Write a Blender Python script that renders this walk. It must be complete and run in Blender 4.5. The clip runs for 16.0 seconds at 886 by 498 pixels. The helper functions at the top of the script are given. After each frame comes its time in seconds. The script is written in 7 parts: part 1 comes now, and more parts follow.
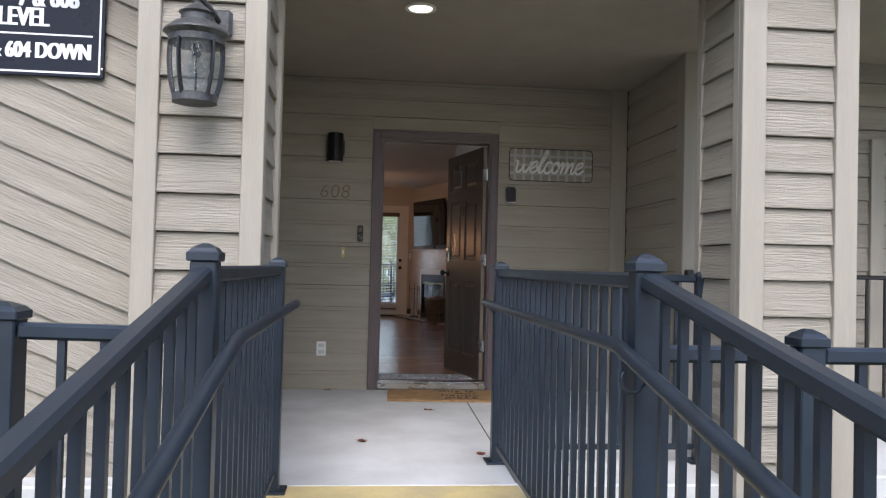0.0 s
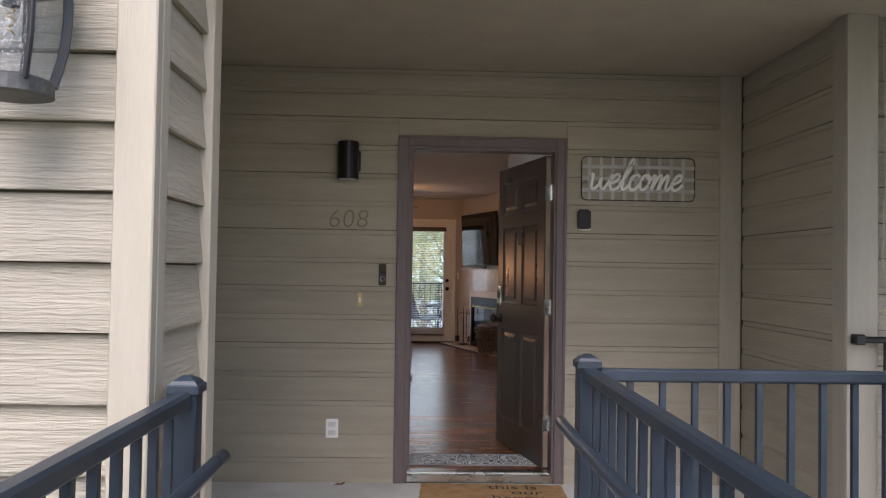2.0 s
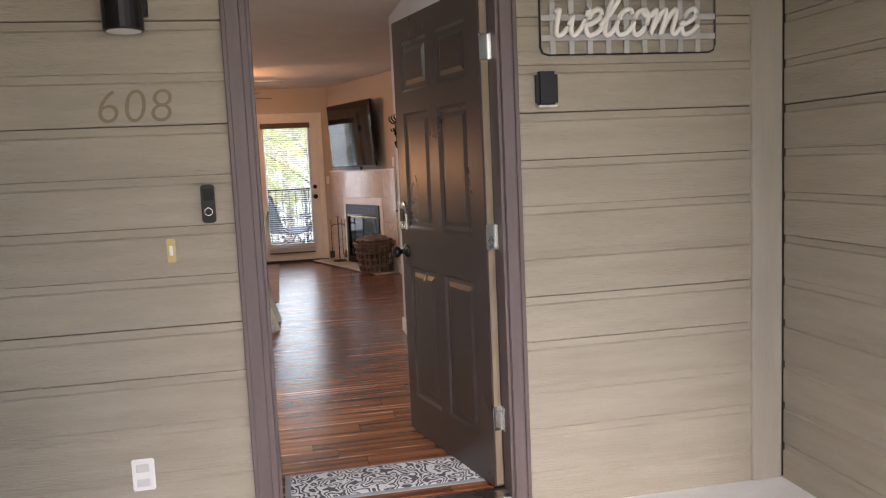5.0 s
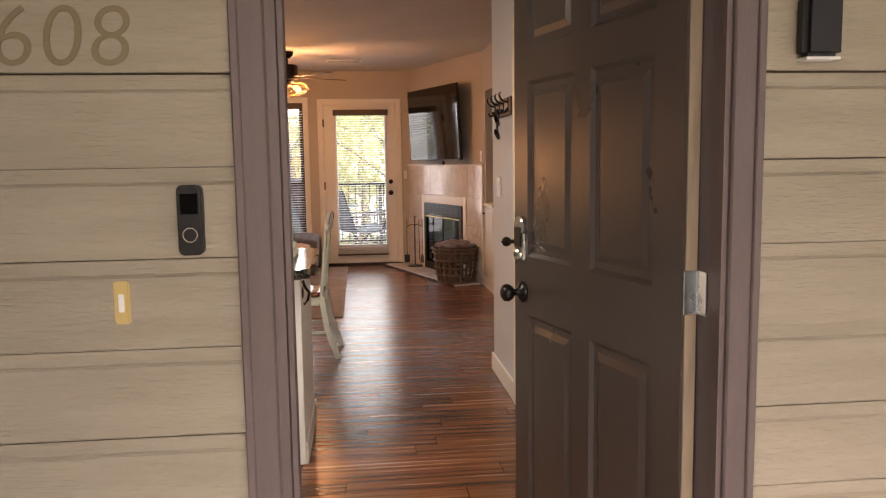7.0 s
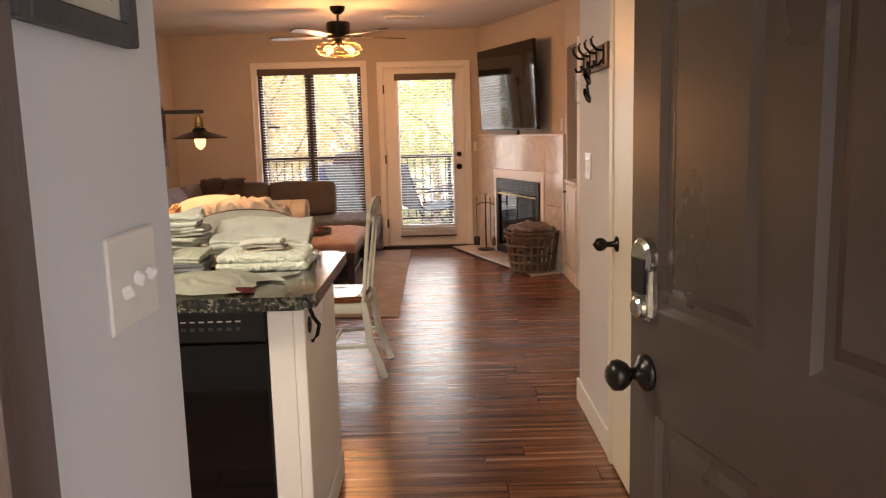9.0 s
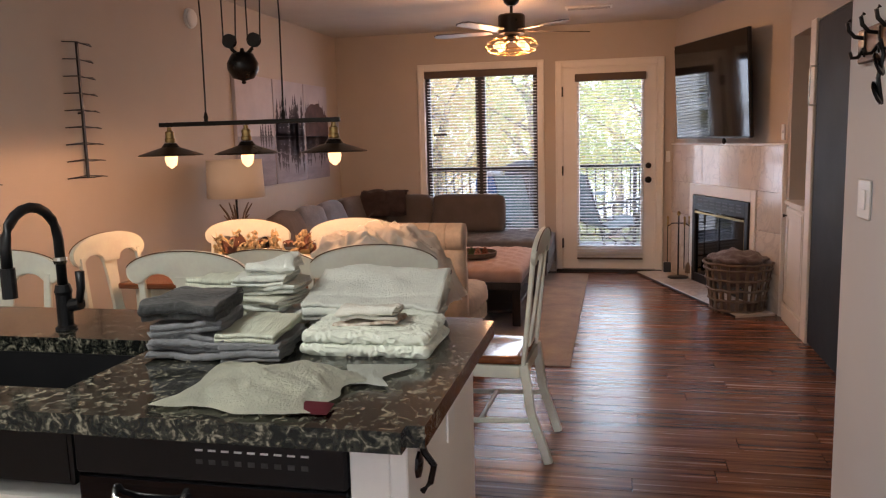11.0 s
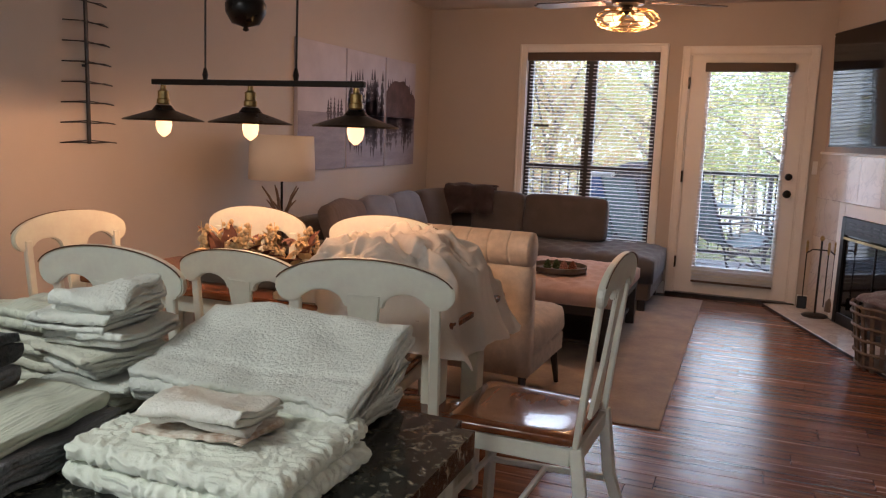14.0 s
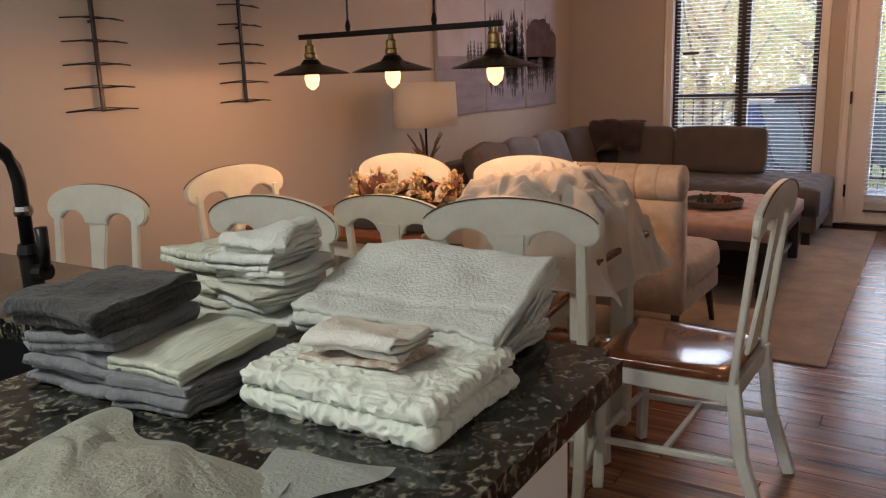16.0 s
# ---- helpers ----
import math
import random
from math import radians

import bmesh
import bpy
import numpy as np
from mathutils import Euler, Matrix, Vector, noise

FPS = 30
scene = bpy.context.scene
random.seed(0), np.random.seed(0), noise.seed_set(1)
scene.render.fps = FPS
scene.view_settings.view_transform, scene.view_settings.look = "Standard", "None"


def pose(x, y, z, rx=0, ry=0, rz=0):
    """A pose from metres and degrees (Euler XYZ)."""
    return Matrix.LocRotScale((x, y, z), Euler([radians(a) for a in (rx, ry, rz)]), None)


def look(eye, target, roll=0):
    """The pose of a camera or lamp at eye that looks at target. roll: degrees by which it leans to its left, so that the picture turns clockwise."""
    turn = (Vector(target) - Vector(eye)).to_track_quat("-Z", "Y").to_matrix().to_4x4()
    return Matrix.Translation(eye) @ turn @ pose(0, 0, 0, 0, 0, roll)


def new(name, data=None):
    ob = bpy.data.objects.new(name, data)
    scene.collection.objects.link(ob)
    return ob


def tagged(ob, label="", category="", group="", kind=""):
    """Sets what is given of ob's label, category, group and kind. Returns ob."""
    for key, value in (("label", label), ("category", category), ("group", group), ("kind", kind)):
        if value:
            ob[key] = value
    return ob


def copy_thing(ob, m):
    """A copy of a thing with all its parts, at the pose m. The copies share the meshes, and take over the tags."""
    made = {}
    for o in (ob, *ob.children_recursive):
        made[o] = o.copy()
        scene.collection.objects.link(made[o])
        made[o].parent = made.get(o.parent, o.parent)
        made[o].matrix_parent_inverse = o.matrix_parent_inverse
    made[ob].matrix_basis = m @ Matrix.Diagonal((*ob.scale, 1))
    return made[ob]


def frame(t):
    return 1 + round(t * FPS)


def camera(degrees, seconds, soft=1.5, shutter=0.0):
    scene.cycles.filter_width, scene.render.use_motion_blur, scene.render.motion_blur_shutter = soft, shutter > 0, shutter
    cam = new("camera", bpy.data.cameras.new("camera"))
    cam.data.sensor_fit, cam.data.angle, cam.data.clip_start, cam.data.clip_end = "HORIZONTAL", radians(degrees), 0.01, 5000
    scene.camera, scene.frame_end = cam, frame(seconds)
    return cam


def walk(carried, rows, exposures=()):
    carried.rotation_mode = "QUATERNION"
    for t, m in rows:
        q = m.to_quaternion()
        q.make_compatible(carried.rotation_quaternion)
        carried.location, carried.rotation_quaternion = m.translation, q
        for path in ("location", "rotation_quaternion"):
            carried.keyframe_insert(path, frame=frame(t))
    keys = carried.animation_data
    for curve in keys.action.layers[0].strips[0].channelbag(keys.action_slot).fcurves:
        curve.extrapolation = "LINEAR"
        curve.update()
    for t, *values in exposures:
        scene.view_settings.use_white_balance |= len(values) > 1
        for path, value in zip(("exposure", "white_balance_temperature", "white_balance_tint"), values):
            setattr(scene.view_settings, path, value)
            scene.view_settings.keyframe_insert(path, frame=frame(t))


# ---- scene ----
cam = camera(59.0, 16.0, soft=1.2)
METRES, EYE, TILT, LEAN, TURN = 8.6, 0.96, 0.0, 0.0, -5.4
PATH = [
    (0, (0.055, 0.049, 0.989), (0.257, 2.038, 1.034), 1.4),
    (0.5, (0.145, 0.499, 1.109), (0.244, 2.494, 1.212), -0.2),
    (1, (0.186, 0.922, 1.157), (0.243, 2.92, 1.239), -0.3),
    (1.5, (0.221, 1.313, 1.201), (0.275, 3.311, 1.27), 0.1),
    (2, (0.241, 1.713, 1.291), (0.307, 3.711, 1.342), 0.9),
    (2.5, (0.221, 2.083, 1.375), (0.546, 4.056, 1.357), 1.2),
    (3, (0.233, 2.403, 1.373), (0.646, 4.359, 1.318), 0.9),
    (3.5, (0.298, 2.741, 1.401), (0.753, 4.682, 1.24), 0.4),
    (4, (0.267, 3.127, 1.371), (0.925, 5.01, 1.226), -1.4),
    (4.5, (0.365, 3.416, 1.397), (1.035, 5.292, 1.219), -1.8),
    (5, (0.281, 3.766, 1.359), (0.676, 5.714, 1.139), -2.6),
    (5.2, (0.255, 3.887, 1.344), (0.486, 5.862, 1.124), -2.2),
    (7.3, (0.407, 5.296, 1.36), (0.618, 7.271, 1.13), -0.8),
    (7.5, (0.459, 5.417, 1.362), (0.663, 7.391, 1.115), -1.2),
    (7.7, (0.496, 5.549, 1.368), (0.653, 7.526, 1.11), -1.6),
    (8, (0.518, 5.701, 1.368), (0.599, 7.68, 1.088), -1.7),
    (8.5, (0.494, 5.979, 1.375), (0.536, 7.956, 1.077), -1.8),
    (9, (0.502, 6.215, 1.375), (0.514, 8.192, 1.074), -1.5),
    (9.3, (0.523, 6.373, 1.379), (0.433, 8.347, 1.075), -1.4),
    (9.5, (0.535, 6.449, 1.385), (0.349, 8.417, 1.081), -1.3),
    (9.7, (0.53, 6.554, 1.388), (0.269, 8.513, 1.079), -1.5),
    (11.8, (0.403, 7.584, 1.417), (-0.043, 9.519, 1.177), -1.32),
    (12, (0.386, 7.673, 1.409), (-0.059, 9.609, 1.179), -1.12),
    (12.5, (0.37, 7.879, 1.398), (-0.076, 9.816, 1.179), -0.32),
    (13, (0.342, 8.049, 1.377), (-0.097, 9.989, 1.167), 0.19),
    (13.5, (0.39, 8.147, 1.379), (-0.082, 10.078, 1.155), 0.19),
    (14, (0.497, 8.252, 1.356), (-0.222, 10.095, 1.061), 2.1),
    (14.5, (0.505, 8.284, 1.35), (-0.322, 10.058, 0.941), 1.13),
    (15, (0.519, 8.29, 1.346), (-0.332, 10.047, 0.911), 0.36),
    (15.5, (0.532, 8.283, 1.35), (-0.343, 10.028, 0.916), -0.61),
    (16, (0.513, 8.238, 1.34), (-0.528, 9.889, 0.907), -2.02),
]
EXPOSURE = [(0.0, 0.92, 5900, 14), (1.5, 1.3, 6200, 17), (2.0, 1.3, 6250, 17), (3.0, 2.02, 6350, 18), (3.5, 2.13, 6400, 18), (4.0, 2.13, 6450, 19), (4.5, 2.14, 6500, 20), (5.0, 2.31, 6550, 20),
            (7.5, 2.4, 8250, 27), (8.5, 2.54, 8700, 28), (9.5, 2.5, 7550, 25), (12.0, 2.14, 6450, 23), (14.5, 2.1, 6150, 21), (16.0, 2.12, 6350, 21)]
walk(cam, [(t, look(eye, target, roll)) for t, eye, target, roll in PATH], EXPOSURE)

# ---- world and lights ----
world = bpy.data.worlds.new("overcast_sky")
scene.world = world
world.use_nodes = True
wn = world.node_tree.nodes
sky = wn.new("ShaderNodeTexSky")
sky.sky_type, sky.sun_disc = "NISHITA", False
sky.sun_elevation, sky.sun_rotation = radians(48), radians(186)
sky.air_density, sky.dust_density = 1.0, 3.0
world.node_tree.links.new(sky.outputs[0], wn["Background"].inputs[0])
wn["Background"].inputs[1].default_value = 0.15

sun = new("sun", bpy.data.lights.new("sun", "SUN"))
sun.data.energy, sun.data.angle, sun.data.color = 1.35, radians(45), (1.0, 0.98, 0.95)
sun.matrix_world = look((-1, -8.5, 9.5), (0, 0, 0))


def bulb_lamp(x, y, z, watts, colour, size=0.03):
    ob = new("bulb_light", bpy.data.lights.new("bulb_light", "POINT"))
    ob.data.energy, ob.data.color, ob.data.shadow_soft_size = watts, colour, size
    ob.location = (x, y, z)
    return ob


def panel_lamp(x, y, z, w, h, watts, colour, target):
    ob = new("panel_light", bpy.data.lights.new("panel_light", "AREA"))
    ob.data.shape, ob.data.size, ob.data.size_y = "RECTANGLE", w, h
    ob.data.energy, ob.data.color = watts, colour
    ob.matrix_world = look((x, y, z), target)
    return ob


WARM = (1.0, 0.52, 0.235)
FAN = (-0.36, 13.62)
BAR_X0, BAR_X1, BAR_Y, BAR_Z = -1.79, -0.83, 10.82, 1.515
PENDANTS = [BAR_X0 + (BAR_X1 - BAR_X0) * f for f in (0.055, 0.49, 0.965)]
for px in PENDANTS:
    bulb_lamp(px, BAR_Y, BAR_Z - 0.178, 2.1, WARM, 0.03)
for fx in (-0.15, 0.15):
    bulb_lamp(FAN[0] + fx, FAN[1] - 0.02, 2.12, 4.9, WARM, 0.07)
# kitchen ceiling light behind the walker's shoulder, and the porch downlight
panel_lamp(-1.2, 7.7, 2.49, 0.6, 0.6, 9.8, (0.91, 1.0, 0.89), (-1.2, 7.7, 0))
panel_lamp(0.364, 4.78, 2.535, 0.13, 0.13, 0.8, (1.0, 0.85, 0.6), (0.364, 4.78, 0))
# area lamps added in the front door, patio door and window openings, standing in for daylight
panel_lamp(0.65, 6.735, 1.05, 0.84, 1.9, 0.5, (0.64, 0.83, 1.0), (0.65, 9.0, 1.05))
panel_lamp(0.40, 15.62, 1.15, 0.6, 1.6, 2.3, (0.82, 0.91, 1.0), (0.40, 10, 0.6))
panel_lamp(-0.93, 15.62, 1.3, 1.1, 1.5, 5.2, (0.82, 0.91, 1.0), (-0.93, 10, 0.6))


# ---- materials ----
def mat(name, col, rough=0.6, metal=0.0, col2=None, scale=5.0, fine=70.0, bump=0.15, vary=0.12,
        stretch=(1, 1, 1), rand=0.0, coat=0.0, spec=0.5, sheen=0.0, dist=0.004):
    """Paint, wood, cloth or metal: two noises for colour, one for relief, a shift of value from piece to piece."""
    m = bpy.data.materials.new(name)
    m.use_nodes = True
    n, link = m.node_tree.nodes, m.node_tree.links.new
    b = n["Principled BSDF"]
    b.inputs["Roughness"].default_value, b.inputs["Metallic"].default_value = rough, metal
    b.inputs["Coat Weight"].default_value, b.inputs["Specular IOR Level"].default_value = coat, spec
    b.inputs["Sheen Weight"].default_value = sheen
    tc, mp, info = n.new("ShaderNodeTexCoord"), n.new("ShaderNodeMapping"), n.new("ShaderNodeObjectInfo")
    mp.inputs["Scale"].default_value = stretch
    add, mul = n.new("ShaderNodeVectorMath"), n.new("ShaderNodeMath")
    mul.operation, mul.inputs[1].default_value = "MULTIPLY", 37.0
    link(info.outputs["Random"], mul.inputs[0])
    link(tc.outputs["Object"], mp.inputs[0])
    link(mp.outputs[0], add.inputs[0])
    if rand:
        link(mul.outputs[0], add.inputs[1])
    big, small = n.new("ShaderNodeTexNoise"), n.new("ShaderNodeTexNoise")
    for t, s, d in ((big, scale, 4), (small, fine, 6)):
        t.inputs["Scale"].default_value, t.inputs["Detail"].default_value = s, d
        t.inputs["Roughness"].default_value = 0.6
        link(add.outputs[0], t.inputs["Vector"])
    c2 = col2 or tuple(c * (1 - vary) for c in col)
    ramp = n.new("ShaderNodeValToRGB")
    ramp.color_ramp.elements[0].position, ramp.color_ramp.elements[1].position = 0.35, 0.68
    ramp.color_ramp.elements[0].color, ramp.color_ramp.elements[1].color = (*c2, 1), (*col, 1)
    link(big.outputs["Fac"], ramp.inputs[0])
    hsv = n.new("ShaderNodeHueSaturation")
    link(ramp.outputs[0], hsv.inputs["Color"])
    val = n.new("ShaderNodeMath")
    val.operation, val.inputs[1].default_value, val.inputs[2].default_value = "MULTIPLY_ADD", vary, 1 - vary / 2
    link(small.outputs["Fac"], val.inputs[0])
    if rand:
        rv = n.new("ShaderNodeMath")
        rv.operation, rv.inputs[1].default_value = "MULTIPLY_ADD", rand
        link(info.outputs["Random"], rv.inputs[0])
        link(val.outputs[0], rv.inputs[2])
        link(rv.outputs[0], hsv.inputs["Value"])
    else:
        link(val.outputs[0], hsv.inputs["Value"])
    link(hsv.outputs[0], b.inputs["Base Color"])
    rr = n.new("ShaderNodeMath")
    rr.operation, rr.inputs[1].default_value, rr.inputs[2].default_value = "MULTIPLY_ADD", 0.18, rough - 0.09
    link(big.outputs["Fac"], rr.inputs[0])
    link(rr.outputs[0], b.inputs["Roughness"])
    if bump:
        bp = n.new("ShaderNodeBump")
        bp.inputs["Strength"].default_value, bp.inputs["Distance"].default_value = bump, dist
        link(small.outputs["Fac"], bp.inputs["Height"])
        link(bp.outputs[0], b.inputs["Normal"])
    return m


def glow(name, colour, strength):
    m = bpy.data.materials.new(name)
    m.use_nodes = True
    b = m.node_tree.nodes["Principled BSDF"]
    b.inputs["Base Color"].default_value = (*colour, 1)
    b.inputs["Emission Color"].default_value, b.inputs["Emission Strength"].default_value = (*colour, 1), strength
    return m


def glass_mat(name, tint=(0.95, 0.97, 0.97), rough=0.0, wavy=0.0):
    m = bpy.data.materials.new(name)
    m.use_nodes = True
    n, link = m.node_tree.nodes, m.node_tree.links.new
    b = n["Principled BSDF"]
    b.inputs["Base Color"].default_value, b.inputs["Roughness"].default_value = (*tint, 1), rough
    b.inputs["Transmission Weight"].default_value, b.inputs["IOR"].default_value = 1.0, 1.05 if not wavy else 1.3
    if wavy:
        t, bp = n.new("ShaderNodeTexNoise"), n.new("ShaderNodeBump")
        t.inputs["Scale"].default_value = 22
        bp.inputs["Strength"].default_value, bp.inputs["Distance"].default_value = wavy, 0.02
        link(t.outputs["Fac"], bp.inputs["Height"])
        link(bp.outputs[0], b.inputs["Normal"])
    return m


def pane_mat(name, gloss=0.05, wavy=0.0):
    """Clear window glass: mostly see-through, with a thin gloss."""
    m = bpy.data.materials.new(name)
    m.use_nodes = True
    n, link = m.node_tree.nodes, m.node_tree.links.new
    n.remove(n["Principled BSDF"])
    a, g, mix = n.new("ShaderNodeBsdfTransparent"), n.new("ShaderNodeBsdfGlossy"), n.new("ShaderNodeMixShader")
    a.inputs[0].default_value = (0.93, 0.95, 0.96, 1)
    g.inputs["Roughness"].default_value = 0.02
    mix.inputs[0].default_value = gloss
    if wavy:
        t, bp = n.new("ShaderNodeTexNoise"), n.new("ShaderNodeBump")
        t.inputs["Scale"].default_value = 24
        bp.inputs["Strength"].default_value, bp.inputs["Distance"].default_value = wavy, 0.02
        link(t.outputs["Fac"], bp.inputs["Height"])
        link(bp.outputs[0], g.inputs["Normal"])
    link(a.outputs[0], mix.inputs[1])
    link(g.outputs[0], mix.inputs[2])
    link(mix.outputs[0], n["Material Output"].inputs["Surface"])
    return m


def granite_mat():
    m = mat("dark_granite", (0.035, 0.04, 0.035), 0.12, col2=(0.012, 0.014, 0.014), scale=14, fine=120, bump=0.02)
    n, link = m.node_tree.nodes, m.node_tree.links.new
    tc, v, t = n.new("ShaderNodeTexCoord"), n.new("ShaderNodeTexVoronoi"), n.new("ShaderNodeTexNoise")
    v.inputs["Scale"].default_value, t.inputs["Scale"].default_value, t.inputs["Detail"].default_value = 140, 38, 9
    t.inputs["Distortion"].default_value = 1.5
    link(tc.outputs["Object"], v.inputs["Vector"])
    link(tc.outputs["Object"], t.inputs["Vector"])
    r = n.new("ShaderNodeValToRGB")
    e = r.color_ramp.elements
    e[0].position, e[0].color = 0.50, (0.008, 0.009, 0.008, 1)
    e[1].position, e[1].color = 0.80, (0.26, 0.24, 0.18, 1)
    k = e.new(0.63)
    k.color = (0.034, 0.034, 0.026, 1)
    add = n.new("ShaderNodeMath")
    add.operation, add.inputs[1].default_value = "MULTIPLY_ADD", 0.16
    link(v.outputs["Distance"], add.inputs[0])
    link(t.outputs["Fac"], add.inputs[2])
    link(add.outputs[0], r.inputs[0])
    link(r.outputs[0], n["Principled BSDF"].inputs["Base Color"])
    return m


def marble_mat():
    m = mat("marble_tile", (0.66, 0.61, 0.55), 0.12, col2=(0.55, 0.49, 0.44), scale=3, fine=30, bump=0.01, rand=0.1)
    n, link = m.node_tree.nodes, m.node_tree.links.new
    tc, w = n.new("ShaderNodeTexCoord"), n.new("ShaderNodeTexNoise")
    w.inputs["Scale"].default_value, w.inputs["Detail"].default_value, w.inputs["Distortion"].default_value = 2.2, 8, 2.5
    link(tc.outputs["Object"], w.inputs["Vector"])
    r, mix = n.new("ShaderNodeValToRGB"), n.new("ShaderNodeMix")
    e = r.color_ramp.elements
    e[0].position, e[0].color = 0.47, (0, 0, 0, 1)
    e[1].position, e[1].color = 0.53, (0, 0, 0, 1)
    e.new(0.50).color = (0.55, 0.55, 0.55, 1)
    link(w.outputs["Fac"], r.inputs[0])
    mix.data_type = "RGBA"
    link(r.outputs[0], mix.inputs["Factor"])
    b = n["Principled BSDF"]
    link(b.inputs["Base Color"].links[0].from_socket, mix.inputs["A"])
    mix.inputs["B"].default_value = (0.42, 0.38, 0.35, 1)
    link(mix.outputs["Result"], b.inputs["Base Color"])
    return m


def mat_pattern():
    """Black and white scroll pattern of the woven door mat."""
    m = mat("patterned_mat", (0.7, 0.7, 0.68), 0.9, scale=30, fine=200, bump=0.4)
    n, link = m.node_tree.nodes, m.node_tree.links.new
    tc, w, r = n.new("ShaderNodeTexCoord"), n.new("ShaderNodeTexWave"), n.new("ShaderNodeValToRGB")
    w.wave_type, w.rings_direction = "RINGS", "SPHERICAL"
    w.inputs["Scale"].default_value, w.inputs["Distortion"].default_value = 8.5, 24
    w.inputs["Detail"].default_value, w.inputs["Detail Scale"].default_value = 1.0, 1.6
    link(tc.outputs["Object"], w.inputs["Vector"])
    e = r.color_ramp.elements
    e[0].position, e[0].color = 0.45, (0.07, 0.07, 0.075, 1)
    e[1].position, e[1].color = 0.55, (0.62, 0.62, 0.6, 1)
    link(w.outputs["Fac"], r.inputs[0])
    link(r.outputs[0], n["Principled BSDF"].inputs["Base Color"])
    return m


def plank_mat():
    """Red-brown laminate: each plank its own tone, streaks along its length."""
    m = mat("laminate_plank", (0.27, 0.11, 0.05), 0.25, col2=(0.058, 0.018, 0.011), scale=2.4, fine=11, bump=0.03,
            vary=0.55, stretch=(0.45, 14, 4), rand=0.42, spec=0.45)
    b = m.node_tree.nodes["Principled BSDF"]
    return m


SIDING = mat("tan_painted_siding", (0.34, 0.305, 0.238), 0.62, scale=2.5, fine=30, bump=0.8, vary=0.10,
             stretch=(0.7, 6, 6), rand=0.05, col2=(0.29, 0.26, 0.20), dist=0.006)
SIDING_ROUGH = mat("weathered_tan_siding", (0.345, 0.315, 0.258), 0.7, scale=3.5, fine=15, bump=1.0, vary=0.2,
                   stretch=(0.5, 7, 7), rand=0.07, col2=(0.275, 0.25, 0.20), dist=0.013)
TRIM_TAN = mat("tan_painted_trim", (0.345, 0.315, 0.255), 0.6, scale=3, fine=25, bump=0.5, stretch=(6, 6, 0.6), vary=0.1)
SOFFIT = mat("tan_soffit", (0.34, 0.30, 0.232), 0.75, scale=4, fine=80, bump=0.2)
BACKING = mat("dark_backing", (0.10, 0.085, 0.06), 0.9)
CONCRETE = mat("painted_concrete", (0.60, 0.61, 0.60), 0.75, scale=2.2, fine=90, bump=0.35, vary=0.16, col2=(0.47, 0.475, 0.46))
YELLOW_DECK = mat("yellow_painted_deck", (0.62, 0.50, 0.22), 0.7, scale=4, fine=50, bump=0.4, vary=0.25, col2=(0.45, 0.37, 0.2))
COURT_BOUNCE = mat("pale_bounce_court", (0.30, 0.30, 0.29), 0.9, scale=3, fine=120, bump=0.6)
RAIL = mat("blue_black_powder_coat", (0.020, 0.030, 0.044), 0.36, scale=6, fine=150, bump=0.08, vary=0.3, spec=0.42)
BLACK_RAIL = mat("black_iron", (0.010, 0.010, 0.012), 0.4, fine=100, bump=0.1, vary=0.3)
DOOR_BROWN = mat("brown_door_paint", (0.057, 0.041, 0.033), 0.30, scale=4, fine=60, bump=0.12, vary=0.15)
TRIM_MAUVE = mat("mauve_brown_trim", (0.125, 0.095, 0.092), 0.5, scale=5, fine=40, bump=0.25, vary=0.18, stretch=(5, 5, 0.7))
STEEL = mat("brushed_steel", (0.62, 0.62, 0.60), 0.28, 1.0, fine=180, bump=0.05)
NICKEL = mat("satin_nickel", (0.55, 0.53, 0.48), 0.22, 1.0, fine=90, bump=0.03)
BRASS = mat("aged_brass", (0.42, 0.29, 0.12), 0.32, 1.0, scale=20, vary=0.3)
GOLD_PLASTIC = mat("ivory_gold_plastic", (0.55, 0.42, 0.16), 0.4)
BRONZE = mat("oil_rubbed_bronze", (0.018, 0.015, 0.013), 0.3, 0.6, scale=20, vary=0.3, bump=0.05)
BLACK = mat("black_plastic", (0.010, 0.010, 0.011), 0.38, scale=10, bump=0.05, spec=0.28)
BLACK_GLOSS = mat("gloss_black", (0.004, 0.004, 0.005), 0.06, scale=3, bump=0.0, spec=0.3)
LANTERN_GREY = mat("weathered_grey_metal", (0.085, 0.086, 0.086), 0.5, 0.15, scale=25, fine=120, vary=0.4, col2=(0.035, 0.036, 0.037))
WHITE = mat("white_paint", (0.80, 0.78, 0.73), 0.4, scale=3, fine=60, bump=0.06, vary=0.06)
# cream tone: outdoor light on the closet door, put into the base colour
CREAM = mat("daylit_cream_door", (0.76, 0.72, 0.60), 0.4, scale=3, fine=40, bump=0.08, vary=0.06)
PLASTIC_WHITE = mat("white_plastic", (0.78, 0.78, 0.76), 0.35, bump=0.02, vary=0.04)
WALL = mat("greige_wall_paint", (0.52, 0.465, 0.41), 0.75, scale=1.6, fine=160, bump=0.25, vary=0.06, dist=0.002)
# same wall paint with the doorway's cool daylight put into its colour
WALL_DAYLIT = mat("daylit_wall_paint", (0.66, 0.685, 0.73), 0.72, scale=1.6, fine=160, bump=0.25, vary=0.05, dist=0.002)
CEIL = mat("textured_ceiling_paint", (0.64, 0.60, 0.54), 0.9, scale=3, fine=110, bump=0.7, vary=0.08)
GRANITE, MARBLE, PLANK, MATPAT = granite_mat(), marble_mat(), plank_mat(), mat_pattern()
COIR = mat("coir_fibre", (0.42, 0.25, 0.11), 0.95, scale=12, fine=260, bump=1.0, vary=0.35)
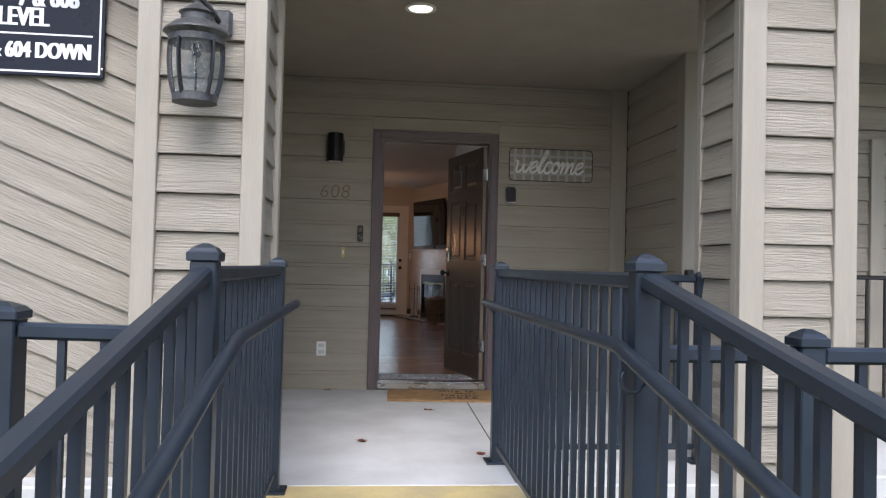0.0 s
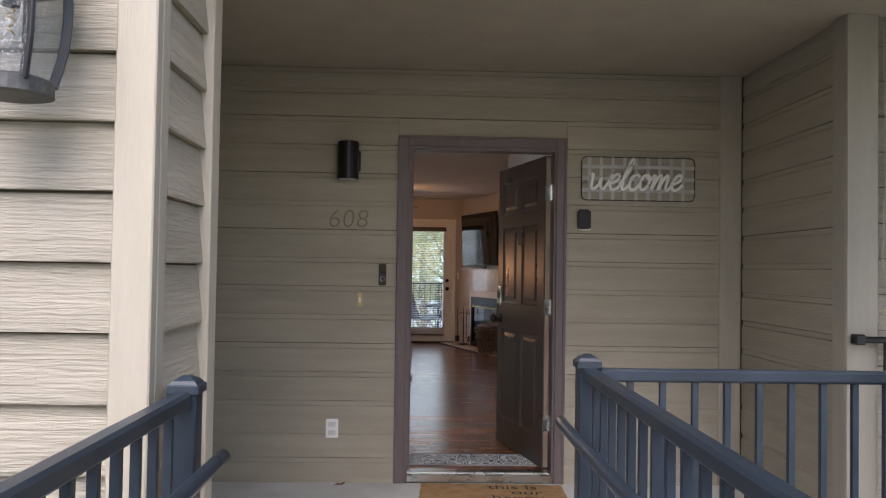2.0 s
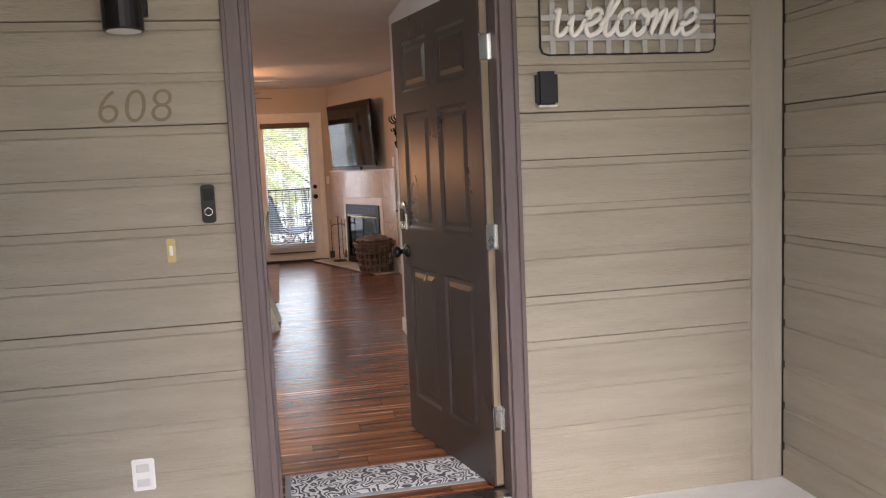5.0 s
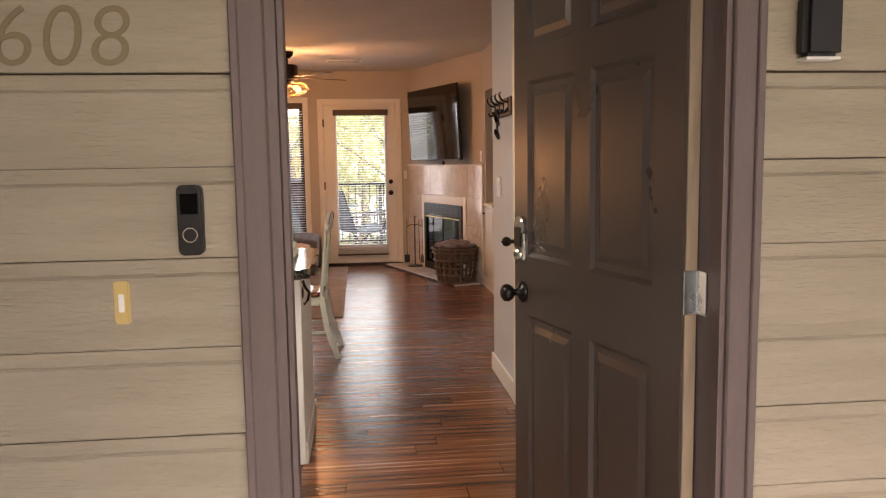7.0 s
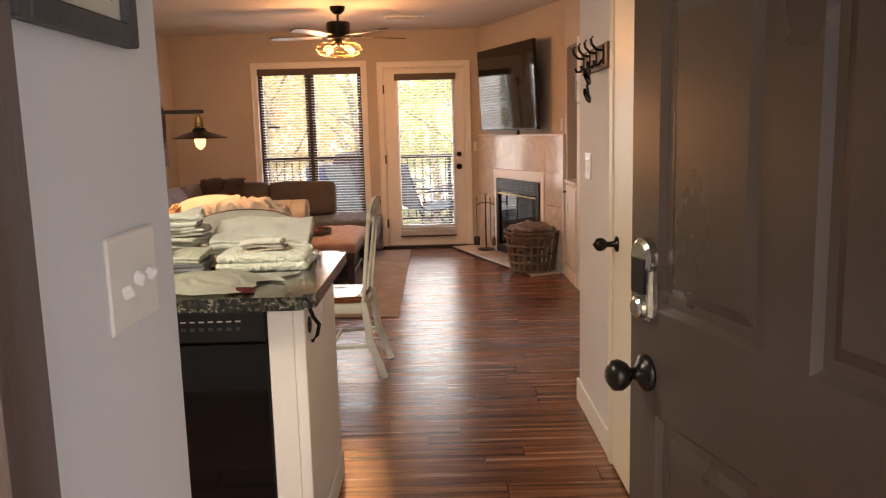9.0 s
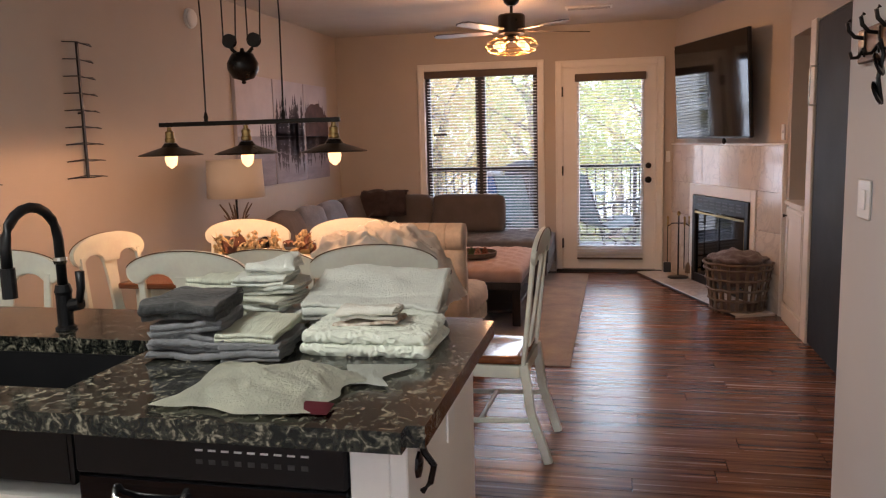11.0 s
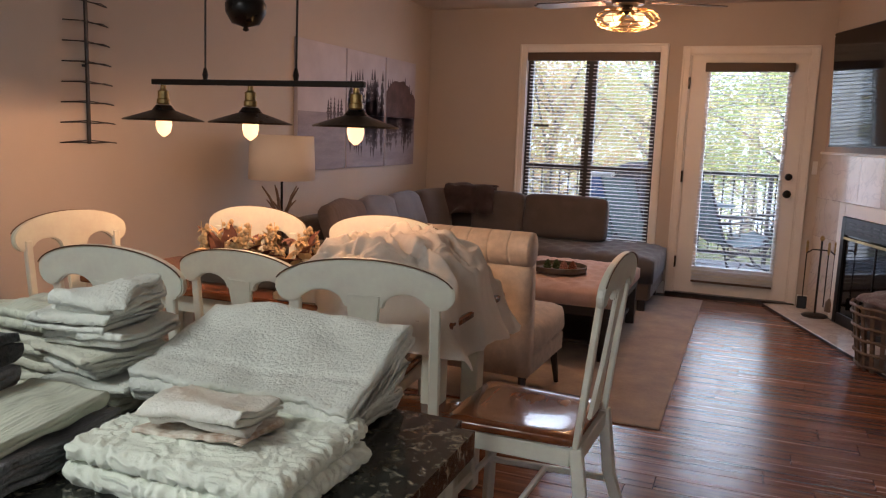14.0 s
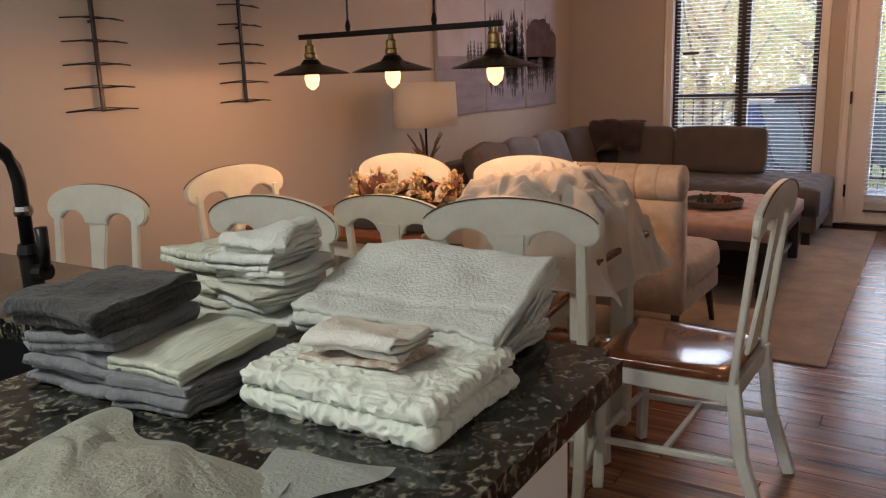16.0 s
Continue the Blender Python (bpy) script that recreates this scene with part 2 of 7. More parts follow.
INK = mat("black_ink", (0.02, 0.018, 0.015), 0.8)
WHITE_INK = mat("white_lettering", (0.82, 0.82, 0.82), 0.5)
SIGN_NAVY = mat("navy_sign_panel", (0.010, 0.013, 0.024), 0.3, bump=0.03, spec=0.2)
WIN_BROWN = mat("dark_bronze_frame", (0.020, 0.016, 0.013), 0.45)
PANE = pane_mat("window_glass")
WAVY = pane_mat("wavy_lantern_glass", 0.14, 1.0)
BULB_CLEAR = glass_mat("clear_bulb_glass", (1.0, 0.9, 0.7), 0.0)
VALANCE = mat("brown_valance", (0.10, 0.07, 0.05), 0.6)
LIT_BULB = glow("lit_amber_bulb", (1.0, 0.60, 0.26), 0.50)
DOWNLIGHT = glow("lit_downlight", (1.0, 0.86, 0.62), 3)
SKY_GLOW = glow("pale_sky_backdrop", (0.68, 0.86, 1.0), 0.33)
CHAIR_WHITE = mat("distressed_cream_paint", (0.684, 0.730, 0.627), 0.45, scale=9, fine=55, bump=0.15, vary=0.14, col2=(0.62, 0.63, 0.56))
CHAIR_WORN = mat("worn_wood_edge", (0.10, 0.055, 0.03), 0.6)
SEAT_WOOD = mat("varnished_red_wood", (0.20, 0.062, 0.022), 0.16, scale=3, fine=14, bump=0.03, stretch=(1, 8, 8), vary=0.3, coat=0.4)
TABLE_WOOD = mat("varnished_table_wood", (0.22, 0.075, 0.03), 0.2, scale=3, fine=14, bump=0.03, stretch=(1, 9, 9), vary=0.3, coat=0.3)
DARK_WOOD = mat("dark_leg_wood", (0.022, 0.013, 0.009), 0.4, vary=0.3)
SOFA = mat("charcoal_brown_upholstery", (0.098, 0.083, 0.078), 0.9, scale=6, fine=220, bump=0.5, vary=0.2, sheen=0.2)
SOFA_BLUE = mat("slate_blue_cushion_cloth", (0.17, 0.18, 0.22), 0.9, scale=6, fine=220, bump=0.5, vary=0.2, sheen=0.2)
PILLOW = mat("taupe_ribbed_pillow", (0.19, 0.15, 0.135), 0.9, scale=4, fine=60, bump=0.6, vary=0.25, stretch=(1, 12, 1))
THROW = mat("mauve_brown_throw", (0.15, 0.105, 0.10), 0.95, scale=12, fine=180, bump=0.9, vary=0.35, sheen=0.3)
LINEN = mat("oatmeal_linen", (0.68, 0.575, 0.455), 0.9, scale=25, fine=260, bump=0.6, vary=0.2, sheen=0.15)
OTTOMAN = mat("dusty_pink_linen", (0.47, 0.335, 0.295), 0.85, scale=12, fine=240, bump=0.5, vary=0.15, sheen=0.2)
RUG = mat("faded_beige_rug", (0.42, 0.355, 0.30), 0.98, col2=(0.30, 0.265, 0.25), scale=5, fine=60, bump=0.6, vary=0.35)
TERRY = mat("white_terry_cloth", (0.79, 0.815, 0.725), 0.95, scale=9, fine=170, bump=1.0, vary=0.16, sheen=0.3, dist=0.006)
TERRY_CREAM = mat("cream_terry_cloth", (0.75, 0.75, 0.61), 0.95, scale=9, fine=170, bump=1.0, vary=0.18, sheen=0.3, dist=0.006)
RIBBED = mat("ribbed_white_towel", (0.718, 0.745, 0.603), 0.95, scale=9, fine=28, bump=1.0, vary=0.2, stretch=(7, 0.25, 1), dist=0.010)
BATHMAT = mat("embossed_white_bath_mat", (0.776, 0.816, 0.693), 0.95, scale=6, fine=200, bump=0.8, vary=0.08, sheen=0.3, dist=0.003)
STAINED = mat("stained_white_cloth", (0.78, 0.78, 0.70), 0.95, col2=(0.70, 0.67, 0.58), scale=14, fine=230, bump=0.8, vary=0.12)
GREY_TOWEL = mat("lavender_grey_towel", (0.23, 0.235, 0.245), 0.95, scale=9, fine=170, bump=1.0, vary=0.3, sheen=0.3, dist=0.006)
DARK_KNIT = mat("charcoal_knit_towel", (0.058, 0.060, 0.058), 0.95, scale=9, fine=120, bump=1.0, vary=0.5, sheen=0.2, dist=0.008)
SHEET = mat("white_bed_sheet", (0.86, 0.83, 0.77), 0.85, scale=5, fine=90, bump=0.3, vary=0.06, sheen=0.1)
SHADE = mat("white_lamp_shade", (0.74, 0.68, 0.58), 0.9, fine=200, bump=0.25, vary=0.06)
ANTLER = mat("antler_brown", (0.20, 0.12, 0.065), 0.55, scale=12, vary=0.4)
WICKER = mat("brown_wicker", (0.19, 0.135, 0.095), 0.6, scale=18, fine=80, bump=0.7, vary=0.4)
BOX_WOOD = mat("grey_weathered_box", (0.12, 0.095, 0.07), 0.75, scale=4, fine=20, bump=0.4, stretch=(1, 8, 8), vary=0.4)
LEAF_RUST = mat("dried_rust_leaf", (0.16, 0.055, 0.03), 0.7, vary=0.35, rand=0.3)
LEAF_STRAW = mat("dried_straw_flower", (0.72, 0.52, 0.28), 0.8, vary=0.35, rand=0.3)
PETAL = mat("faded_pink_petal", (0.45, 0.22, 0.16), 0.8, vary=0.35)
GREEN = mat("green_succulent", (0.06, 0.10, 0.035), 0.6, vary=0.4)
DARK_PANEL = mat("dark_slate_door_paint", (0.016, 0.018, 0.019), 0.6, scale=3, fine=40, bump=0.06, spec=0.2)
BARK = mat("tree_bark", (0.24, 0.215, 0.19), 0.9, scale=8, fine=40, bump=0.8, stretch=(6, 6, 1), vary=0.4)


def leaf_mat(name, col, leaf=True):
    """Thin leaf or slat: half of the light goes through it."""
    m = mat(name, col, 0.6, vary=0.4 if leaf else 0.05, bump=0)
    n, link = m.node_tree.nodes, m.node_tree.links.new
    tr, mix = n.new("ShaderNodeBsdfTranslucent"), n.new("ShaderNodeMixShader")
    tr.inputs[0].default_value = (*col, 1)
    mix.inputs[0].default_value = 0.5
    link(n["Principled BSDF"].outputs[0], mix.inputs[1])
    link(tr.outputs[0], mix.inputs[2])
    link(mix.outputs[0], n["Material Output"].inputs[0])
    return m


SLAT = leaf_mat("white_blind_slat", (0.80, 0.81, 0.83), False)
FOLIAGE = [leaf_mat("yellow_autumn_leaf", (0.68, 0.64, 0.29)), leaf_mat("green_leaf", (0.46, 0.60, 0.26)), leaf_mat("orange_autumn_leaf", (0.64, 0.44, 0.24))]
MESH_SEAT = mat("grey_green_sling_mesh", (0.20, 0.29, 0.29), 0.7, fine=200, vary=0.2)
BLUE = mat("blue_plastic", (0.03, 0.12, 0.35), 0.4)
COVER = mat("grey_grill_cover", (0.075, 0.085, 0.10), 0.75, scale=8, bump=0.4)
CANVAS_SKY = mat("misty_print", (0.56, 0.53, 0.57), 0.75, col2=(0.45, 0.42, 0.465), scale=2.5, fine=120, bump=0.1)
CANVAS_TREE = mat("dark_tree_print", (0.105, 0.088, 0.105), 0.8, scale=12, vary=0.4)
CANVAS_WATER = mat("still_water_print", (0.33, 0.30, 0.34), 0.75, col2=(0.24, 0.22, 0.26), scale=3, fine=30, stretch=(1, 1, 5), vary=0.3)
CANVAS_RED = mat("rust_hill_print", (0.13, 0.075, 0.07), 0.8, scale=9, vary=0.5)
BACKWOOD = mat("distant_wood", (0.42, 0.37, 0.16), 0.9, col2=(0.26, 0.28, 0.12), scale=0.8, fine=6, bump=0, vary=0.6)
GRASS = mat("lawn", (0.10, 0.12, 0.04), 0.95, scale=0.6, fine=20, vary=0.4)
DECK = mat("grey_deck_boards", (0.50, 0.50, 0.49), 0.8, scale=3, fine=20, stretch=(1, 8, 1), vary=0.2)
PAPER = mat("off_white_print", (0.66, 0.63, 0.56), 0.7, bump=0.03)
FRAME_GREY = mat("weathered_grey_frame", (0.075, 0.08, 0.085), 0.65, scale=10, fine=40, bump=0.4, vary=0.4)


# ---- mesh helpers ----
def part(name, bm, material, parent=None, label="", smooth=False):
    """Links a bmesh as one mesh object, under a thing or a part."""
    me = bpy.data.meshes.new(name)
    bm.to_mesh(me)
    bm.free()
    me.materials.append(material)
    if smooth:
        me.polygons.foreach_set("use_smooth", [True] * len(me.polygons))
    ob = new(name, me)
    if parent is not None:
        ob.parent = parent
    if label:
        ob["label"] = label
    return ob


def thing(name, label, category, at=(0, 0, 0), rz=0.0, group="", kind=""):
    ob = new(name)
    ob.empty_display_size = 0.05
    ob.matrix_basis = pose(*at, 0, 0, rz)
    return tagged(ob, label, category, group, kind)


def box(x0, x1, y0, y1, z0, z1, bevel=0.0, bm=None, segs=1):
    own = bmesh.new()
    bmesh.ops.create_cube(own, size=1)
    bmesh.ops.scale(own, vec=(x1 - x0, y1 - y0, z1 - z0), verts=own.verts)
    bmesh.ops.translate(own, vec=((x0 + x1) / 2, (y0 + y1) / 2, (z0 + z1) / 2), verts=own.verts)
    if bevel:
        bmesh.ops.bevel(own, geom=own.edges[:], offset=bevel, segments=segs, affect="EDGES")
    return own if bm is None else join(bm, own)


def join(bm, other):
    me = bpy.data.meshes.new("joined")
    other.to_mesh(me)
    other.free()
    bm.from_mesh(me)
    bpy.data.meshes.remove(me)
    return bm


def move(bm, m):
    bmesh.ops.transform(bm, matrix=m, verts=bm.verts)
    return bm


def lathe(profile, seg=20, bm=None, at=(0, 0, 0)):
    """Turns a profile of (radius, height) about z."""
    own = bmesh.new()
    rings = [[own.verts.new((at[0] + r * math.cos(2 * math.pi * k / seg), at[1] + r * math.sin(2 * math.pi * k / seg), at[2] + z))
              for k in range(seg)] for r, z in profile]
    for a, b in zip(rings, rings[1:]):
        for k in range(seg):
            own.faces.new((a[k], a[(k + 1) % seg], b[(k + 1) % seg], b[k]))
    for ring, flip in ((rings[0], True), (rings[-1], False)):
        own.faces.new(ring[::-1] if flip else ring)
    return own if bm is None else join(bm, own)


def tube(points, radius, seg=8, bm=None, end=None):
    """A round bar along points; radius may taper to end."""
    own = bmesh.new()
    pts = [Vector(p) for p in points]
    rings = []
    for k, p in enumerate(pts):
        d = (pts[min(k + 1, len(pts) - 1)] - pts[max(k - 1, 0)]).normalized()
        a = d.orthogonal() if abs(d.z) < 0.9 else d.cross(Vector((1, 0, 0)))
        a = d.cross(Vector((0, 0, 1))).normalized() if abs(d.z) < 0.9 else a.normalized()
        b = d.cross(a)
        r = radius if end is None else radius + (end - radius) * k / (len(pts) - 1)
        rings.append([own.verts.new(p + r * (math.cos(t) * a + math.sin(t) * b)) for t in (2 * math.pi * j / seg for j in range(seg))])
    for a, b in zip(rings, rings[1:]):
        for k in range(seg):
            own.faces.new((a[k], a[(k + 1) % seg], b[(k + 1) % seg], b[k]))
    own.faces.new(rings[0][::-1])
    own.faces.new(rings[-1])
    bmesh.ops.recalc_face_normals(own, faces=own.faces)
    return own if bm is None else join(bm, own)


def bar(p, q, w, h, bm=None, bevel=0.003):
    """A square bar of w by h from p to q."""
    p, q = Vector(p), Vector(q)
    own = box(-w / 2, w / 2, 0, (q - p).length, -h / 2, h / 2, bevel)
    move(own, Matrix.Translation(p) @ (q - p).to_track_quat("Y", "Z").to_matrix().to_4x4())
    return own if bm is None else join(bm, own)


def ribbon(path, half, x0, x1, nx=1, wob=0.0, seed=0, rows=1):
    """A bent sheet: a path in (y, z) given a thickness of 2 * half and drawn out from x0 to x1."""
    own = bmesh.new()
    n = len(path)
    pts = [Vector((0, y, z)) for y, z in path]
    left, right = [], []
    for k, p in enumerate(pts):
        d = (pts[min(k + 1, n - 1)] - pts[max(k - 1, 0)]).normalized()
        s = Vector((0, -d.z, d.y)) * half
        left.append(p + s)
        right.append(p - s)
    loop = left + right[::-1]
    cols = []
    for i in range(nx + 1):
        x = x0 + (x1 - x0) * i / nx
        col = []
        for p in loop:
            v = Vector((x, p.y, p.z))
            if wob:
                w = noise.noise_vector(v * 6 + Vector((seed, 0, 0))) * wob + noise.noise_vector(v * 19 + Vector((seed, 3, 0))) * wob * 0.4
                v += w
            col.append(own.verts.new(v))
        cols.append(col)
    m = len(loop)
    for a, b in zip(cols, cols[1:]):
        for k in range(m):
            own.faces.new((a[k], a[(k + 1) % m], b[(k + 1) % m], b[k]))
    own.faces.new(cols[0][::-1])
    own.faces.new(cols[-1])
    bmesh.ops.recalc_face_normals(own, faces=own.faces)
    return own


def soft_box(x0, x1, y0, y1, z0, z1, r=0.05, puff=0.0, seed=0, cuts=8, wob=0.006):
    """A cushion: a rounded box, puffed and slightly uneven."""
    own = bmesh.new()
    bmesh.ops.create_cube(own, size=2)
    bmesh.ops.subdivide_edges(own, edges=own.edges[:], cuts=cuts, use_grid_fill=True)
    c = Vector(((x0 + x1) / 2, (y0 + y1) / 2, (z0 + z1) / 2))
    h = Vector(((x1 - x0) / 2, (y1 - y0) / 2, (z1 - z0) / 2))
    r = min(r, *h)
    for v in own.verts:
        p = Vector((v.co.x * h.x, v.co.y * h.y, v.co.z * h.z))
        inner = Vector([max(-(h[k] - r), min(h[k] - r, p[k])) for k in range(3)])
        d = p - inner
        if d.length > 1e-9:
            p = inner + d.normalized() * r
        u = (1 - v.co.x ** 2, 1 - v.co.y ** 2, 1 - v.co.z ** 2)
        p += Vector((math.copysign(u[1] * u[2], v.co.x) * (abs(v.co.x) > 0.99), math.copysign(u[0] * u[2], v.co.y) * (abs(v.co.y) > 0.99),
                     math.copysign(u[0] * u[1], v.co.z) * (abs(v.co.z) > 0.99))) * puff
        q = p + c
        v.co = q + noise.noise_vector(q * 7 + Vector((seed, 0, 0))) * wob
    return own


def text_mesh(words, size, material, parent, m, depth=0.001, name="lettering", align="LEFT", shear=0.0, weight=0.0, width=1.0, space=1.0):
    cu = bpy.data.curves.new(name, "FONT")
    cu.body, cu.size, cu.extrude, cu.align_x, cu.shear, cu.offset = words, size, depth, align, shear, weight
    cu.space_character = space
    tmp = new("text_source", cu)
    dg = bpy.context.evaluated_depsgraph_get()
    me = bpy.data.meshes.new_from_object(tmp.evaluated_get(dg))
    bpy.data.objects.remove(tmp)
    bpy.data.curves.remove(cu)
    me.transform(m @ Matrix.Diagonal((width, 1, 1, 1)))
    me.materials.clear()
    me.materials.append(material)
    ob = new(name, me)
    ob.name = name
    if parent is not None:
        ob.parent = parent
    return ob


def structure(name, bm, material, label, category, smooth=False):
    return tagged(part(name, bm, material, smooth=smooth), label, category, kind="structure")
# ---- large structure: the flat ----
YF, YI, YB = 6.70, 6.79, 15.41          # facade, its inner face, the back wall
XL, XR, CZ = -2.50, 1.70, 2.51          # living room side walls, ceiling
HX, HX2 = 0.080, 1.20                   # hall: stub wall and closet wall
DX0, DX1, DZ = 0.178, 1.125, 2.07        # front door opening

floor = structure("floor", box(XL, 2.10, YI - 0.10, YB, -0.05, -0.012), BACKING, "dark underlay below a red-brown plank floor", "floor")
structure("ceiling", box(XL - 0.1, 2.2, YI, YB + 0.1, CZ, CZ + 0.12), CEIL, "off-white textured flat ceiling", "ceiling")
wall_left = structure("wall_left", box(XL - 0.12, XL, YI, YB + 0.14, -0.05, CZ), WALL, "greige painted side wall of the dining and living room", "wall")

# back wall with the window and the patio door cut through
WX0, WX1, WZ0, WZ1 = -1.525, -0.335, 0.40, 2.11
PX0, PX1, PZ1 = -0.085, 0.855, 2.09
bm = box(XL, WX0, YB, YB + 0.14, -0.05, CZ)
box(WX0, WX1, YB, YB + 0.14, -0.05, WZ0, 0, bm)
box(WX0, WX1, YB, YB + 0.14, WZ1, CZ, 0, bm)
box(WX1, PX0, YB, YB + 0.14, -0.05, CZ, 0, bm)
box(PX0, PX1, YB, YB + 0.14, PZ1, CZ, 0, bm)
box(PX1, 2.2, YB, YB + 0.14, -0.05, CZ, 0, bm)
structure("wall_back", bm, WALL, "greige painted wall with a window and a patio door", "wall")

# front wall of the flat with the entrance cut through
bm = box(-2.62, DX0, YF, YI, -0.30, 2.70)
box(DX0, DX1, YF, YI, DZ, 2.70, 0, bm)
box(DX1, 2.45, YF, YI, -0.30, 2.70, 0, bm)
facade = structure("wall_front", bm, BACKING, "entrance wall clad in tan boards, with the front door", "wall")
bm = box(-2.5, DX0 - 0.02, YI, YI + 0.012, 0, CZ)
box(DX0 - 0.02, DX1 + 0.02, YI, YI + 0.012, DZ + 0.03, CZ, 0, bm)
box(DX1 + 0.02, HX2, YI, YI + 0.012, 0, CZ, 0, bm)
structure("wall_front_inside", bm, WALL_DAYLIT, "plaster inside the entrance wall, tinted by daylight", "wall")

structure("wall_hall_stub", box(-0.05, HX, YI + 0.002, 7.45, 0, CZ, 0.004), WALL_DAYLIT, "stub wall tinted by daylight, beside the entrance, with a switch plate", "wall")
# closet wall, with the closet door's opening
CY0, CY1 = 8.40, 9.25
bm = box(HX2, HX2 + 0.12, YI, CY0, 0, CZ)
box(HX2, HX2 + 0.12, CY0, CY1, 2.05, CZ, 0, bm)
box(HX2, HX2 + 0.12, CY1, 10.03, 0, CZ, 0, bm)
box(HX2 + 0.12, XR + 0.12, 9.93, 10.03, 0, CZ, 0, bm)
structure("wall_closet", bm, WALL_DAYLIT, "hall wall tinted by daylight that ends in an outer corner", "wall")
structure("baseboard_hall", box(HX2 - 0.014, HX2, CY1 + 0.06, 10.044, 0, 0.115, 0.004), WHITE, "white painted baseboard", "baseboard")
structure("baseboard_hall_end", box(HX2, XR - 0.02, 10.03, 10.044, 0, 0.115, 0.004), WHITE, "white painted baseboard", "baseboard")
bm = box(XR, XR + 0.12, 10.03, 11.72, 0, CZ)
box(XR, XR + 0.12, 11.72, 12.66, 2.09, CZ, 0, bm)
box(XR, XR + 0.12, 12.66, 12.82, 0, CZ, 0, bm)
box(XR, XR + 0.12, 12.82, 13.38, 2.07, CZ, 0, bm)
box(XR, XR + 0.45, 13.38, 13.50, 0, CZ, 0, bm)
box(XR + 0.12, XR + 0.45, 12.72, 12.82, 0, CZ, 0, bm)
box(XR + 0.45, XR + 0.55, 12.72, 13.50, 0, CZ, 0, bm)
box(XR + 0.12, XR + 0.45, 12.82, 13.38, 2.07, 2.17, 0, bm)
structure("wall_right", bm, WALL, "greige painted wall with a recessed niche", "wall")
structure("trim_niche", box(XR - 0.018, XR, 12.665, 12.80, 0, 2.10, 0.004), WHITE, "white flat trim board beside the niche", "trim")
structure("baseboard_right", box(XR - 0.016, XR, 13.372, 13.50, 0, 0.12, 0.004), WHITE, "white painted baseboard", "baseboard")

# slanting chimney wall in the corner
FA, FB = Vector((1.70, 13.50, 0)), Vector((1.02, 15.43, 0))
FD = (FB - FA).normalized()
FN = Vector((-FD.y, FD.x, 0))                     # into the room
if FN.x > 0:
    FN = -FN
FL = (FB - FA).length


def chim(u, n, z):
    """A place on the chimney wall: metres along it, out of it and up."""
    p = FA + FD * u + FN * n
    return Vector((p.x, p.y, z))


CHIM = Matrix.Translation(FA) @ Matrix((( FD.x, -FN.x, 0), (FD.y, -FN.y, 0), (0, 0, 1))).to_4x4()
# in CHIM's frame x runs along the wall to the back, y into the wall, z up
structure("wall_chimney", move(box(0, FL, 0, 0.10, 0, CZ), CHIM), WALL, "greige painted slanting chimney breast", "wall")


def baseboard(name, x0, x1, y0, y1):
    structure(name, box(x0, x1, y0, y1, 0, 0.11, 0.004), WHITE, "white painted baseboard", "baseboard")


baseboard("baseboard_left", XL, XL + 0.014, 9.0, YB)
baseboard("baseboard_back", XL + 0.014, -0.16, YB - 0.014, YB)
baseboard("baseboard_back_corner", 0.93, 1.02, YB - 0.014, YB)


def casing(name, x0, x1, z0, z1, y, w, d, material, label, sill=False):
    """Door or window trim on a wall that faces -y: legs and a head with a raised outer bead."""
    bm = box(x0 - w, x0, y - d, y, z0, z1 + w, 0.004)
    box(x1, x1 + w, y - d, y, z0, z1 + w, 0.004, bm)
    box(x0, x1, y - d, y, z1, z1 + w, 0.004, bm)
    box(x0 - w - 0.004, x0 - w + 0.014, y - d - 0.008, y, z0, z1 + w + 0.004, 0.003, bm)
    box(x1 + w - 0.014, x1 + w + 0.004, y - d - 0.008, y, z0, z1 + w + 0.004, 0.003, bm)
    box(x0 - w, x1 + w, y - d - 0.008, y, z1 + w - 0.012, z1 + w + 0.006, 0.003, bm)
    if sill:
        box(x0 - w, x1 + w, y - d, y, z0 - w, z0, 0.004, bm)
    return structure(name, bm, material, label, "trim")


casing("trim_window", WX0, WX1, WZ0, WZ1, YB, 0.065, 0.018, WHITE, "white painted window casing", True)
casing("trim_patio_door", PX0, PX1, 0, PZ1, YB, 0.062, 0.018, WHITE, "white painted door casing")
casing("trim_front_door", DX0, DX1, -0.06, DZ, YF, 0.062, 0.026, TRIM_MAUVE, "mauve-brown painted door casing outside")
# jamb of the entrance: frame boards, stop, threshold
bm = box(DX0, DX0 + 0.02, YF - 0.012, YI + 0.012, -0.06, DZ)
box(DX1 - 0.012, DX1, YF - 0.012, YI + 0.012, -0.06, DZ, 0, bm)
box(DX0 + 0.02, DX1 - 0.012, YF - 0.012, YI + 0.012, DZ - 0.02, DZ, 0, bm)
box(DX0 + 0.02, DX0 + 0.034, YF + 0.01, YF + 0.05, -0.02, DZ - 0.02, 0.002, bm)
structure("door_jamb_front", bm, TRIM_MAUVE, "mauve-brown painted door frame", "trim")
bm = box(DX0 + 0.02, DX1 - 0.012, YF - 0.05, YI + 0.01, -0.045, 0.004, 0.006)
box(DX0 + 0.02, DX1 - 0.012, YF - 0.02, YF + 0.06, 0.004, 0.012, 0.003, bm)
structure("door_sill_front", bm, STEEL, "worn aluminium door threshold", "threshold")

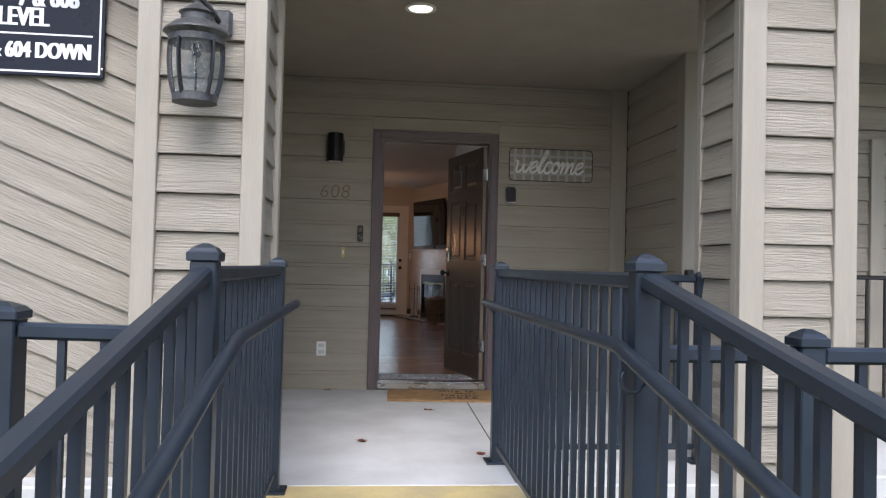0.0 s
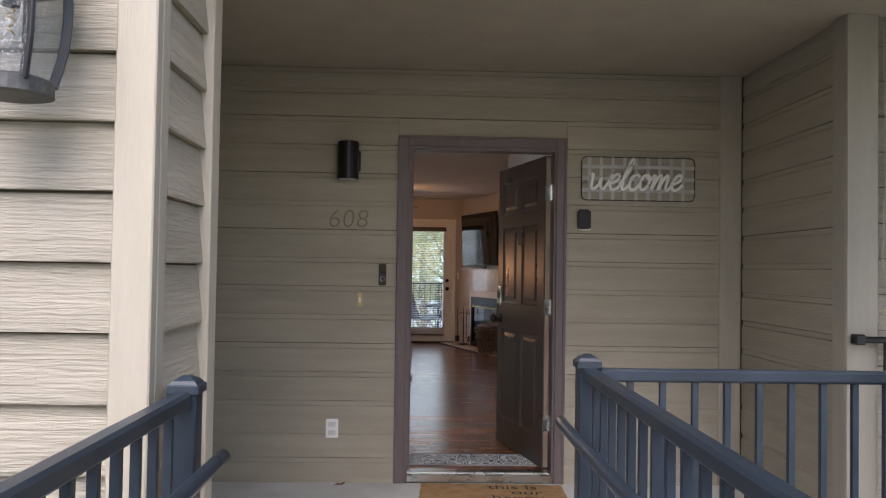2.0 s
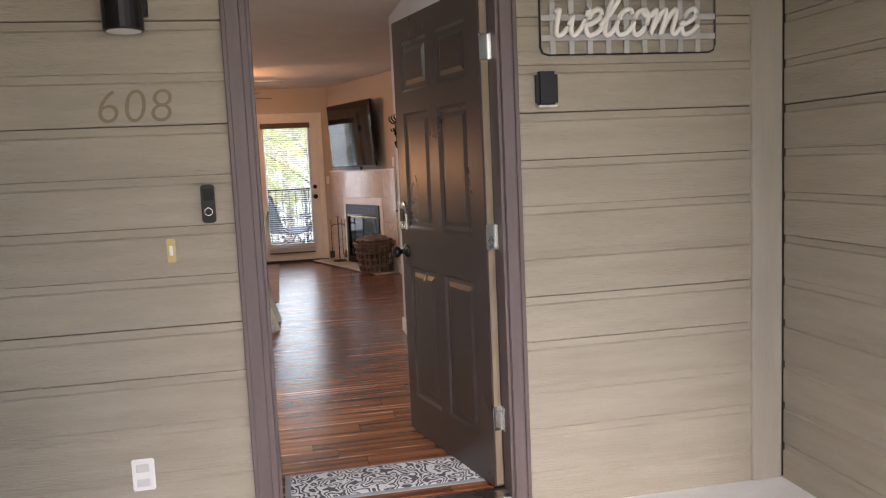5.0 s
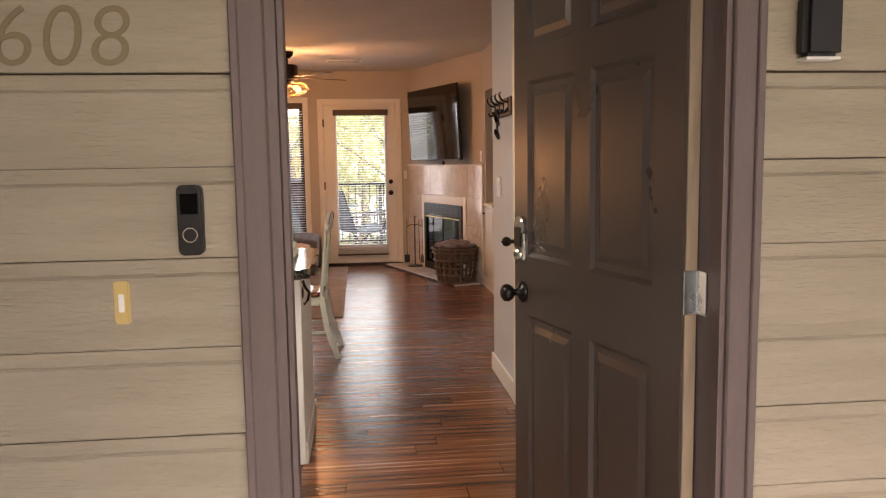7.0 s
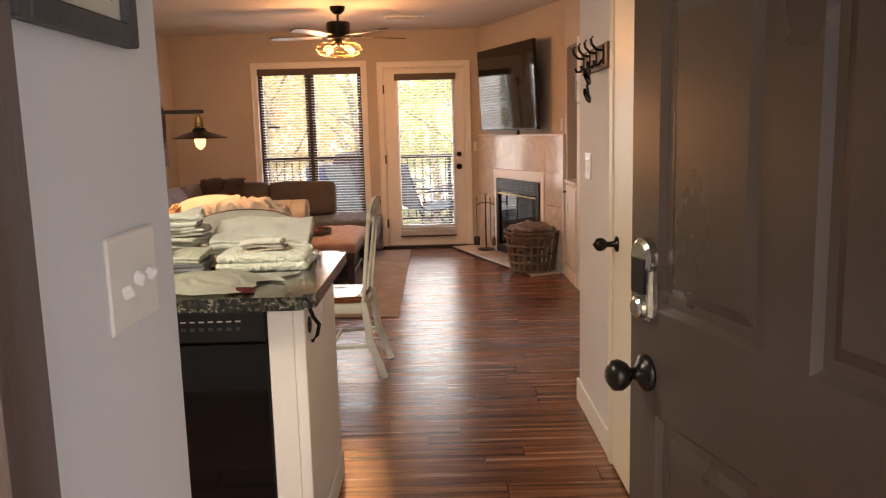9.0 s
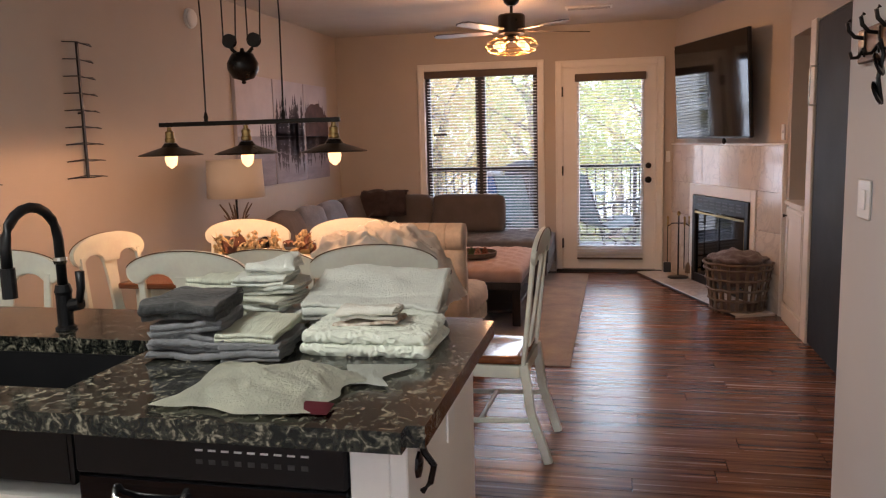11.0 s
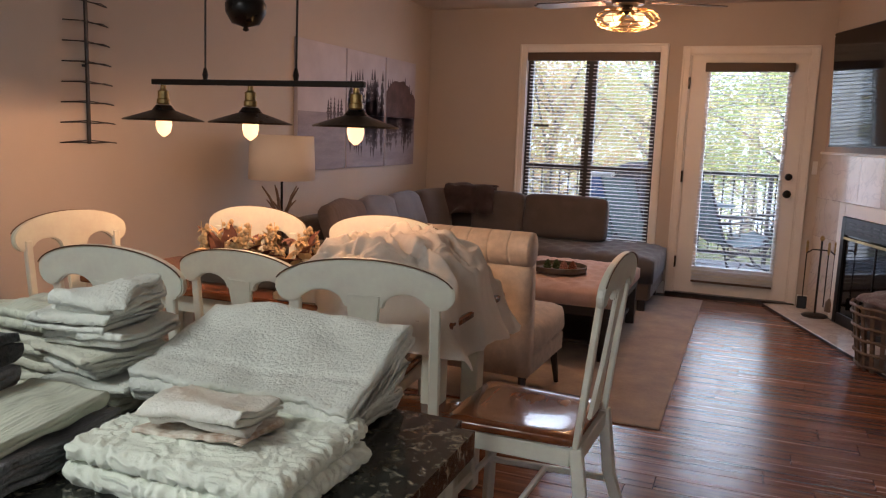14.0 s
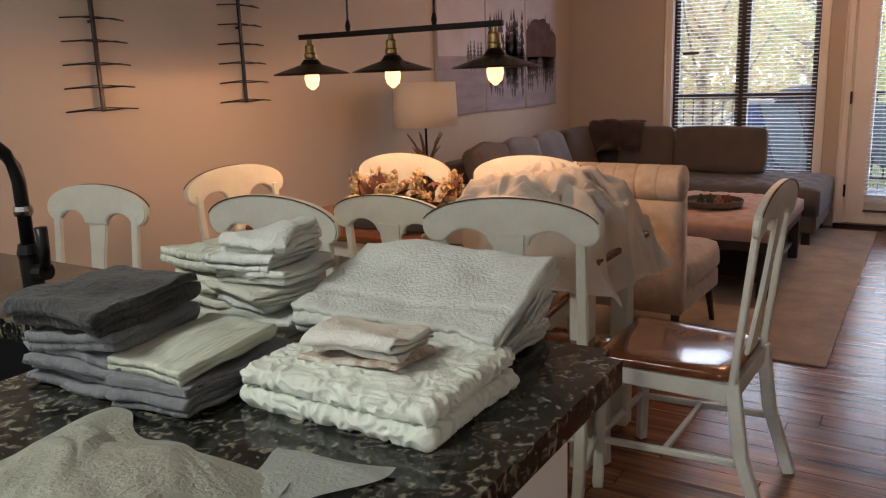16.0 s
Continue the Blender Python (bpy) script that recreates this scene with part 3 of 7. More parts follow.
# ---- large structure: porch and outside ----
PZ = -0.06
structure("porch_floor", box(-2.3, 2.36, 3.81, YF, PZ - 0.25, PZ, 0.01), CONCRETE, "pale painted concrete porch slab", "floor")
structure("porch_floor_side", box(2.36, 6.0, 3.95, 5.45, PZ - 0.25, PZ, 0.01), CONCRETE, "pale concrete walkway slab", "floor")
structure("porch_ceiling", box(-2.4, 6.0, 3.62, YF, 2.565, 2.68), SOFFIT, "tan painted porch ceiling", "ceiling")
bm = box(-0.36, 0.83, 2.0, 3.806, PZ - 0.05, PZ, 0.004)
own = bmesh.new()
vs = [own.verts.new(v) for v in ((-0.36, 1.998, PZ), (0.83, 1.998, PZ), (0.83, -3.0, PZ - 0.95), (-0.36, -3.0, PZ - 0.95))]
ws = [own.verts.new(v.co - Vector((0, 0, 0.05))) for v in vs]
own.faces.new(vs[::-1])
own.faces.new(ws)
for k in range(4):
    own.faces.new((vs[k], vs[(k + 1) % 4], ws[(k + 1) % 4], ws[k]))
bmesh.ops.recalc_face_normals(own, faces=own.faces)
structure("ramp", join(bm, own), YELLOW_DECK, "yellow-painted wooden ramp and landing", "ramp")
structure("ground", box(-400, 400, -400, 400, -1.42, -1.40), GRASS, "lawn and ground round the house", "ground")
# unseen slab, kept pale to throw daylight up under the porch ceiling
structure("road", box(-30, 30, -30, -2.2, -1.397, -1.012), COURT_BOUNCE, "unseen pale ground slab that bounces light into the porch", "road")

# porch side walls and pillars: cores behind the boards
wall_recess = structure("wall_recess", box(2.345, 2.45, 5.45, YF, -0.3, 2.60), BACKING, "porch side wall clad in tan boards", "wall")
wall_side = structure("wall_side", box(2.45, 6.2, 5.47, 5.60, -1.4, 5.6), BACKING, "neighbouring wall clad in weathered tan boards", "wall")
pillar_left = structure("pillar_left", box(-0.95, -0.43, 3.69, 4.17, -1.4, 2.60), BACKING, "boxed porch pillar clad in weathered tan boards", "pillar")
pillar_right = structure("pillar_right", box(1.95, 2.50, 3.79, 4.30, -1.4, 2.60), BACKING, "boxed porch pillar clad in weathered tan boards", "pillar")
wall_stair = structure("wall_stair", box(-4.6, -0.95, 3.985, 4.10, -1.4, 5.6), BACKING, "stair wall clad in sloping weathered boards", "wall")
# out of view: porch side, upper storey and roof, added to close off the house
structure("wall_porch_left", box(-2.4, -2.3, 4.10, YF, -0.3, 2.60), SIDING, "unseen tan wall closing the porch's left side", "wall")
structure("wall_upper", box(-4.6, 6.2, 3.66, 3.98, 2.60, 5.6), SIDING, "unseen tan upper storey closing the house over the porch", "wall")
structure("roof", box(-5, 6.6, 3.0, 16.2, 5.6, 5.8), mat("unseen_roof", (0.07, 0.055, 0.045), 0.9), "unseen brown roof slab closing the house", "roof")
structure("wall_house_left", box(-4.6, -2.62, 4.1, 15.55, 2.70, 5.6), SIDING, "unseen tan upper wall closing the house", "wall")


def board_trim(name, bm, label="tan painted corner board"):
    return structure(name, bm, TRIM_TAN, label, "trim")


board_trim("trim_corner_pillar_left", box(-0.975, -0.875, 3.645, 3.69, -1.4, 2.60, 0.004))
bm = box(-0.505, -0.405, 3.645, 3.69, -1.4, 2.60, 0.004)
box(-0.43, -0.405, 3.69, 3.75, -1.4, 2.60, 0.004, bm)
box(-0.43, -0.385, 4.10, 4.19, -0.3, 2.60, 0.004, bm)
board_trim("trim_front_pillar_left", bm)
bm = box(1.905, 2.03, 3.745, 3.79, -1.4, 2.60, 0.004)
box(1.905, 1.95, 3.79, 3.85, -1.4, 2.60, 0.004, bm)
box(1.92, 1.95, 4.26, 4.32, -0.3, 2.60, 0.004, bm)
box(2.40, 2.52, 3.745, 3.79, -1.4, 2.60, 0.004, bm)
board_trim("trim_front_pillar_right", bm)
bm = box(2.315, 2.345, 5.44, 5.56, PZ, 2.565, 0.004)
box(2.315, 2.47, 5.425, 5.44, PZ, 2.565, 0.004, bm)
board_trim("trim_recess_end", bm)
board_trim("trim_recess_corner", box(2.18, 2.32, YF - 0.028, YF, PZ, 2.565, 0.004))
bm = box(3.74, 3.84, 5.42, 5.47, 0.15, 2.0, 0.004)
box(3.84, 5.0, 5.42, 5.47, 1.90, 2.0, 0.004, bm)
box(3.84, 5.0, 5.42, 5.47, 0.15, 0.25, 0.004, bm)
board_trim("trim_side_window", bm, "tan painted window trim on the neighbouring wall")


# ---- porch things ----
def post(parent, x, y, z0, z1, w=0.065, material=None):
    """A square railing post with a stepped pyramid cap and a foot plate."""
    m = material or RAIL
    p = part("post", box(x - w / 2, x + w / 2, y - w / 2, y + w / 2, z0, z1 - 0.03, 0.004), m, parent)
    cap = box(x - w / 2 - 0.008, x + w / 2 + 0.008, y - w / 2 - 0.008, y + w / 2 + 0.008, z1 - 0.032, z1 - 0.008, 0.003)
    own = lathe([(w * 0.78, 0), (w * 0.62, 0.010), (w * 0.18, 0.022)], 4)
    join(cap, move(own, pose(x, y, z1 - 0.009, 0, 0, 45)))
    part("post_cap", cap, m, p)
    part("foot_plate", box(x - 0.065, x + 0.065, y - 0.065, y + 0.065, z0, z0 + 0.012, 0.003), m, p)
    return p


def picket_run(parent, p, q, drop, gap=0.105, size=0.019, material=None, top=(0.045, 0.042), skip_ends=True):
    """Top rail, bottom rail and pickets between two points given at the rail's height."""
    m = material or RAIL
    p, q = Vector(p), Vector(q)
    part("top_rail", bar(p, q, top[0], top[1], bevel=0.008), m, parent)
    low = Vector((0, 0, drop))
    part("bottom_rail", bar(p - low, q - low, 0.03, 0.03), m, parent)
    n = max(2, int((q - p).length / gap))
    for k in range(1, n):
        c = p.lerp(q, k / n)
        part("picket", bar(c - low, c - Vector((0, 0, 0.01)), size, size, bevel=0.0), m, parent)


def handrail(parent, pts, posts):
    part("handrail", tube(pts, 0.019, 12), RAIL, parent, smooth=True)
    for a, b in posts:
        part("rail_bracket", tube([a, (Vector(a) + Vector(b)) / 2 - Vector((0, 0, 0.03)), b], 0.009, 8), RAIL, parent, smooth=True)


RAMP = 0.19
left_rail = thing("ramp_railing", "blue-black metal ramp railing with round handrail beside the stair wall", "railing", group="ramp railings")
post(left_rail, -0.335, 3.72, PZ, 1.0)
post(left_rail, -0.335, 2.05, PZ, 1.02)
post(left_rail, -0.335, 0.02, PZ - 0.38, 0.63)
post(left_rail, -0.335, -1.9, PZ - 0.75, 0.27)
picket_run(left_rail, (-0.335, 2.085, 0.955), (-0.335, 3.69, 0.955), 0.93)
picket_run(left_rail, (-0.335, 0.05, 0.955 - 0.37), (-0.335, 2.02, 0.955), 0.93)
picket_run(left_rail, (-0.335, -1.87, 0.955 - 0.735), (-0.335, -0.01, 0.955 - 0.38), 0.93)
handrail(left_rail, [(-0.25, -1.9, 0.06), (-0.25, 1.95, 0.785), (-0.25, 2.05, 0.797), (-0.25, 3.68, 0.80), (-0.25, 3.76, 0.80)],
         [((-0.335, 3.72, 0.78), (-0.25, 3.70, 0.80)), ((-0.335, 2.05, 0.76), (-0.25, 2.03, 0.79)), ((-0.335, 0.02, 0.38), (-0.25, 0.02, 0.42))])

right_rail = thing("ramp_railing", "blue-black metal ramp railing with round handrail and a gate hook", "railing", group="ramp railings")
post(right_rail, 0.80, 4.25, PZ, 1.01)
post(right_rail, 0.758, 1.95, PZ, 1.02)
post(right_rail, 0.775, 0.02, PZ - 0.38, 0.63)
post(right_rail, 0.775, -1.9, PZ - 0.75, 0.27)
picket_run(right_rail, (0.76, 1.985, 0.965), (0.80, 4.22, 0.962), 0.93)
picket_run(right_rail, (0.775, 0.05, 0.965 - 0.365), (0.758, 1.92, 0.965), 0.93)
picket_run(right_rail, (0.775, -1.87, 0.965 - 0.735), (0.775, -0.01, 0.965 - 0.38), 0.93)
handrail(right_rail, [(0.69, -1.9, 0.06), (0.69, 1.88, 0.79), (0.70, 1.98, 0.80), (0.715, 4.18, 0.80), (0.72, 4.27, 0.80)],
         [((0.80, 4.25, 0.775), (0.717, 4.22, 0.795)), ((0.775, 1.95, 0.765), (0.70, 1.93, 0.79)), ((0.775, 0.02, 0.38), (0.69, 0.02, 0.42))])
part("hook_ring", tube([(0.70 + 0.03 * math.cos(a), 1.86, 0.735 + 0.035 * math.sin(a)) for a in [k * 0.45 for k in range(15)]], 0.005, 6), RAIL, right_rail, smooth=True)

porch_rail = thing("porch_railing", "blue-black metal porch railing across the slab", "railing")
picket_run(porch_rail, (0.835, 4.25, 0.955), (1.90, 4.255, 0.955), 0.93)
post(porch_rail, 1.93, 4.255, PZ, 0.985, 0.05)
picket_run(porch_rail, (1.93, 4.285, 0.955), (1.94, 4.30, 0.955), 0.93, 0.2)

black_rail = thing("stair_railing", "black iron stair railing before the neighbouring wall", "railing")
picket_run(black_rail, (2.36, 5.40, 0.985), (4.6, 4.95, 0.985), 1.03, 0.12, 0.016, BLACK_RAIL, (0.035, 0.03))
part("rail_end", box(2.33, 2.38, 5.37, 5.425, 0.96, 1.01, 0.006), BLACK_RAIL, black_rail)

for sx, name in ((-1, "left"), (1, "right")):
    g = thing("guard_railing", "blue-black metal guard railing beside the ramp", "railing", group="guard railings")
    if sx < 0:
        post(g, -0.855, 2.16, -1.4, 0.86, 0.085)
        picket_run(g, (-0.81, 2.15, 0.80), (-0.37, 2.08, 0.80), 1.0)
        picket_run(g, (-2.4, 2.2, 0.79), (-0.90, 2.16, 0.79), 1.0)
    else:
        post(g, 1.19, 1.95, -1.4, 0.84, 0.065)
        picket_run(g, (0.81, 1.95, 0.785), (1.155, 1.95, 0.785), 1.0)
        picket_run(g, (1.225, 1.95, 0.785), (3.2, 1.95, 0.785), 1.0)


def wall_lantern():
    """Outdoor lantern: back plate, hook arm, stepped roof, ribs round wavy glass, base ring, bulb."""
    t = thing("wall_lantern", "weathered grey metal wall lantern with wavy glass, unlit", "lantern", (-0.685, 3.50, 0))
    part("back_plate", box(0.02, 0.125, 0.12, 0.16, 1.995, 2.12, 0.014), LANTERN_GREY, t)
    part("hook_arm", tube([(0.07, 0.13, 2.06), (0.05, 0.07, 2.09), (0.02, 0.03, 2.12), (-0.01, 0.0, 2.15), (-0.026, -0.008, 2.145), (-0.022, 0.0, 2.12), (0, 0, 2.09)], 0.012, 8), LANTERN_GREY, t, smooth=True)
    part("roof", lathe([(0.012, 2.105), (0.03, 2.09), (0.055, 2.07), (0.078, 2.055), (0.066, 2.045), (0.068, 2.02), (0.10, 2.005), (0.136, 1.975), (0.139, 1.966), (0.128, 1.957), (0.118, 1.948), (0.118, 1.92)], 32), LANTERN_GREY, t)
    prof = [(0.114, 1.925), (0.117, 1.89), (0.116, 1.84), (0.110, 1.78), (0.098, 1.73), (0.088, 1.695)]
    g = lathe([(r * 0.95, z) for r, z in prof], 32)
    bmesh.ops.delete(g, geom=[f for f in g.faces if len(f.verts) > 4], context="FACES_ONLY")
    part("glass", g, WAVY, t, "wavy clear glass", smooth=True).visible_shadow = False
    for k in range(5):
        a = k * 2 * math.pi / 5 - 0.75
        c, s_ = math.cos(a), math.sin(a)
        own = bmesh.new()
        for (r0, z0), (r1, z1) in zip(prof, prof[1:]):
            bar((r0 * c, r0 * s_, z0 + 0.002), (r1 * c, r1 * s_, z1 - 0.002), 0.010, 0.022, own, 0.002)
        part("rib", own, BLACK_RAIL, t, "dark metal rib")
    part("base_ring", lathe([(0.07, 1.664), (0.094, 1.667), (0.094, 1.70), (0.084, 1.705), (0.02, 1.695)], 28), LANTERN_GREY, t)
    part("socket", lathe([(0.018, 1.93), (0.02, 1.92), (0.02, 1.87)], 12), BLACK, t)
    part("bulb", lathe([(0.013, 1.87), (0.026, 1.84), (0.032, 1.81), (0.025, 1.785), (0.004, 1.775)], 16), PANE, t, "clear filament bulb", smooth=True).visible_shadow = False
    part("filament", tube([(0.009 * math.cos(k * 1.3), 0.009 * math.sin(k * 1.3), 1.865 - 0.006 * k) for k in range(11)], 0.0022, 5), BRASS, t)


wall_lantern()


def unit_sign():
    t = thing("unit_sign", "navy sign with white lettering screwed to the stair wall", "sign")
    X0, X1, Z0, Z1, Y = -2.10, -1.207, 1.85, 2.66, 3.945
    part("panel", box(X0, X1, Y - 0.008, Y, Z0, Z1, 0.003), SIGN_NAVY, t)
    b = box(X0 + 0.02, X1 - 0.018, Y - 0.010, Y - 0.0085, Z0 + 0.016, Z0 + 0.025)
    box(X1 - 0.027, X1 - 0.018, Y - 0.010, Y - 0.0085, Z0 + 0.025, Z1 - 0.026, 0, b)
    box(X0 + 0.02, X1 - 0.018, Y - 0.010, Y - 0.0085, Z1 - 0.026, Z1 - 0.018, 0, b)
    part("border", b, WHITE_INK, t)
    for zz in (2.046, 2.309):
        part("rule", box(X0 + 0.05, X1 - 0.057, Y - 0.010, Y - 0.0085, zz, zz + 0.008), WHITE_INK, t)
    flat = Matrix.Rotation(radians(90), 4, "X")
    for words, x, z, size in (("& 604 DOWN", -1.268, 1.936, 0.108), ("LEVEL", -1.468, 2.088, 0.128), ("7 & 608", -1.332, 2.183, 0.125), ("& 612 UP", -1.312, 2.348, 0.125)):
        for k, dx in enumerate((-0.006, -0.003, 0.0, 0.003, 0.006)):
            text_mesh(words, size, WHITE_INK, t, Matrix.Translation((x + dx, Y - 0.0095 - 0.0003 * k, z)) @ flat, 0.0008, align="RIGHT", width=0.70)
    for x in (X0 + 0.012, X1 - 0.010):
        part("screw", move(lathe([(0.005, 0), (0.005, 0.003), (0.002, 0.004)], 10), pose(x, Y - 0.008, Z0 + 0.045, 90, 0, 0)), STEEL, t)
    # stand-off strip that carries the panel clear of the lapped boards
    part("mounting_strip", box(X0 + 0.1, X1 - 0.1, Y, 3.986, Z0 + 0.1, Z0 + 0.16), SIGN_NAVY, t)


unit_sign()


def front_door():
    """Six-panel door, open inward about 73 degrees, hinged on the casing's side."""
    t = thing("door_front", "dark brown six-panel front door standing open inward", "door", (1.112, YI + 0.004, 0), 0, kind="structure")
    ang = 103.6
    R = pose(0, 0, 0, 0, 0, ang) @ pose(0.002, 0.044, 0)
    W, T, H = 0.885, 0.044, DZ - 0.03
    # local: x from the hinge to the free edge, y = 0 is the outer face (seen from the porch)
    cols = [(0.115, 0.405), (0.50, 0.79)]
    rows_ = [(0.20, 0.86), (1.05, 1.60), (1.70, 1.93)]
    xs = [0.0, cols[0][0], cols[0][1], cols[1][0], cols[1][1], W]
    zs = [0.012, rows_[0][0], rows_[0][1], rows_[1][0], rows_[1][1], rows_[2][0], rows_[2][1], H]
    own = bmesh.new()
    for side, y in ((0, 0.0), (1, -T)):
        g = [[own.verts.new((x, y, z)) for z in zs] for x in xs]
        d = 1 if side else -1
        for i in range(5):
            for k in range(7):
                q = (g[i][k], g[i + 1][k], g[i + 1][k + 1], g[i][k + 1])
                if i in (1, 3) and k in (1, 3, 5):
                    a, b, c, e = xs[i], xs[i + 1], zs[k], zs[k + 1]
                    prev = list(q)
                    for off, dep in ((0.012, 0.010), (0.030, 0.010), (0.050, 0.002)):
                        nxt = [own.verts.new((px, y + d * dep, pz)) for px, pz in ((a + off, c + off), (b - off, c + off), (b - off, e - off), (a + off, e - off))]
                        for j in range(4):
                            own.faces.new((prev[j], prev[(j + 1) % 4], nxt[(j + 1) % 4], nxt[j]))
                        prev = nxt
                    own.faces.new(prev)
                else:
                    own.faces.new(q)
    own.verts.ensure_lookup_table()
    box(0, W, -T + 0.0005, -0.0005, 0.012, 0.0135, 0, own)
    box(0, W, -T + 0.0005, -0.0005, H - 0.0015, H, 0, own)
    box(0, 0.0015, -T + 0.0005, -0.0005, 0.012, H, 0, own)
    box(W - 0.0015, W, -T + 0.0005, -0.0005, 0.012, H, 0, own)
    bmesh.ops.recalc_face_normals(own, faces=own.faces)
    slab = part("door_slab", move(own, R), DOOR_BROWN, t)
    part("edge_weatherstrip", move(box(-0.004, -0.001, -T + 0.006, -0.008, 0.02, H - 0.01), R), mat("tan_door_edge", (0.30, 0.235, 0.165), 0.45, stretch=(6, 6, 0.6), vary=0.3), slab, "tan strip along the door edge")
    # lockset on the outer face: keypad deadbolt above a round knob
    kx = W - 0.062
    plate = move(box(-0.035, 0.035, 0, 0.018, -0.06, 0.062, 0.008, segs=2), R @ pose(kx, 0, 1.09))
    kp = part("keypad_lock", plate, NICKEL, t, "nickel keypad deadbolt")
    part("arched_top", move(lathe([(0.035, 0), (0.035, 0.014), (0.028, 0.02)], 20), R @ pose(kx, 0.0, 1.142, -90, 0, 0)), NICKEL, kp)
    part("keypad", move(box(-0.024, 0.024, 0.018, 0.022, -0.012, 0.052, 0.003), R @ pose(kx, 0, 1.09)), BLACK, kp)
    part("key_cylinder", move(lathe([(0.020, 0), (0.020, 0.024), (0.015, 0.028)], 18), R @ pose(kx, 0, 1.052, -90, 0, 0)), NICKEL, kp)
    inner = part("thumb_turn", move(lathe([(0.03, 0), (0.03, 0.012), (0.012, 0.02), (0.012, 0.03), (0.018, 0.036), (0.004, 0.04)], 16), R @ pose(kx, -T, 1.09, 90, 0, 0)), BRONZE, t)
    for s, yy in ((-90, 0.0), (90, -T)):
        k = part("door_knob", move(lathe([(0.034, 0), (0.034, 0.006), (0.026, 0.012), (0.012, 0.02), (0.011, 0.034), (0.022, 0.042), (0.029, 0.055), (0.027, 0.068), (0.015, 0.077), (0.002, 0.079)], 24), R @ pose(kx, yy, 0.93, s, 0, 0)), BRONZE, t, "dark bronze door knob", smooth=True)
    part("latch_plate", move(box(W, W + 0.002, -0.036, -0.008, 0.90, 0.96), R), STEEL, slab)
    for hz in (0.303, 1.053, 1.80):
        h = part("hinge", move(box(-0.0075, -0.0045, -T + 0.004, -0.001, hz - 0.05, hz + 0.05, 0.0008), R), STEEL, t, "painted-over steel hinge")
        part("hinge_leaf", box(-0.0025, 0.0, -0.045, -0.004, hz - 0.05, hz + 0.05, 0.0008), STEEL, h)
        k = bmesh.new()
        for j in range(5):
            lathe([(0.0075, -0.05 + j * 0.02), (0.0075, -0.0315 + j * 0.02)], 10, k, (-0.004, -0.002, hz))
        part("knuckle", k, STEEL, h)


front_door()


def doormat():
    t = thing("doormat", "worn tan coir doormat with black lettering before the sill", "doormat", (0.715, 6.36, PZ), -2)
    own = bmesh.new()
    nx, ny = 46, 26
    g = [[own.verts.new((-0.435 + 0.87 * i / nx + (random.uniform(-0.004, 0.004) if i in (0, nx) else 0),
                         -0.255 + 0.51 * k / ny + (random.uniform(-0.005, 0.005) if k in (0, ny) else 0),
                         0.016 + random.uniform(-0.0015, 0.0015))) for k in range(ny + 1)] for i in range(nx + 1)]
    for i in range(nx):
        for k in range(ny):
            own.faces.new((g[i][k], g[i + 1][k], g[i + 1][k + 1], g[i][k + 1]))
    ext = bmesh.ops.extrude_face_region(own, geom=own.faces[:])
    for v in ext["geom"]:
        if isinstance(v, bmesh.types.BMVert):
            v.co.z = 0.0
    bmesh.ops.recalc_face_normals(own, faces=own.faces)
    part("coir_mat", own, COIR, t)
    for k, (w, x) in enumerate((("this is", 0.28), ("our", 0.30), ("happy", 0.30), ("place.", 0.31))):
        text_mesh(w, 0.115, INK, t, pose(x, 0.145 - k * 0.108, 0.0178), 0.0006, align="RIGHT", width=1.15)


doormat()
mat_in = thing("entry_mat", "black and white scroll-patterned mat inside the sill", "mat", (0.60, 7.0, 0))
part("border", box(-0.385, 0.50, -0.115, 0.20, 0.001, 0.006, 0.002), mat("grey_mat_border", (0.30, 0.30, 0.30), 0.9, fine=200, bump=0.5), mat_in)
part("woven_top", box(-0.36, 0.475, -0.09, 0.175, 0.006, 0.0095, 0.001), MATPAT, mat_in, "scroll-patterned pile")


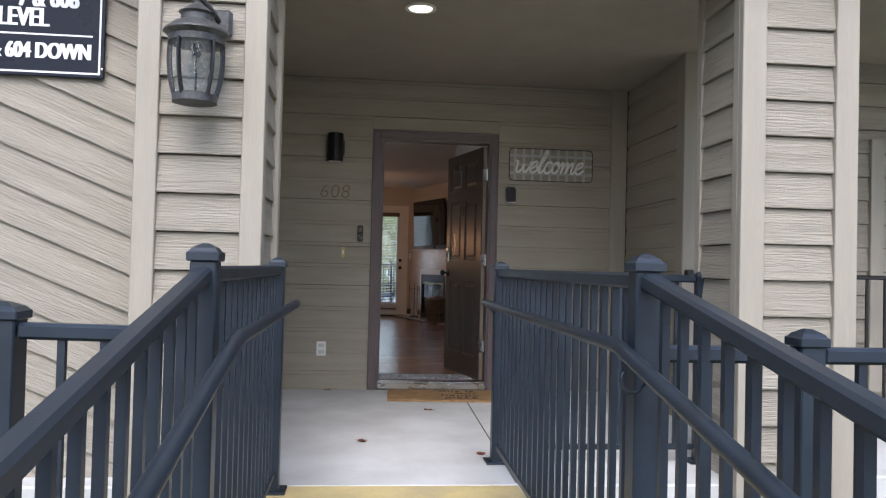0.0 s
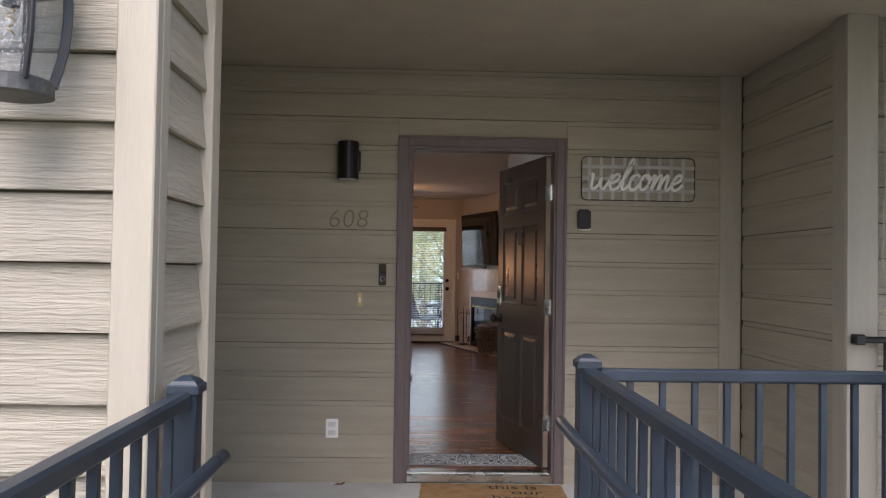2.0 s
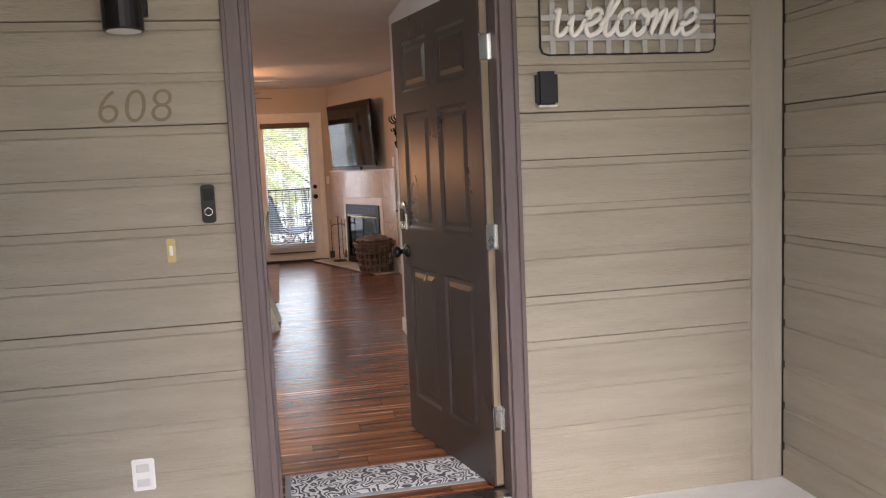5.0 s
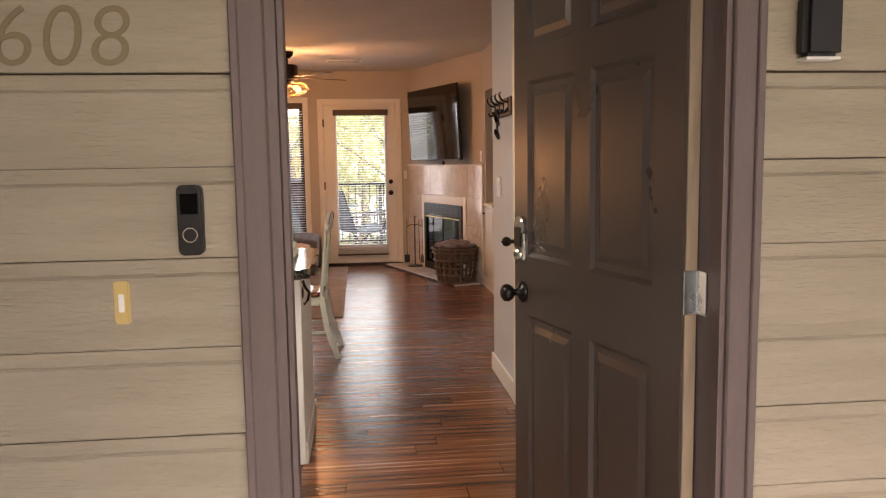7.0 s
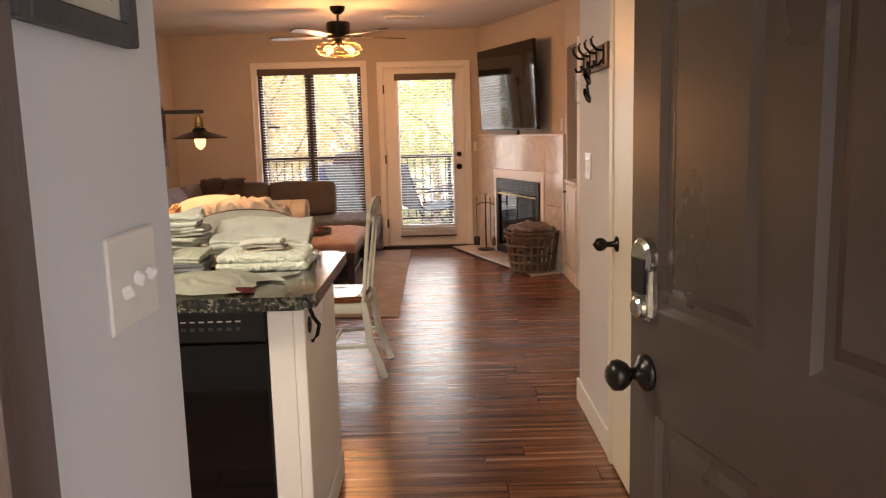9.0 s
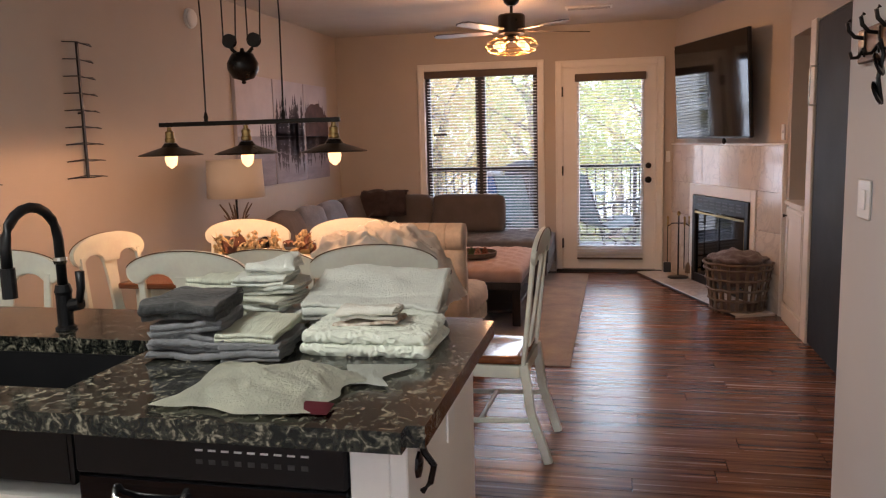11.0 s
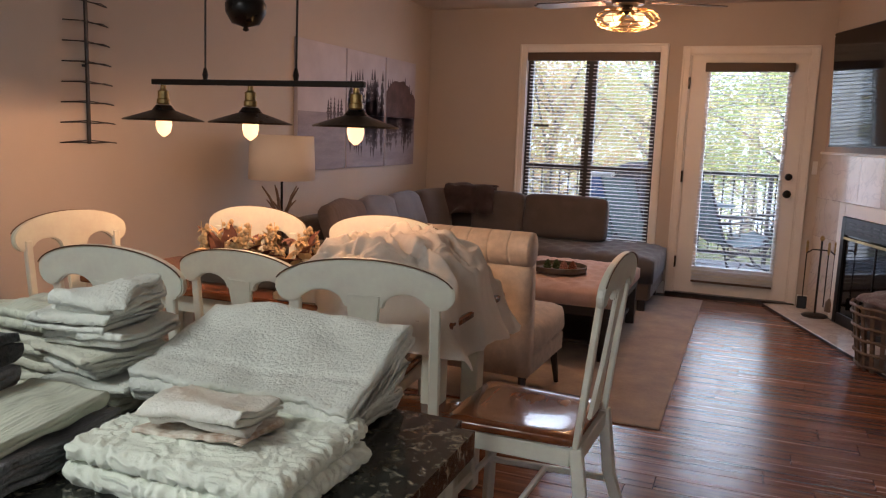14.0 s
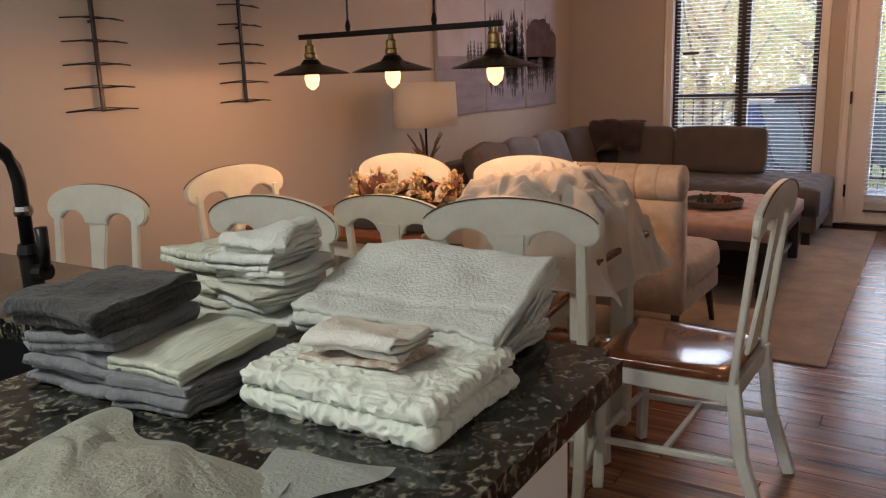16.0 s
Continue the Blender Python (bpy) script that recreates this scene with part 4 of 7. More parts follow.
def welcome_sign():
    """Wire tray of crossing pale bands with script letters in front."""
    t = thing("welcome_sign", "grey basket-weave welcome sign with white script, hung on the boards", "sign", (1.648, YF - 0.03, 1.885), 0)
    w, h = 0.365, 0.138
    rim = [(-w + 0.03, h), (w - 0.03, h), (w - 0.008, h - 0.008), (w, h - 0.03), (w, -h + 0.03), (w - 0.008, -h + 0.008), (w - 0.03, -h),
           (-w + 0.03, -h), (-w + 0.008, -h + 0.008), (-w, -h + 0.03), (-w, h - 0.03), (-w + 0.008, h - 0.008), (-w + 0.03, h)]
    part("wire_rim", tube([(x, 0, z) for x, z in rim], 0.004, 6), BLACK_RAIL, t)
    band = mat("grey_white_band", (0.46, 0.46, 0.45), 0.45, 0.0, scale=12, vary=0.2)
    for k in range(9):
        x = -w + 0.05 + k * (2 * w - 0.08) / 8.6
        part("upright_band", box(x - 0.011, x + 0.011, -0.004, 0.0, -h + 0.002, h - 0.002, 0.001), band, t)
    for k in range(3):
        z = (-0.075, 0.0, 0.075)[k]
        part("cross_band", box(-w + 0.003, w - 0.003, -0.0085, -0.0045, z - 0.011, z + 0.011, 0.001), band, t)
    # one brush-script stroke a letter, in units of the small letters' height, leaning to the right
    script = {
        "w": (0.92, ((-0.06, 0.86), (0.06, 0.98), (0.08, 0.55), (0.12, 0.12), (0.26, 0.04), (0.42, 0.3), (0.50, 0.80), (0.52, 0.3), (0.64, 0.04), (0.80, 0.22), (0.92, 0.70), (0.90, 0.98), (1.04, 0.84))),
        "e": (0.50, ((-0.04, 0.38), (0.20, 0.46), (0.42, 0.72), (0.34, 0.98), (0.14, 0.86), (0.04, 0.42), (0.16, 0.04), (0.40, 0.10), (0.56, 0.36))),
        "l": (0.42, ((-0.04, 0.36), (0.22, 0.9), (0.42, 1.6), (0.34, 1.95), (0.20, 1.6), (0.12, 0.7), (0.16, 0.1), (0.32, 0.06), (0.46, 0.36))),
        "c": (0.50, ((0.44, 0.80), (0.34, 0.98), (0.14, 0.86), (0.04, 0.42), (0.16, 0.04), (0.40, 0.10), (0.56, 0.40))),
        "o": (0.56, ((0.34, 0.96), (0.12, 0.86), (0.04, 0.40), (0.18, 0.03), (0.40, 0.20), (0.46, 0.66), (0.32, 0.97), (0.30, 0.80), (0.46, 0.72), (0.62, 0.80))),
        "m": (0.96, ((0.0, 0.80), (0.10, 0.96), (0.12, 0.5), (0.08, 0.03), (0.20, 0.6), (0.36, 0.97), (0.44, 0.7), (0.40, 0.03), (0.52, 0.6), (0.70, 0.97), (0.76, 0.7), (0.74, 0.16), (0.86, 0.04), (1.02, 0.36))),
    }
    enamel = mat("white_letter_enamel", (0.86, 0.85, 0.80), 0.35)
    u, x = 0.101, -0.326
    for ch in "welcome":
        wide, pts = script[ch]
        pts = [Vector((p, q, 0)) for p, q in pts]
        fine = []
        for k in range(len(pts) - 1):
            a, b, c, d = pts[max(k - 1, 0)], pts[k], pts[k + 1], pts[min(k + 2, len(pts) - 1)]
            for f in (0, 0.25, 0.5, 0.75):
                fine.append(0.5 * (2 * b + (c - a) * f + (2 * a - 5 * b + 4 * c - d) * f * f + (3 * b - a - 3 * c + d) * f ** 3))
        fine.append(pts[-1])
        stroke = tube([(x + (p.x * 1.34 + 0.26 * p.y) * u, -0.020, -0.072 + p.y * u) for p in fine], 0.0105, 7)
        for v in stroke.verts:
            v.co.y = -0.020 + (v.co.y + 0.020) * 0.6
        part("letter", stroke, enamel, t, "white script letter", smooth=True)
        x += wide * 1.34 * u


welcome_sign()


def boxy(name, label, category, material, x, z, w, h, d, bevel=0.006, y=YF - 0.014):
    t = thing(name, label, category)
    part("body", box(x - w / 2, x + w / 2, y - d, y, z - h / 2, z + h / 2, bevel, segs=2), material, t)
    return t


sconce = thing("wall_sconce", "black half-round up-and-down wall sconce on the boards", "sconce", (-0.20, YF - 0.014, 0))
own = bmesh.new()
lathe([(0.062, 1.845), (0.066, 1.85), (0.066, 2.075), (0.062, 2.08)], 24, own, (0, -0.062, 0))
part("shade", own, BLACK, sconce, smooth=False)
part("mount", box(-0.05, 0.075, -0.03, 0.0, 1.90, 2.03, 0.004), BLACK, sconce)
part("lens", lathe([(0.056, 1.8435), (0.056, 1.8450)], 24, None, (0, -0.062, 0)), PLASTIC_WHITE, sconce, "white frosted lens")
numbers = thing("house_number", "tan raised house number on the boards", "number")
number_paint = mat("painted_over_number", (0.20, 0.16, 0.095), 0.5)
for k, digit in enumerate("608"):
    text_mesh(digit, 0.165, number_paint, numbers, Matrix.Translation((-0.33 + k * 0.088, YF - 0.016, 1.545)) @ Matrix.Rotation(radians(90), 4, "X"), 0.005, "digit", shear=0.12, weight=-0.002)
bell = thing("video_doorbell", "black video doorbell beside the door casing", "doorbell")
own = bmesh.new()
pill = [(0.025 + math.copysign(0.011, math.cos(a)) + 0.013 * math.cos(a), 1.25 + math.copysign(0.056, math.sin(a)) + 0.0125 * math.sin(a)) for a in [(k + 0.5) * math.pi / 12 for k in range(24)]]
front = own.faces.new([own.verts.new((px, YF - 0.040, pz)) for px, pz in pill])
ext = bmesh.ops.extrude_face_region(own, geom=[front])
for v in ext["geom"]:
    if isinstance(v, bmesh.types.BMVert):
        v.co.y = YF - 0.012
bmesh.ops.recalc_face_normals(own, faces=own.faces)
bmesh.ops.bevel(own, geom=[e for e in own.edges if max(v.co.y for v in e.verts) < YF - 0.03], offset=0.004, segments=2, affect="EDGES")
part("body", own, BLACK, bell)
part("lens_window", box(0.008, 0.042, YF - 0.042, YF - 0.0395, 1.262, 1.302, 0.001), BLACK_GLOSS, bell)
part("button_ring", move(tube([(0.0135 * math.cos(a), 0.0135 * math.sin(a), 0) for a in [k * math.pi / 12 for k in range(25)]], 0.0016, 6), pose(0.025, YF - 0.041, 1.222, 90, 0, 0)), STEEL, bell)
gold = boxy("push_button", "small brass-coloured bell button on the boards", "button", GOLD_PLASTIC, -0.115, 1.09, 0.030, 0.085, 0.010, 0.003)
part("button", box(-0.121, -0.109, YF - 0.028, YF - 0.0245, 1.072, 1.108, 0.002), PLASTIC_WHITE, gold)
sens = boxy("wall_sensor", "black and white porch sensor below the welcome sign", "sensor", BLACK, 1.30, 1.62, 0.085, 0.13, 0.045, 0.012)
part("white_foot", box(1.262, 1.338, YF - 0.056, YF - 0.014, 1.551, 1.558, 0.002), PLASTIC_WHITE, sens)
outlet = boxy("outdoor_outlet", "white double outlet on the boards", "outlet", PLASTIC_WHITE, -0.275, 0.28, 0.078, 0.118, 0.012, 0.004)
for dz in (-0.027, 0.027):
    part("receptacle", box(-0.298, -0.252, YF - 0.030, YF - 0.0265, 0.28 + dz - 0.015, 0.28 + dz + 0.015, 0.002), mat("grey_white_plastic", (0.6, 0.6, 0.58), 0.4), outlet)
dl = thing("downlight", "lit round recessed downlight in the porch ceiling", "light", (0.364, 4.78, 2.565))
part("trim_ring", lathe([(0.095, -0.002), (0.095, -0.010), (0.072, -0.012), (0.070, -0.002)], 28), WHITE, dl)
part("lens", lathe([(0.069, -0.003), (0.069, -0.006)], 24), DOWNLIGHT, dl)
crack = thing("porch_joint", "dark saw-cut joint line in the slab", "joint", kind="structure")
part("groove", bar((0.90, 6.60, PZ + 0.001), (0.83, 3.84, PZ + 0.001), 0.008, 0.002, bevel=0), BACKING, crack)
for k, (x, y) in enumerate(((0.553, 5.75), (0.739, 4.42), (0.076, 4.74), (-0.21, 6.63))):
    leaf = thing("fallen_leaf", "dry curled brown leaf on the slab", "leaf", (x, y, PZ), k * 67, group="fallen leaves")
    own = bmesh.new()
    pts = [(0.03 * math.cos(a) * (1 + 0.3 * math.cos(5 * a)), 0.022 * math.sin(a) * (1 + 0.3 * math.cos(5 * a)), 0.004 + 0.008 * abs(math.sin(2 * a))) for a in [j * math.pi / 10 for j in range(20)]]
    c = own.verts.new((0, 0, 0.002))
    ring = [own.verts.new(p) for p in pts]
    for j in range(20):
        own.faces.new((c, ring[j], ring[(j + 1) % 20]))
    part("blade", own, LEAF_RUST, leaf)
    part("stalk", tube([(0.028, 0, 0.006), (0.05, 0.006, 0.004)], 0.0012, 4), LEAF_RUST, leaf)
wire = thing("loose_cable", "thin tan cable tacked to the neighbouring wall", "cable")
for dx in (0, 0.05):
    part("strand", tube([(2.50 + dx, 5.43, 2.5), (2.51 + dx, 5.43, 1.8), (2.49 + dx * 2, 5.425, 1.35), (2.56 + dx * 2, 5.42, 1.05), (2.62, 5.415, 0.8), (2.58, 5.42, 0.6)], 0.004, 5), TRIM_TAN, wire)


# ---- window, patio door, blinds ----
def blind(parent, x0, x1, z0, z1, y, step=0.031):
    """Open slats on two cords each side, with a bottom rail."""
    own = bmesh.new()
    pts = [(-0.0125, -0.0035), (0.0, 0.0015), (0.0125, -0.0035)]
    a = [own.verts.new((0, p, q)) for p, q in pts]
    b = [own.verts.new((x1 - x0, p, q)) for p, q in pts]
    for k in range(2):
        own.faces.new((a[k], a[k + 1], b[k + 1], b[k]))
    ext = bmesh.ops.extrude_face_region(own, geom=own.faces[:])
    for v in ext["geom"]:
        if isinstance(v, bmesh.types.BMVert):
            v.co.z += 0.0018
    bmesh.ops.recalc_face_normals(own, faces=own.faces)
    me = bpy.data.meshes.new("slat")
    own.to_mesh(me)
    own.free()
    me.materials.append(SLAT)
    z = z0 + 0.03
    while z < z1 - 0.01:
        ob = new("slat", me)
        ob.parent = parent
        ob.matrix_basis = pose(x0, y, z + random.uniform(-0.0008, 0.0008), random.uniform(-2, 2), random.uniform(-0.08, 0.08), 0)
        z += step
    part("bottom_rail", box(x0, x1, y - 0.014, y + 0.014, z0, z0 + 0.016, 0.002), SLAT, parent)
    for f in (0.14, 0.86):
        x = x0 + (x1 - x0) * f
        part("ladder_cord", box(x - 0.001, x + 0.001, y - 0.0135, y - 0.0125, z0, z1), SLAT, parent)


def window_unit():
    t = thing("window_1", "dark bronze double window behind white slat blinds", "window", kind="structure")
    y0, y1 = YB + 0.045, YB + 0.10
    b = box(WX0, WX0 + 0.05, y0, y1, WZ0, WZ1, 0.003)
    box(WX1 - 0.05, WX1, y0, y1, WZ0, WZ1, 0.003, b)
    box(WX0 + 0.05, WX1 - 0.05, y0, y1, WZ1 - 0.05, WZ1, 0.003, b)
    box(WX0 + 0.05, WX1 - 0.05, y0, y1, WZ0, WZ0 + 0.05, 0.003, b)
    part("window_frame", b, WIN_BROWN, t)
    xm = (WX0 + WX1) / 2 - 0.005
    part("mullion", box(xm - 0.052, xm + 0.052, y0 - 0.008, y1, WZ0 + 0.05, WZ1 - 0.05, 0.003), WIN_BROWN, t)
    for a, c in ((WX0 + 0.05, xm - 0.052), (xm + 0.052, WX1 - 0.05)):
        part("meeting_rail", box(a, c, y0 - 0.006, y1, 1.055, 1.105, 0.003), WIN_BROWN, t)
        for z0, z1 in ((WZ0 + 0.05, 1.055), (1.105, WZ1 - 0.05)):
            p = part("pane", box(a, c, y0 + 0.02, y0 + 0.024, z0, z1), PANE, t)
            p.visible_shadow = False
    part("sill", box(WX0, WX1, YB + 0.001, y0, WZ0 - 0.02, WZ0 + 0.004, 0.003), WHITE, t)
    bl = thing("window_blind", "white slat blind with a brown valance, lowered and open", "blind")
    part("valance", box(WX0 + 0.004, WX1 - 0.004, YB - 0.012, YB + 0.03, WZ1 - 0.075, WZ1 - 0.002, 0.004), VALANCE, bl)
    blind(bl, WX0 + 0.03, xm - 0.02, WZ0 + 0.02, WZ1 - 0.07, YB + 0.018)
    blind(bl, xm + 0.02, WX1 - 0.012, WZ0 + 0.02, WZ1 - 0.07, YB + 0.018)
    part("tilt_bar", box(WX0 + 0.09, WX0 + 0.23, YB - 0.002, YB + 0.003, 1.44, 1.462), WIN_BROWN, bl)


window_unit()


def patio_door():
    t = thing("door_patio", "white full-light patio door, closed, with dark locks", "door", kind="structure")
    x0, x1, z0, z1 = PX0 + 0.012, PX1 - 0.012, 0.03, PZ1 - 0.012
    gx0, gx1, gz0, gz1 = 0.09, 0.70, 0.27, 1.98
    y0, y1 = YB + 0.02, YB + 0.065
    b = box(x0, gx0, y0, y1, z0, z1, 0.002)
    box(gx1, x1, y0, y1, z0, z1, 0.002, b)
    box(gx0, gx1, y0, y1, gz1, z1, 0, b)
    box(gx0, gx1, y0, y1, z0, gz0, 0, b)
    slab = part("door_slab", b, WHITE, t)
    b = box(gx0 - 0.03, gx0, y0 - 0.010, y0, gz0 - 0.03, gz1 + 0.03, 0.004)
    box(gx1, gx1 + 0.03, y0 - 0.010, y0, gz0 - 0.03, gz1 + 0.03, 0.004, b)
    box(gx0, gx1, y0 - 0.010, y0, gz1, gz1 + 0.03, 0.004, b)
    box(gx0, gx1, y0 - 0.010, y0, gz0 - 0.03, gz0, 0.004, b)
    part("glazing_bead", b, WHITE, slab)
    part("pane", box(gx0, gx1, y0 + 0.02, y0 + 0.024, gz0, gz1), PANE, t).visible_shadow = False
    for z, r in ((1.089, 0.030), (0.945, 0.034)):
        k = part("deadbolt" if z > 1 else "door_knob", move(lathe([(r, 0), (r, 0.008), (r * 0.5, 0.016), (r * 0.45, 0.03), (r * 0.9, 0.042), (r * 0.85, 0.056), (0.002, 0.062)], 18), pose(0.775, y0, z, 90, 0, 0)), BRONZE, t, "dark bronze lock", smooth=True)
    for z in (0.3, 1.05, 1.85):
        part("hinge", box(PX0 - 0.003, PX0 + 0.012, YB - 0.024, YB + 0.02, z - 0.05, z + 0.05, 0.002), BRONZE, t)
    part("jamb", box(PX0, PX0 + 0.011, YB + 0.001, YB + 0.12, 0.03, PZ1), WHITE, t)
    part("jamb_strike", box(PX1 - 0.011, PX1, YB + 0.001, YB + 0.12, 0.03, PZ1), WHITE, t)
    part("head_jamb", box(PX0 + 0.011, PX1 - 0.011, YB + 0.001, YB + 0.12, PZ1 - 0.011, PZ1), WHITE, t)
    part("door_sill", box(PX0 - 0.06, PX1 + 0.06, YB - 0.05, YB + 0.14, -0.01, 0.03, 0.005), BRONZE, t)
    bl = thing("door_blind", "white slat blind with a brown valance on the patio door", "blind")
    part("valance", box(0.045, 0.745, y0 - 0.05, y0 - 0.010, 1.945, 2.02, 0.004), VALANCE, bl)
    blind(bl, 0.065, 0.725, 0.15, 1.945, y0 - 0.026)
    part("bottom_weight", box(0.065, 0.725, y0 - 0.038, y0 - 0.012, 0.13, 0.148, 0.002), VALANCE, bl)


patio_door()


# ---- fireplace corner ----
def fireplace():
    t = thing("fireplace", "black gas fireplace set in a pale marble surround", "fireplace")
    m = CHIM
    # tiles: two columns of legs and a course over the opening, in the chimney wall's own frame
    I0, I1, IZ = 0.46, 1.50, 0.835          # opening along the wall
    S0, S1, SZ = 0.38, 1.60, 0.935          # white inner surround
    T0, T1, TZ = 0.0, FL - 0.015, 1.29
    def tile(a, b, c, d):
        part("tile", move(box(a + 0.001, b - 0.001, -0.022, -0.002, c + 0.001, d - 0.001, 0.0012), m), MARBLE, t)
    for k in range(3):
        z0, z1 = k * SZ / 3, (k + 1) * SZ / 3
        tile(T0, S0, z0, z1)
        tile(S1, T1, z0, z1)
    n = 6
    for k in range(n):
        tile(T0 + (T1 - T0) * k / n, T0 + (T1 - T0) * (k + 1) / n, SZ, TZ)
    part("mantel_edge", move(box(T0 - 0.01, T1 + 0.0, -0.034, -0.001, TZ, TZ + 0.02, 0.003), m), WHITE, t, "thin white top edge")
    part("side_edge", move(box(T0 - 0.022, T0 - 0.001, -0.034, -0.001, 0.0, TZ + 0.02, 0.003), m), WHITE, t, "white side edge")
    b = box(S0 + 0.001, I0, -0.030, -0.002, 0.02, SZ - 0.001, 0.003)
    box(I1, S1 - 0.001, -0.030, -0.002, 0.02, SZ - 0.001, 0.003, b)
    box(I0, I1, -0.030, -0.002, IZ, SZ - 0.001, 0.003, b)
    part("surround", move(b, m), WHITE, t, "white inner surround")
    b = box(I0 + 0.002, I0 + 0.06, -0.045, -0.003, 0.02, IZ - 0.002, 0.003)
    box(I1 - 0.06, I1 - 0.002, -0.045, -0.003, 0.02, IZ - 0.002, 0.003, b)
    box(I0 + 0.06, I1 - 0.06, -0.045, -0.003, 0.02, 0.10, 0.003, b)
    box(I0 + 0.06, I1 - 0.06, -0.045, -0.003, 0.70, IZ - 0.002, 0.003, b)
    face = part("metal_face", move(b, m), BLACK, t)
    for k in range(7):
        x = I0 + 0.11 + k * (I1 - I0 - 0.2) / 7
        for zz in (0.735, 0.765, 0.79):
            part("louvre", move(box(x, x + 0.09, -0.049, -0.045, zz, zz + 0.012, 0.002), m), LANTERN_GREY, face)
    part("brass_strip", move(box(I0 + 0.06, I1 - 0.06, -0.050, -0.0455, 0.665, 0.685, 0.002), m), BRASS, t)
    part("glass_front", move(box(I0 + 0.06, I1 - 0.06, -0.030, -0.024, 0.10, 0.70), m), BLACK_GLOSS, t, "dark reflecting glass")
    part("door_frame", move(box(I0 + 0.06, I0 + 0.075, -0.040, -0.030, 0.10, 0.665, 0.002), m), BRASS, t)
    part("door_stile", move(box((I0 + I1) / 2 - 0.006, (I0 + I1) / 2 + 0.006, -0.036, -0.030, 0.10, 0.665, 0.002), m), BLACK, t)
    h = thing("hearth", "low marble tile hearth slab before the fireplace", "hearth")
    n = 6
    for k in range(n):
        part("tile", move(box(FL * k / n + 0.001, FL * (k + 1) / n - 0.001, -0.37, -0.052, 0.001, 0.022, 0.002), m), MARBLE, h)
    part("edge_strip", move(box(0.0, FL, -0.378, -0.371, 0.001, 0.020, 0.002), m), BRONZE, h)


fireplace()


def television():
    t = thing("television", "large black flat television on a tilting wall arm", "television")
    a, b = Vector((1.489, 13.741, 0)), Vector((0.986, 14.973, 0))
    d = (b - a).normalized()
    L = (b - a).length
    m = Matrix.Translation(a) @ Matrix(((d.x, -d.y, 0), (d.y, d.x, 0), (0, 0, 1))).to_4x4() @ pose(L / 2, 0, 1.353, -3, 0, -2.2) @ pose(-L / 2, 0, -1.353)
    # in m: x along the set, -y or +y out; the room lies where y > 0 is towards -x
    body = box(0, L, -0.045, -0.012, 1.353, 2.2, 0.006)
    part("cabinet", move(body, m), BLACK, t)
    part("screen", move(box(0.008, L - 0.008, -0.012, -0.009, 1.368, 2.192), m), BLACK_GLOSS, t, "glossy dark screen")
    part("bezel_bottom", move(box(0, L, -0.012, -0.006, 1.353, 1.367, 0.001), m), BLACK, t)
    part("sensor_knob", move(lathe([(0.006, -0.05), (0.018, -0.035), (0.014, -0.01), (0.008, 0)], 12), m @ pose(L * 0.33, -0.02, 1.353)), BLACK, t)
    part("wall_arm", move(box(L / 2 - 0.2, L / 2 + 0.2, -0.16, -0.045, 1.6, 1.95, 0.01), m), BLACK, t)
    part("status_light", move(box(L - 0.02, L - 0.012, -0.009, -0.007, 2.17, 2.178), m), PLASTIC_WHITE, t)


television()


def fire_tools():
    t = thing("fire_tool_set", "black iron fireplace tools on a round stand", "fireplace tools", (1.045, 14.98, 0.022))
    part("base", lathe([(0.095, 0), (0.10, 0.008), (0.08, 0.018), (0.012, 0.026)], 22), BLACK_RAIL, t)
    part("stem", tube([(0, 0, 0.02), (0, 0, 0.60)], 0.008, 8), BLACK_RAIL, t)
    part("finial", lathe([(0.008, 0.60), (0.018, 0.615), (0.015, 0.635), (0.002, 0.645)], 12), BRASS, t)
    part("crossbar", tube([(-0.10, 0, 0.50), (-0.06, 0, 0.53), (0.06, 0, 0.53), (0.10, 0, 0.50)], 0.006, 6), BLACK_RAIL, t)
    for k, (x, y) in enumerate(((-0.10, 0.01), (0.10, 0.01), (0.05, -0.05))):
        tool = part("tool", tube([(x, y, 0.09), (x, y, 0.52)], 0.005, 6), BLACK_RAIL, t)
        part("handle", lathe([(0.006, 0.50), (0.011, 0.53), (0.009, 0.57), (0.012, 0.585), (0.003, 0.60)], 10, None, (x, y, 0)), BRASS, tool)
        if k == 0:
            part("shovel_blade", box(x - 0.035, x + 0.035, y - 0.008, y + 0.008, 0.05, 0.15, 0.006), BLACK_RAIL, tool)
        elif k == 1:
            part("brush", lathe([(0.012, 0.15), (0.03, 0.12), (0.036, 0.05), (0.03, 0.045)], 12, None, (x, y, 0)), WICKER, tool)


fire_tools()


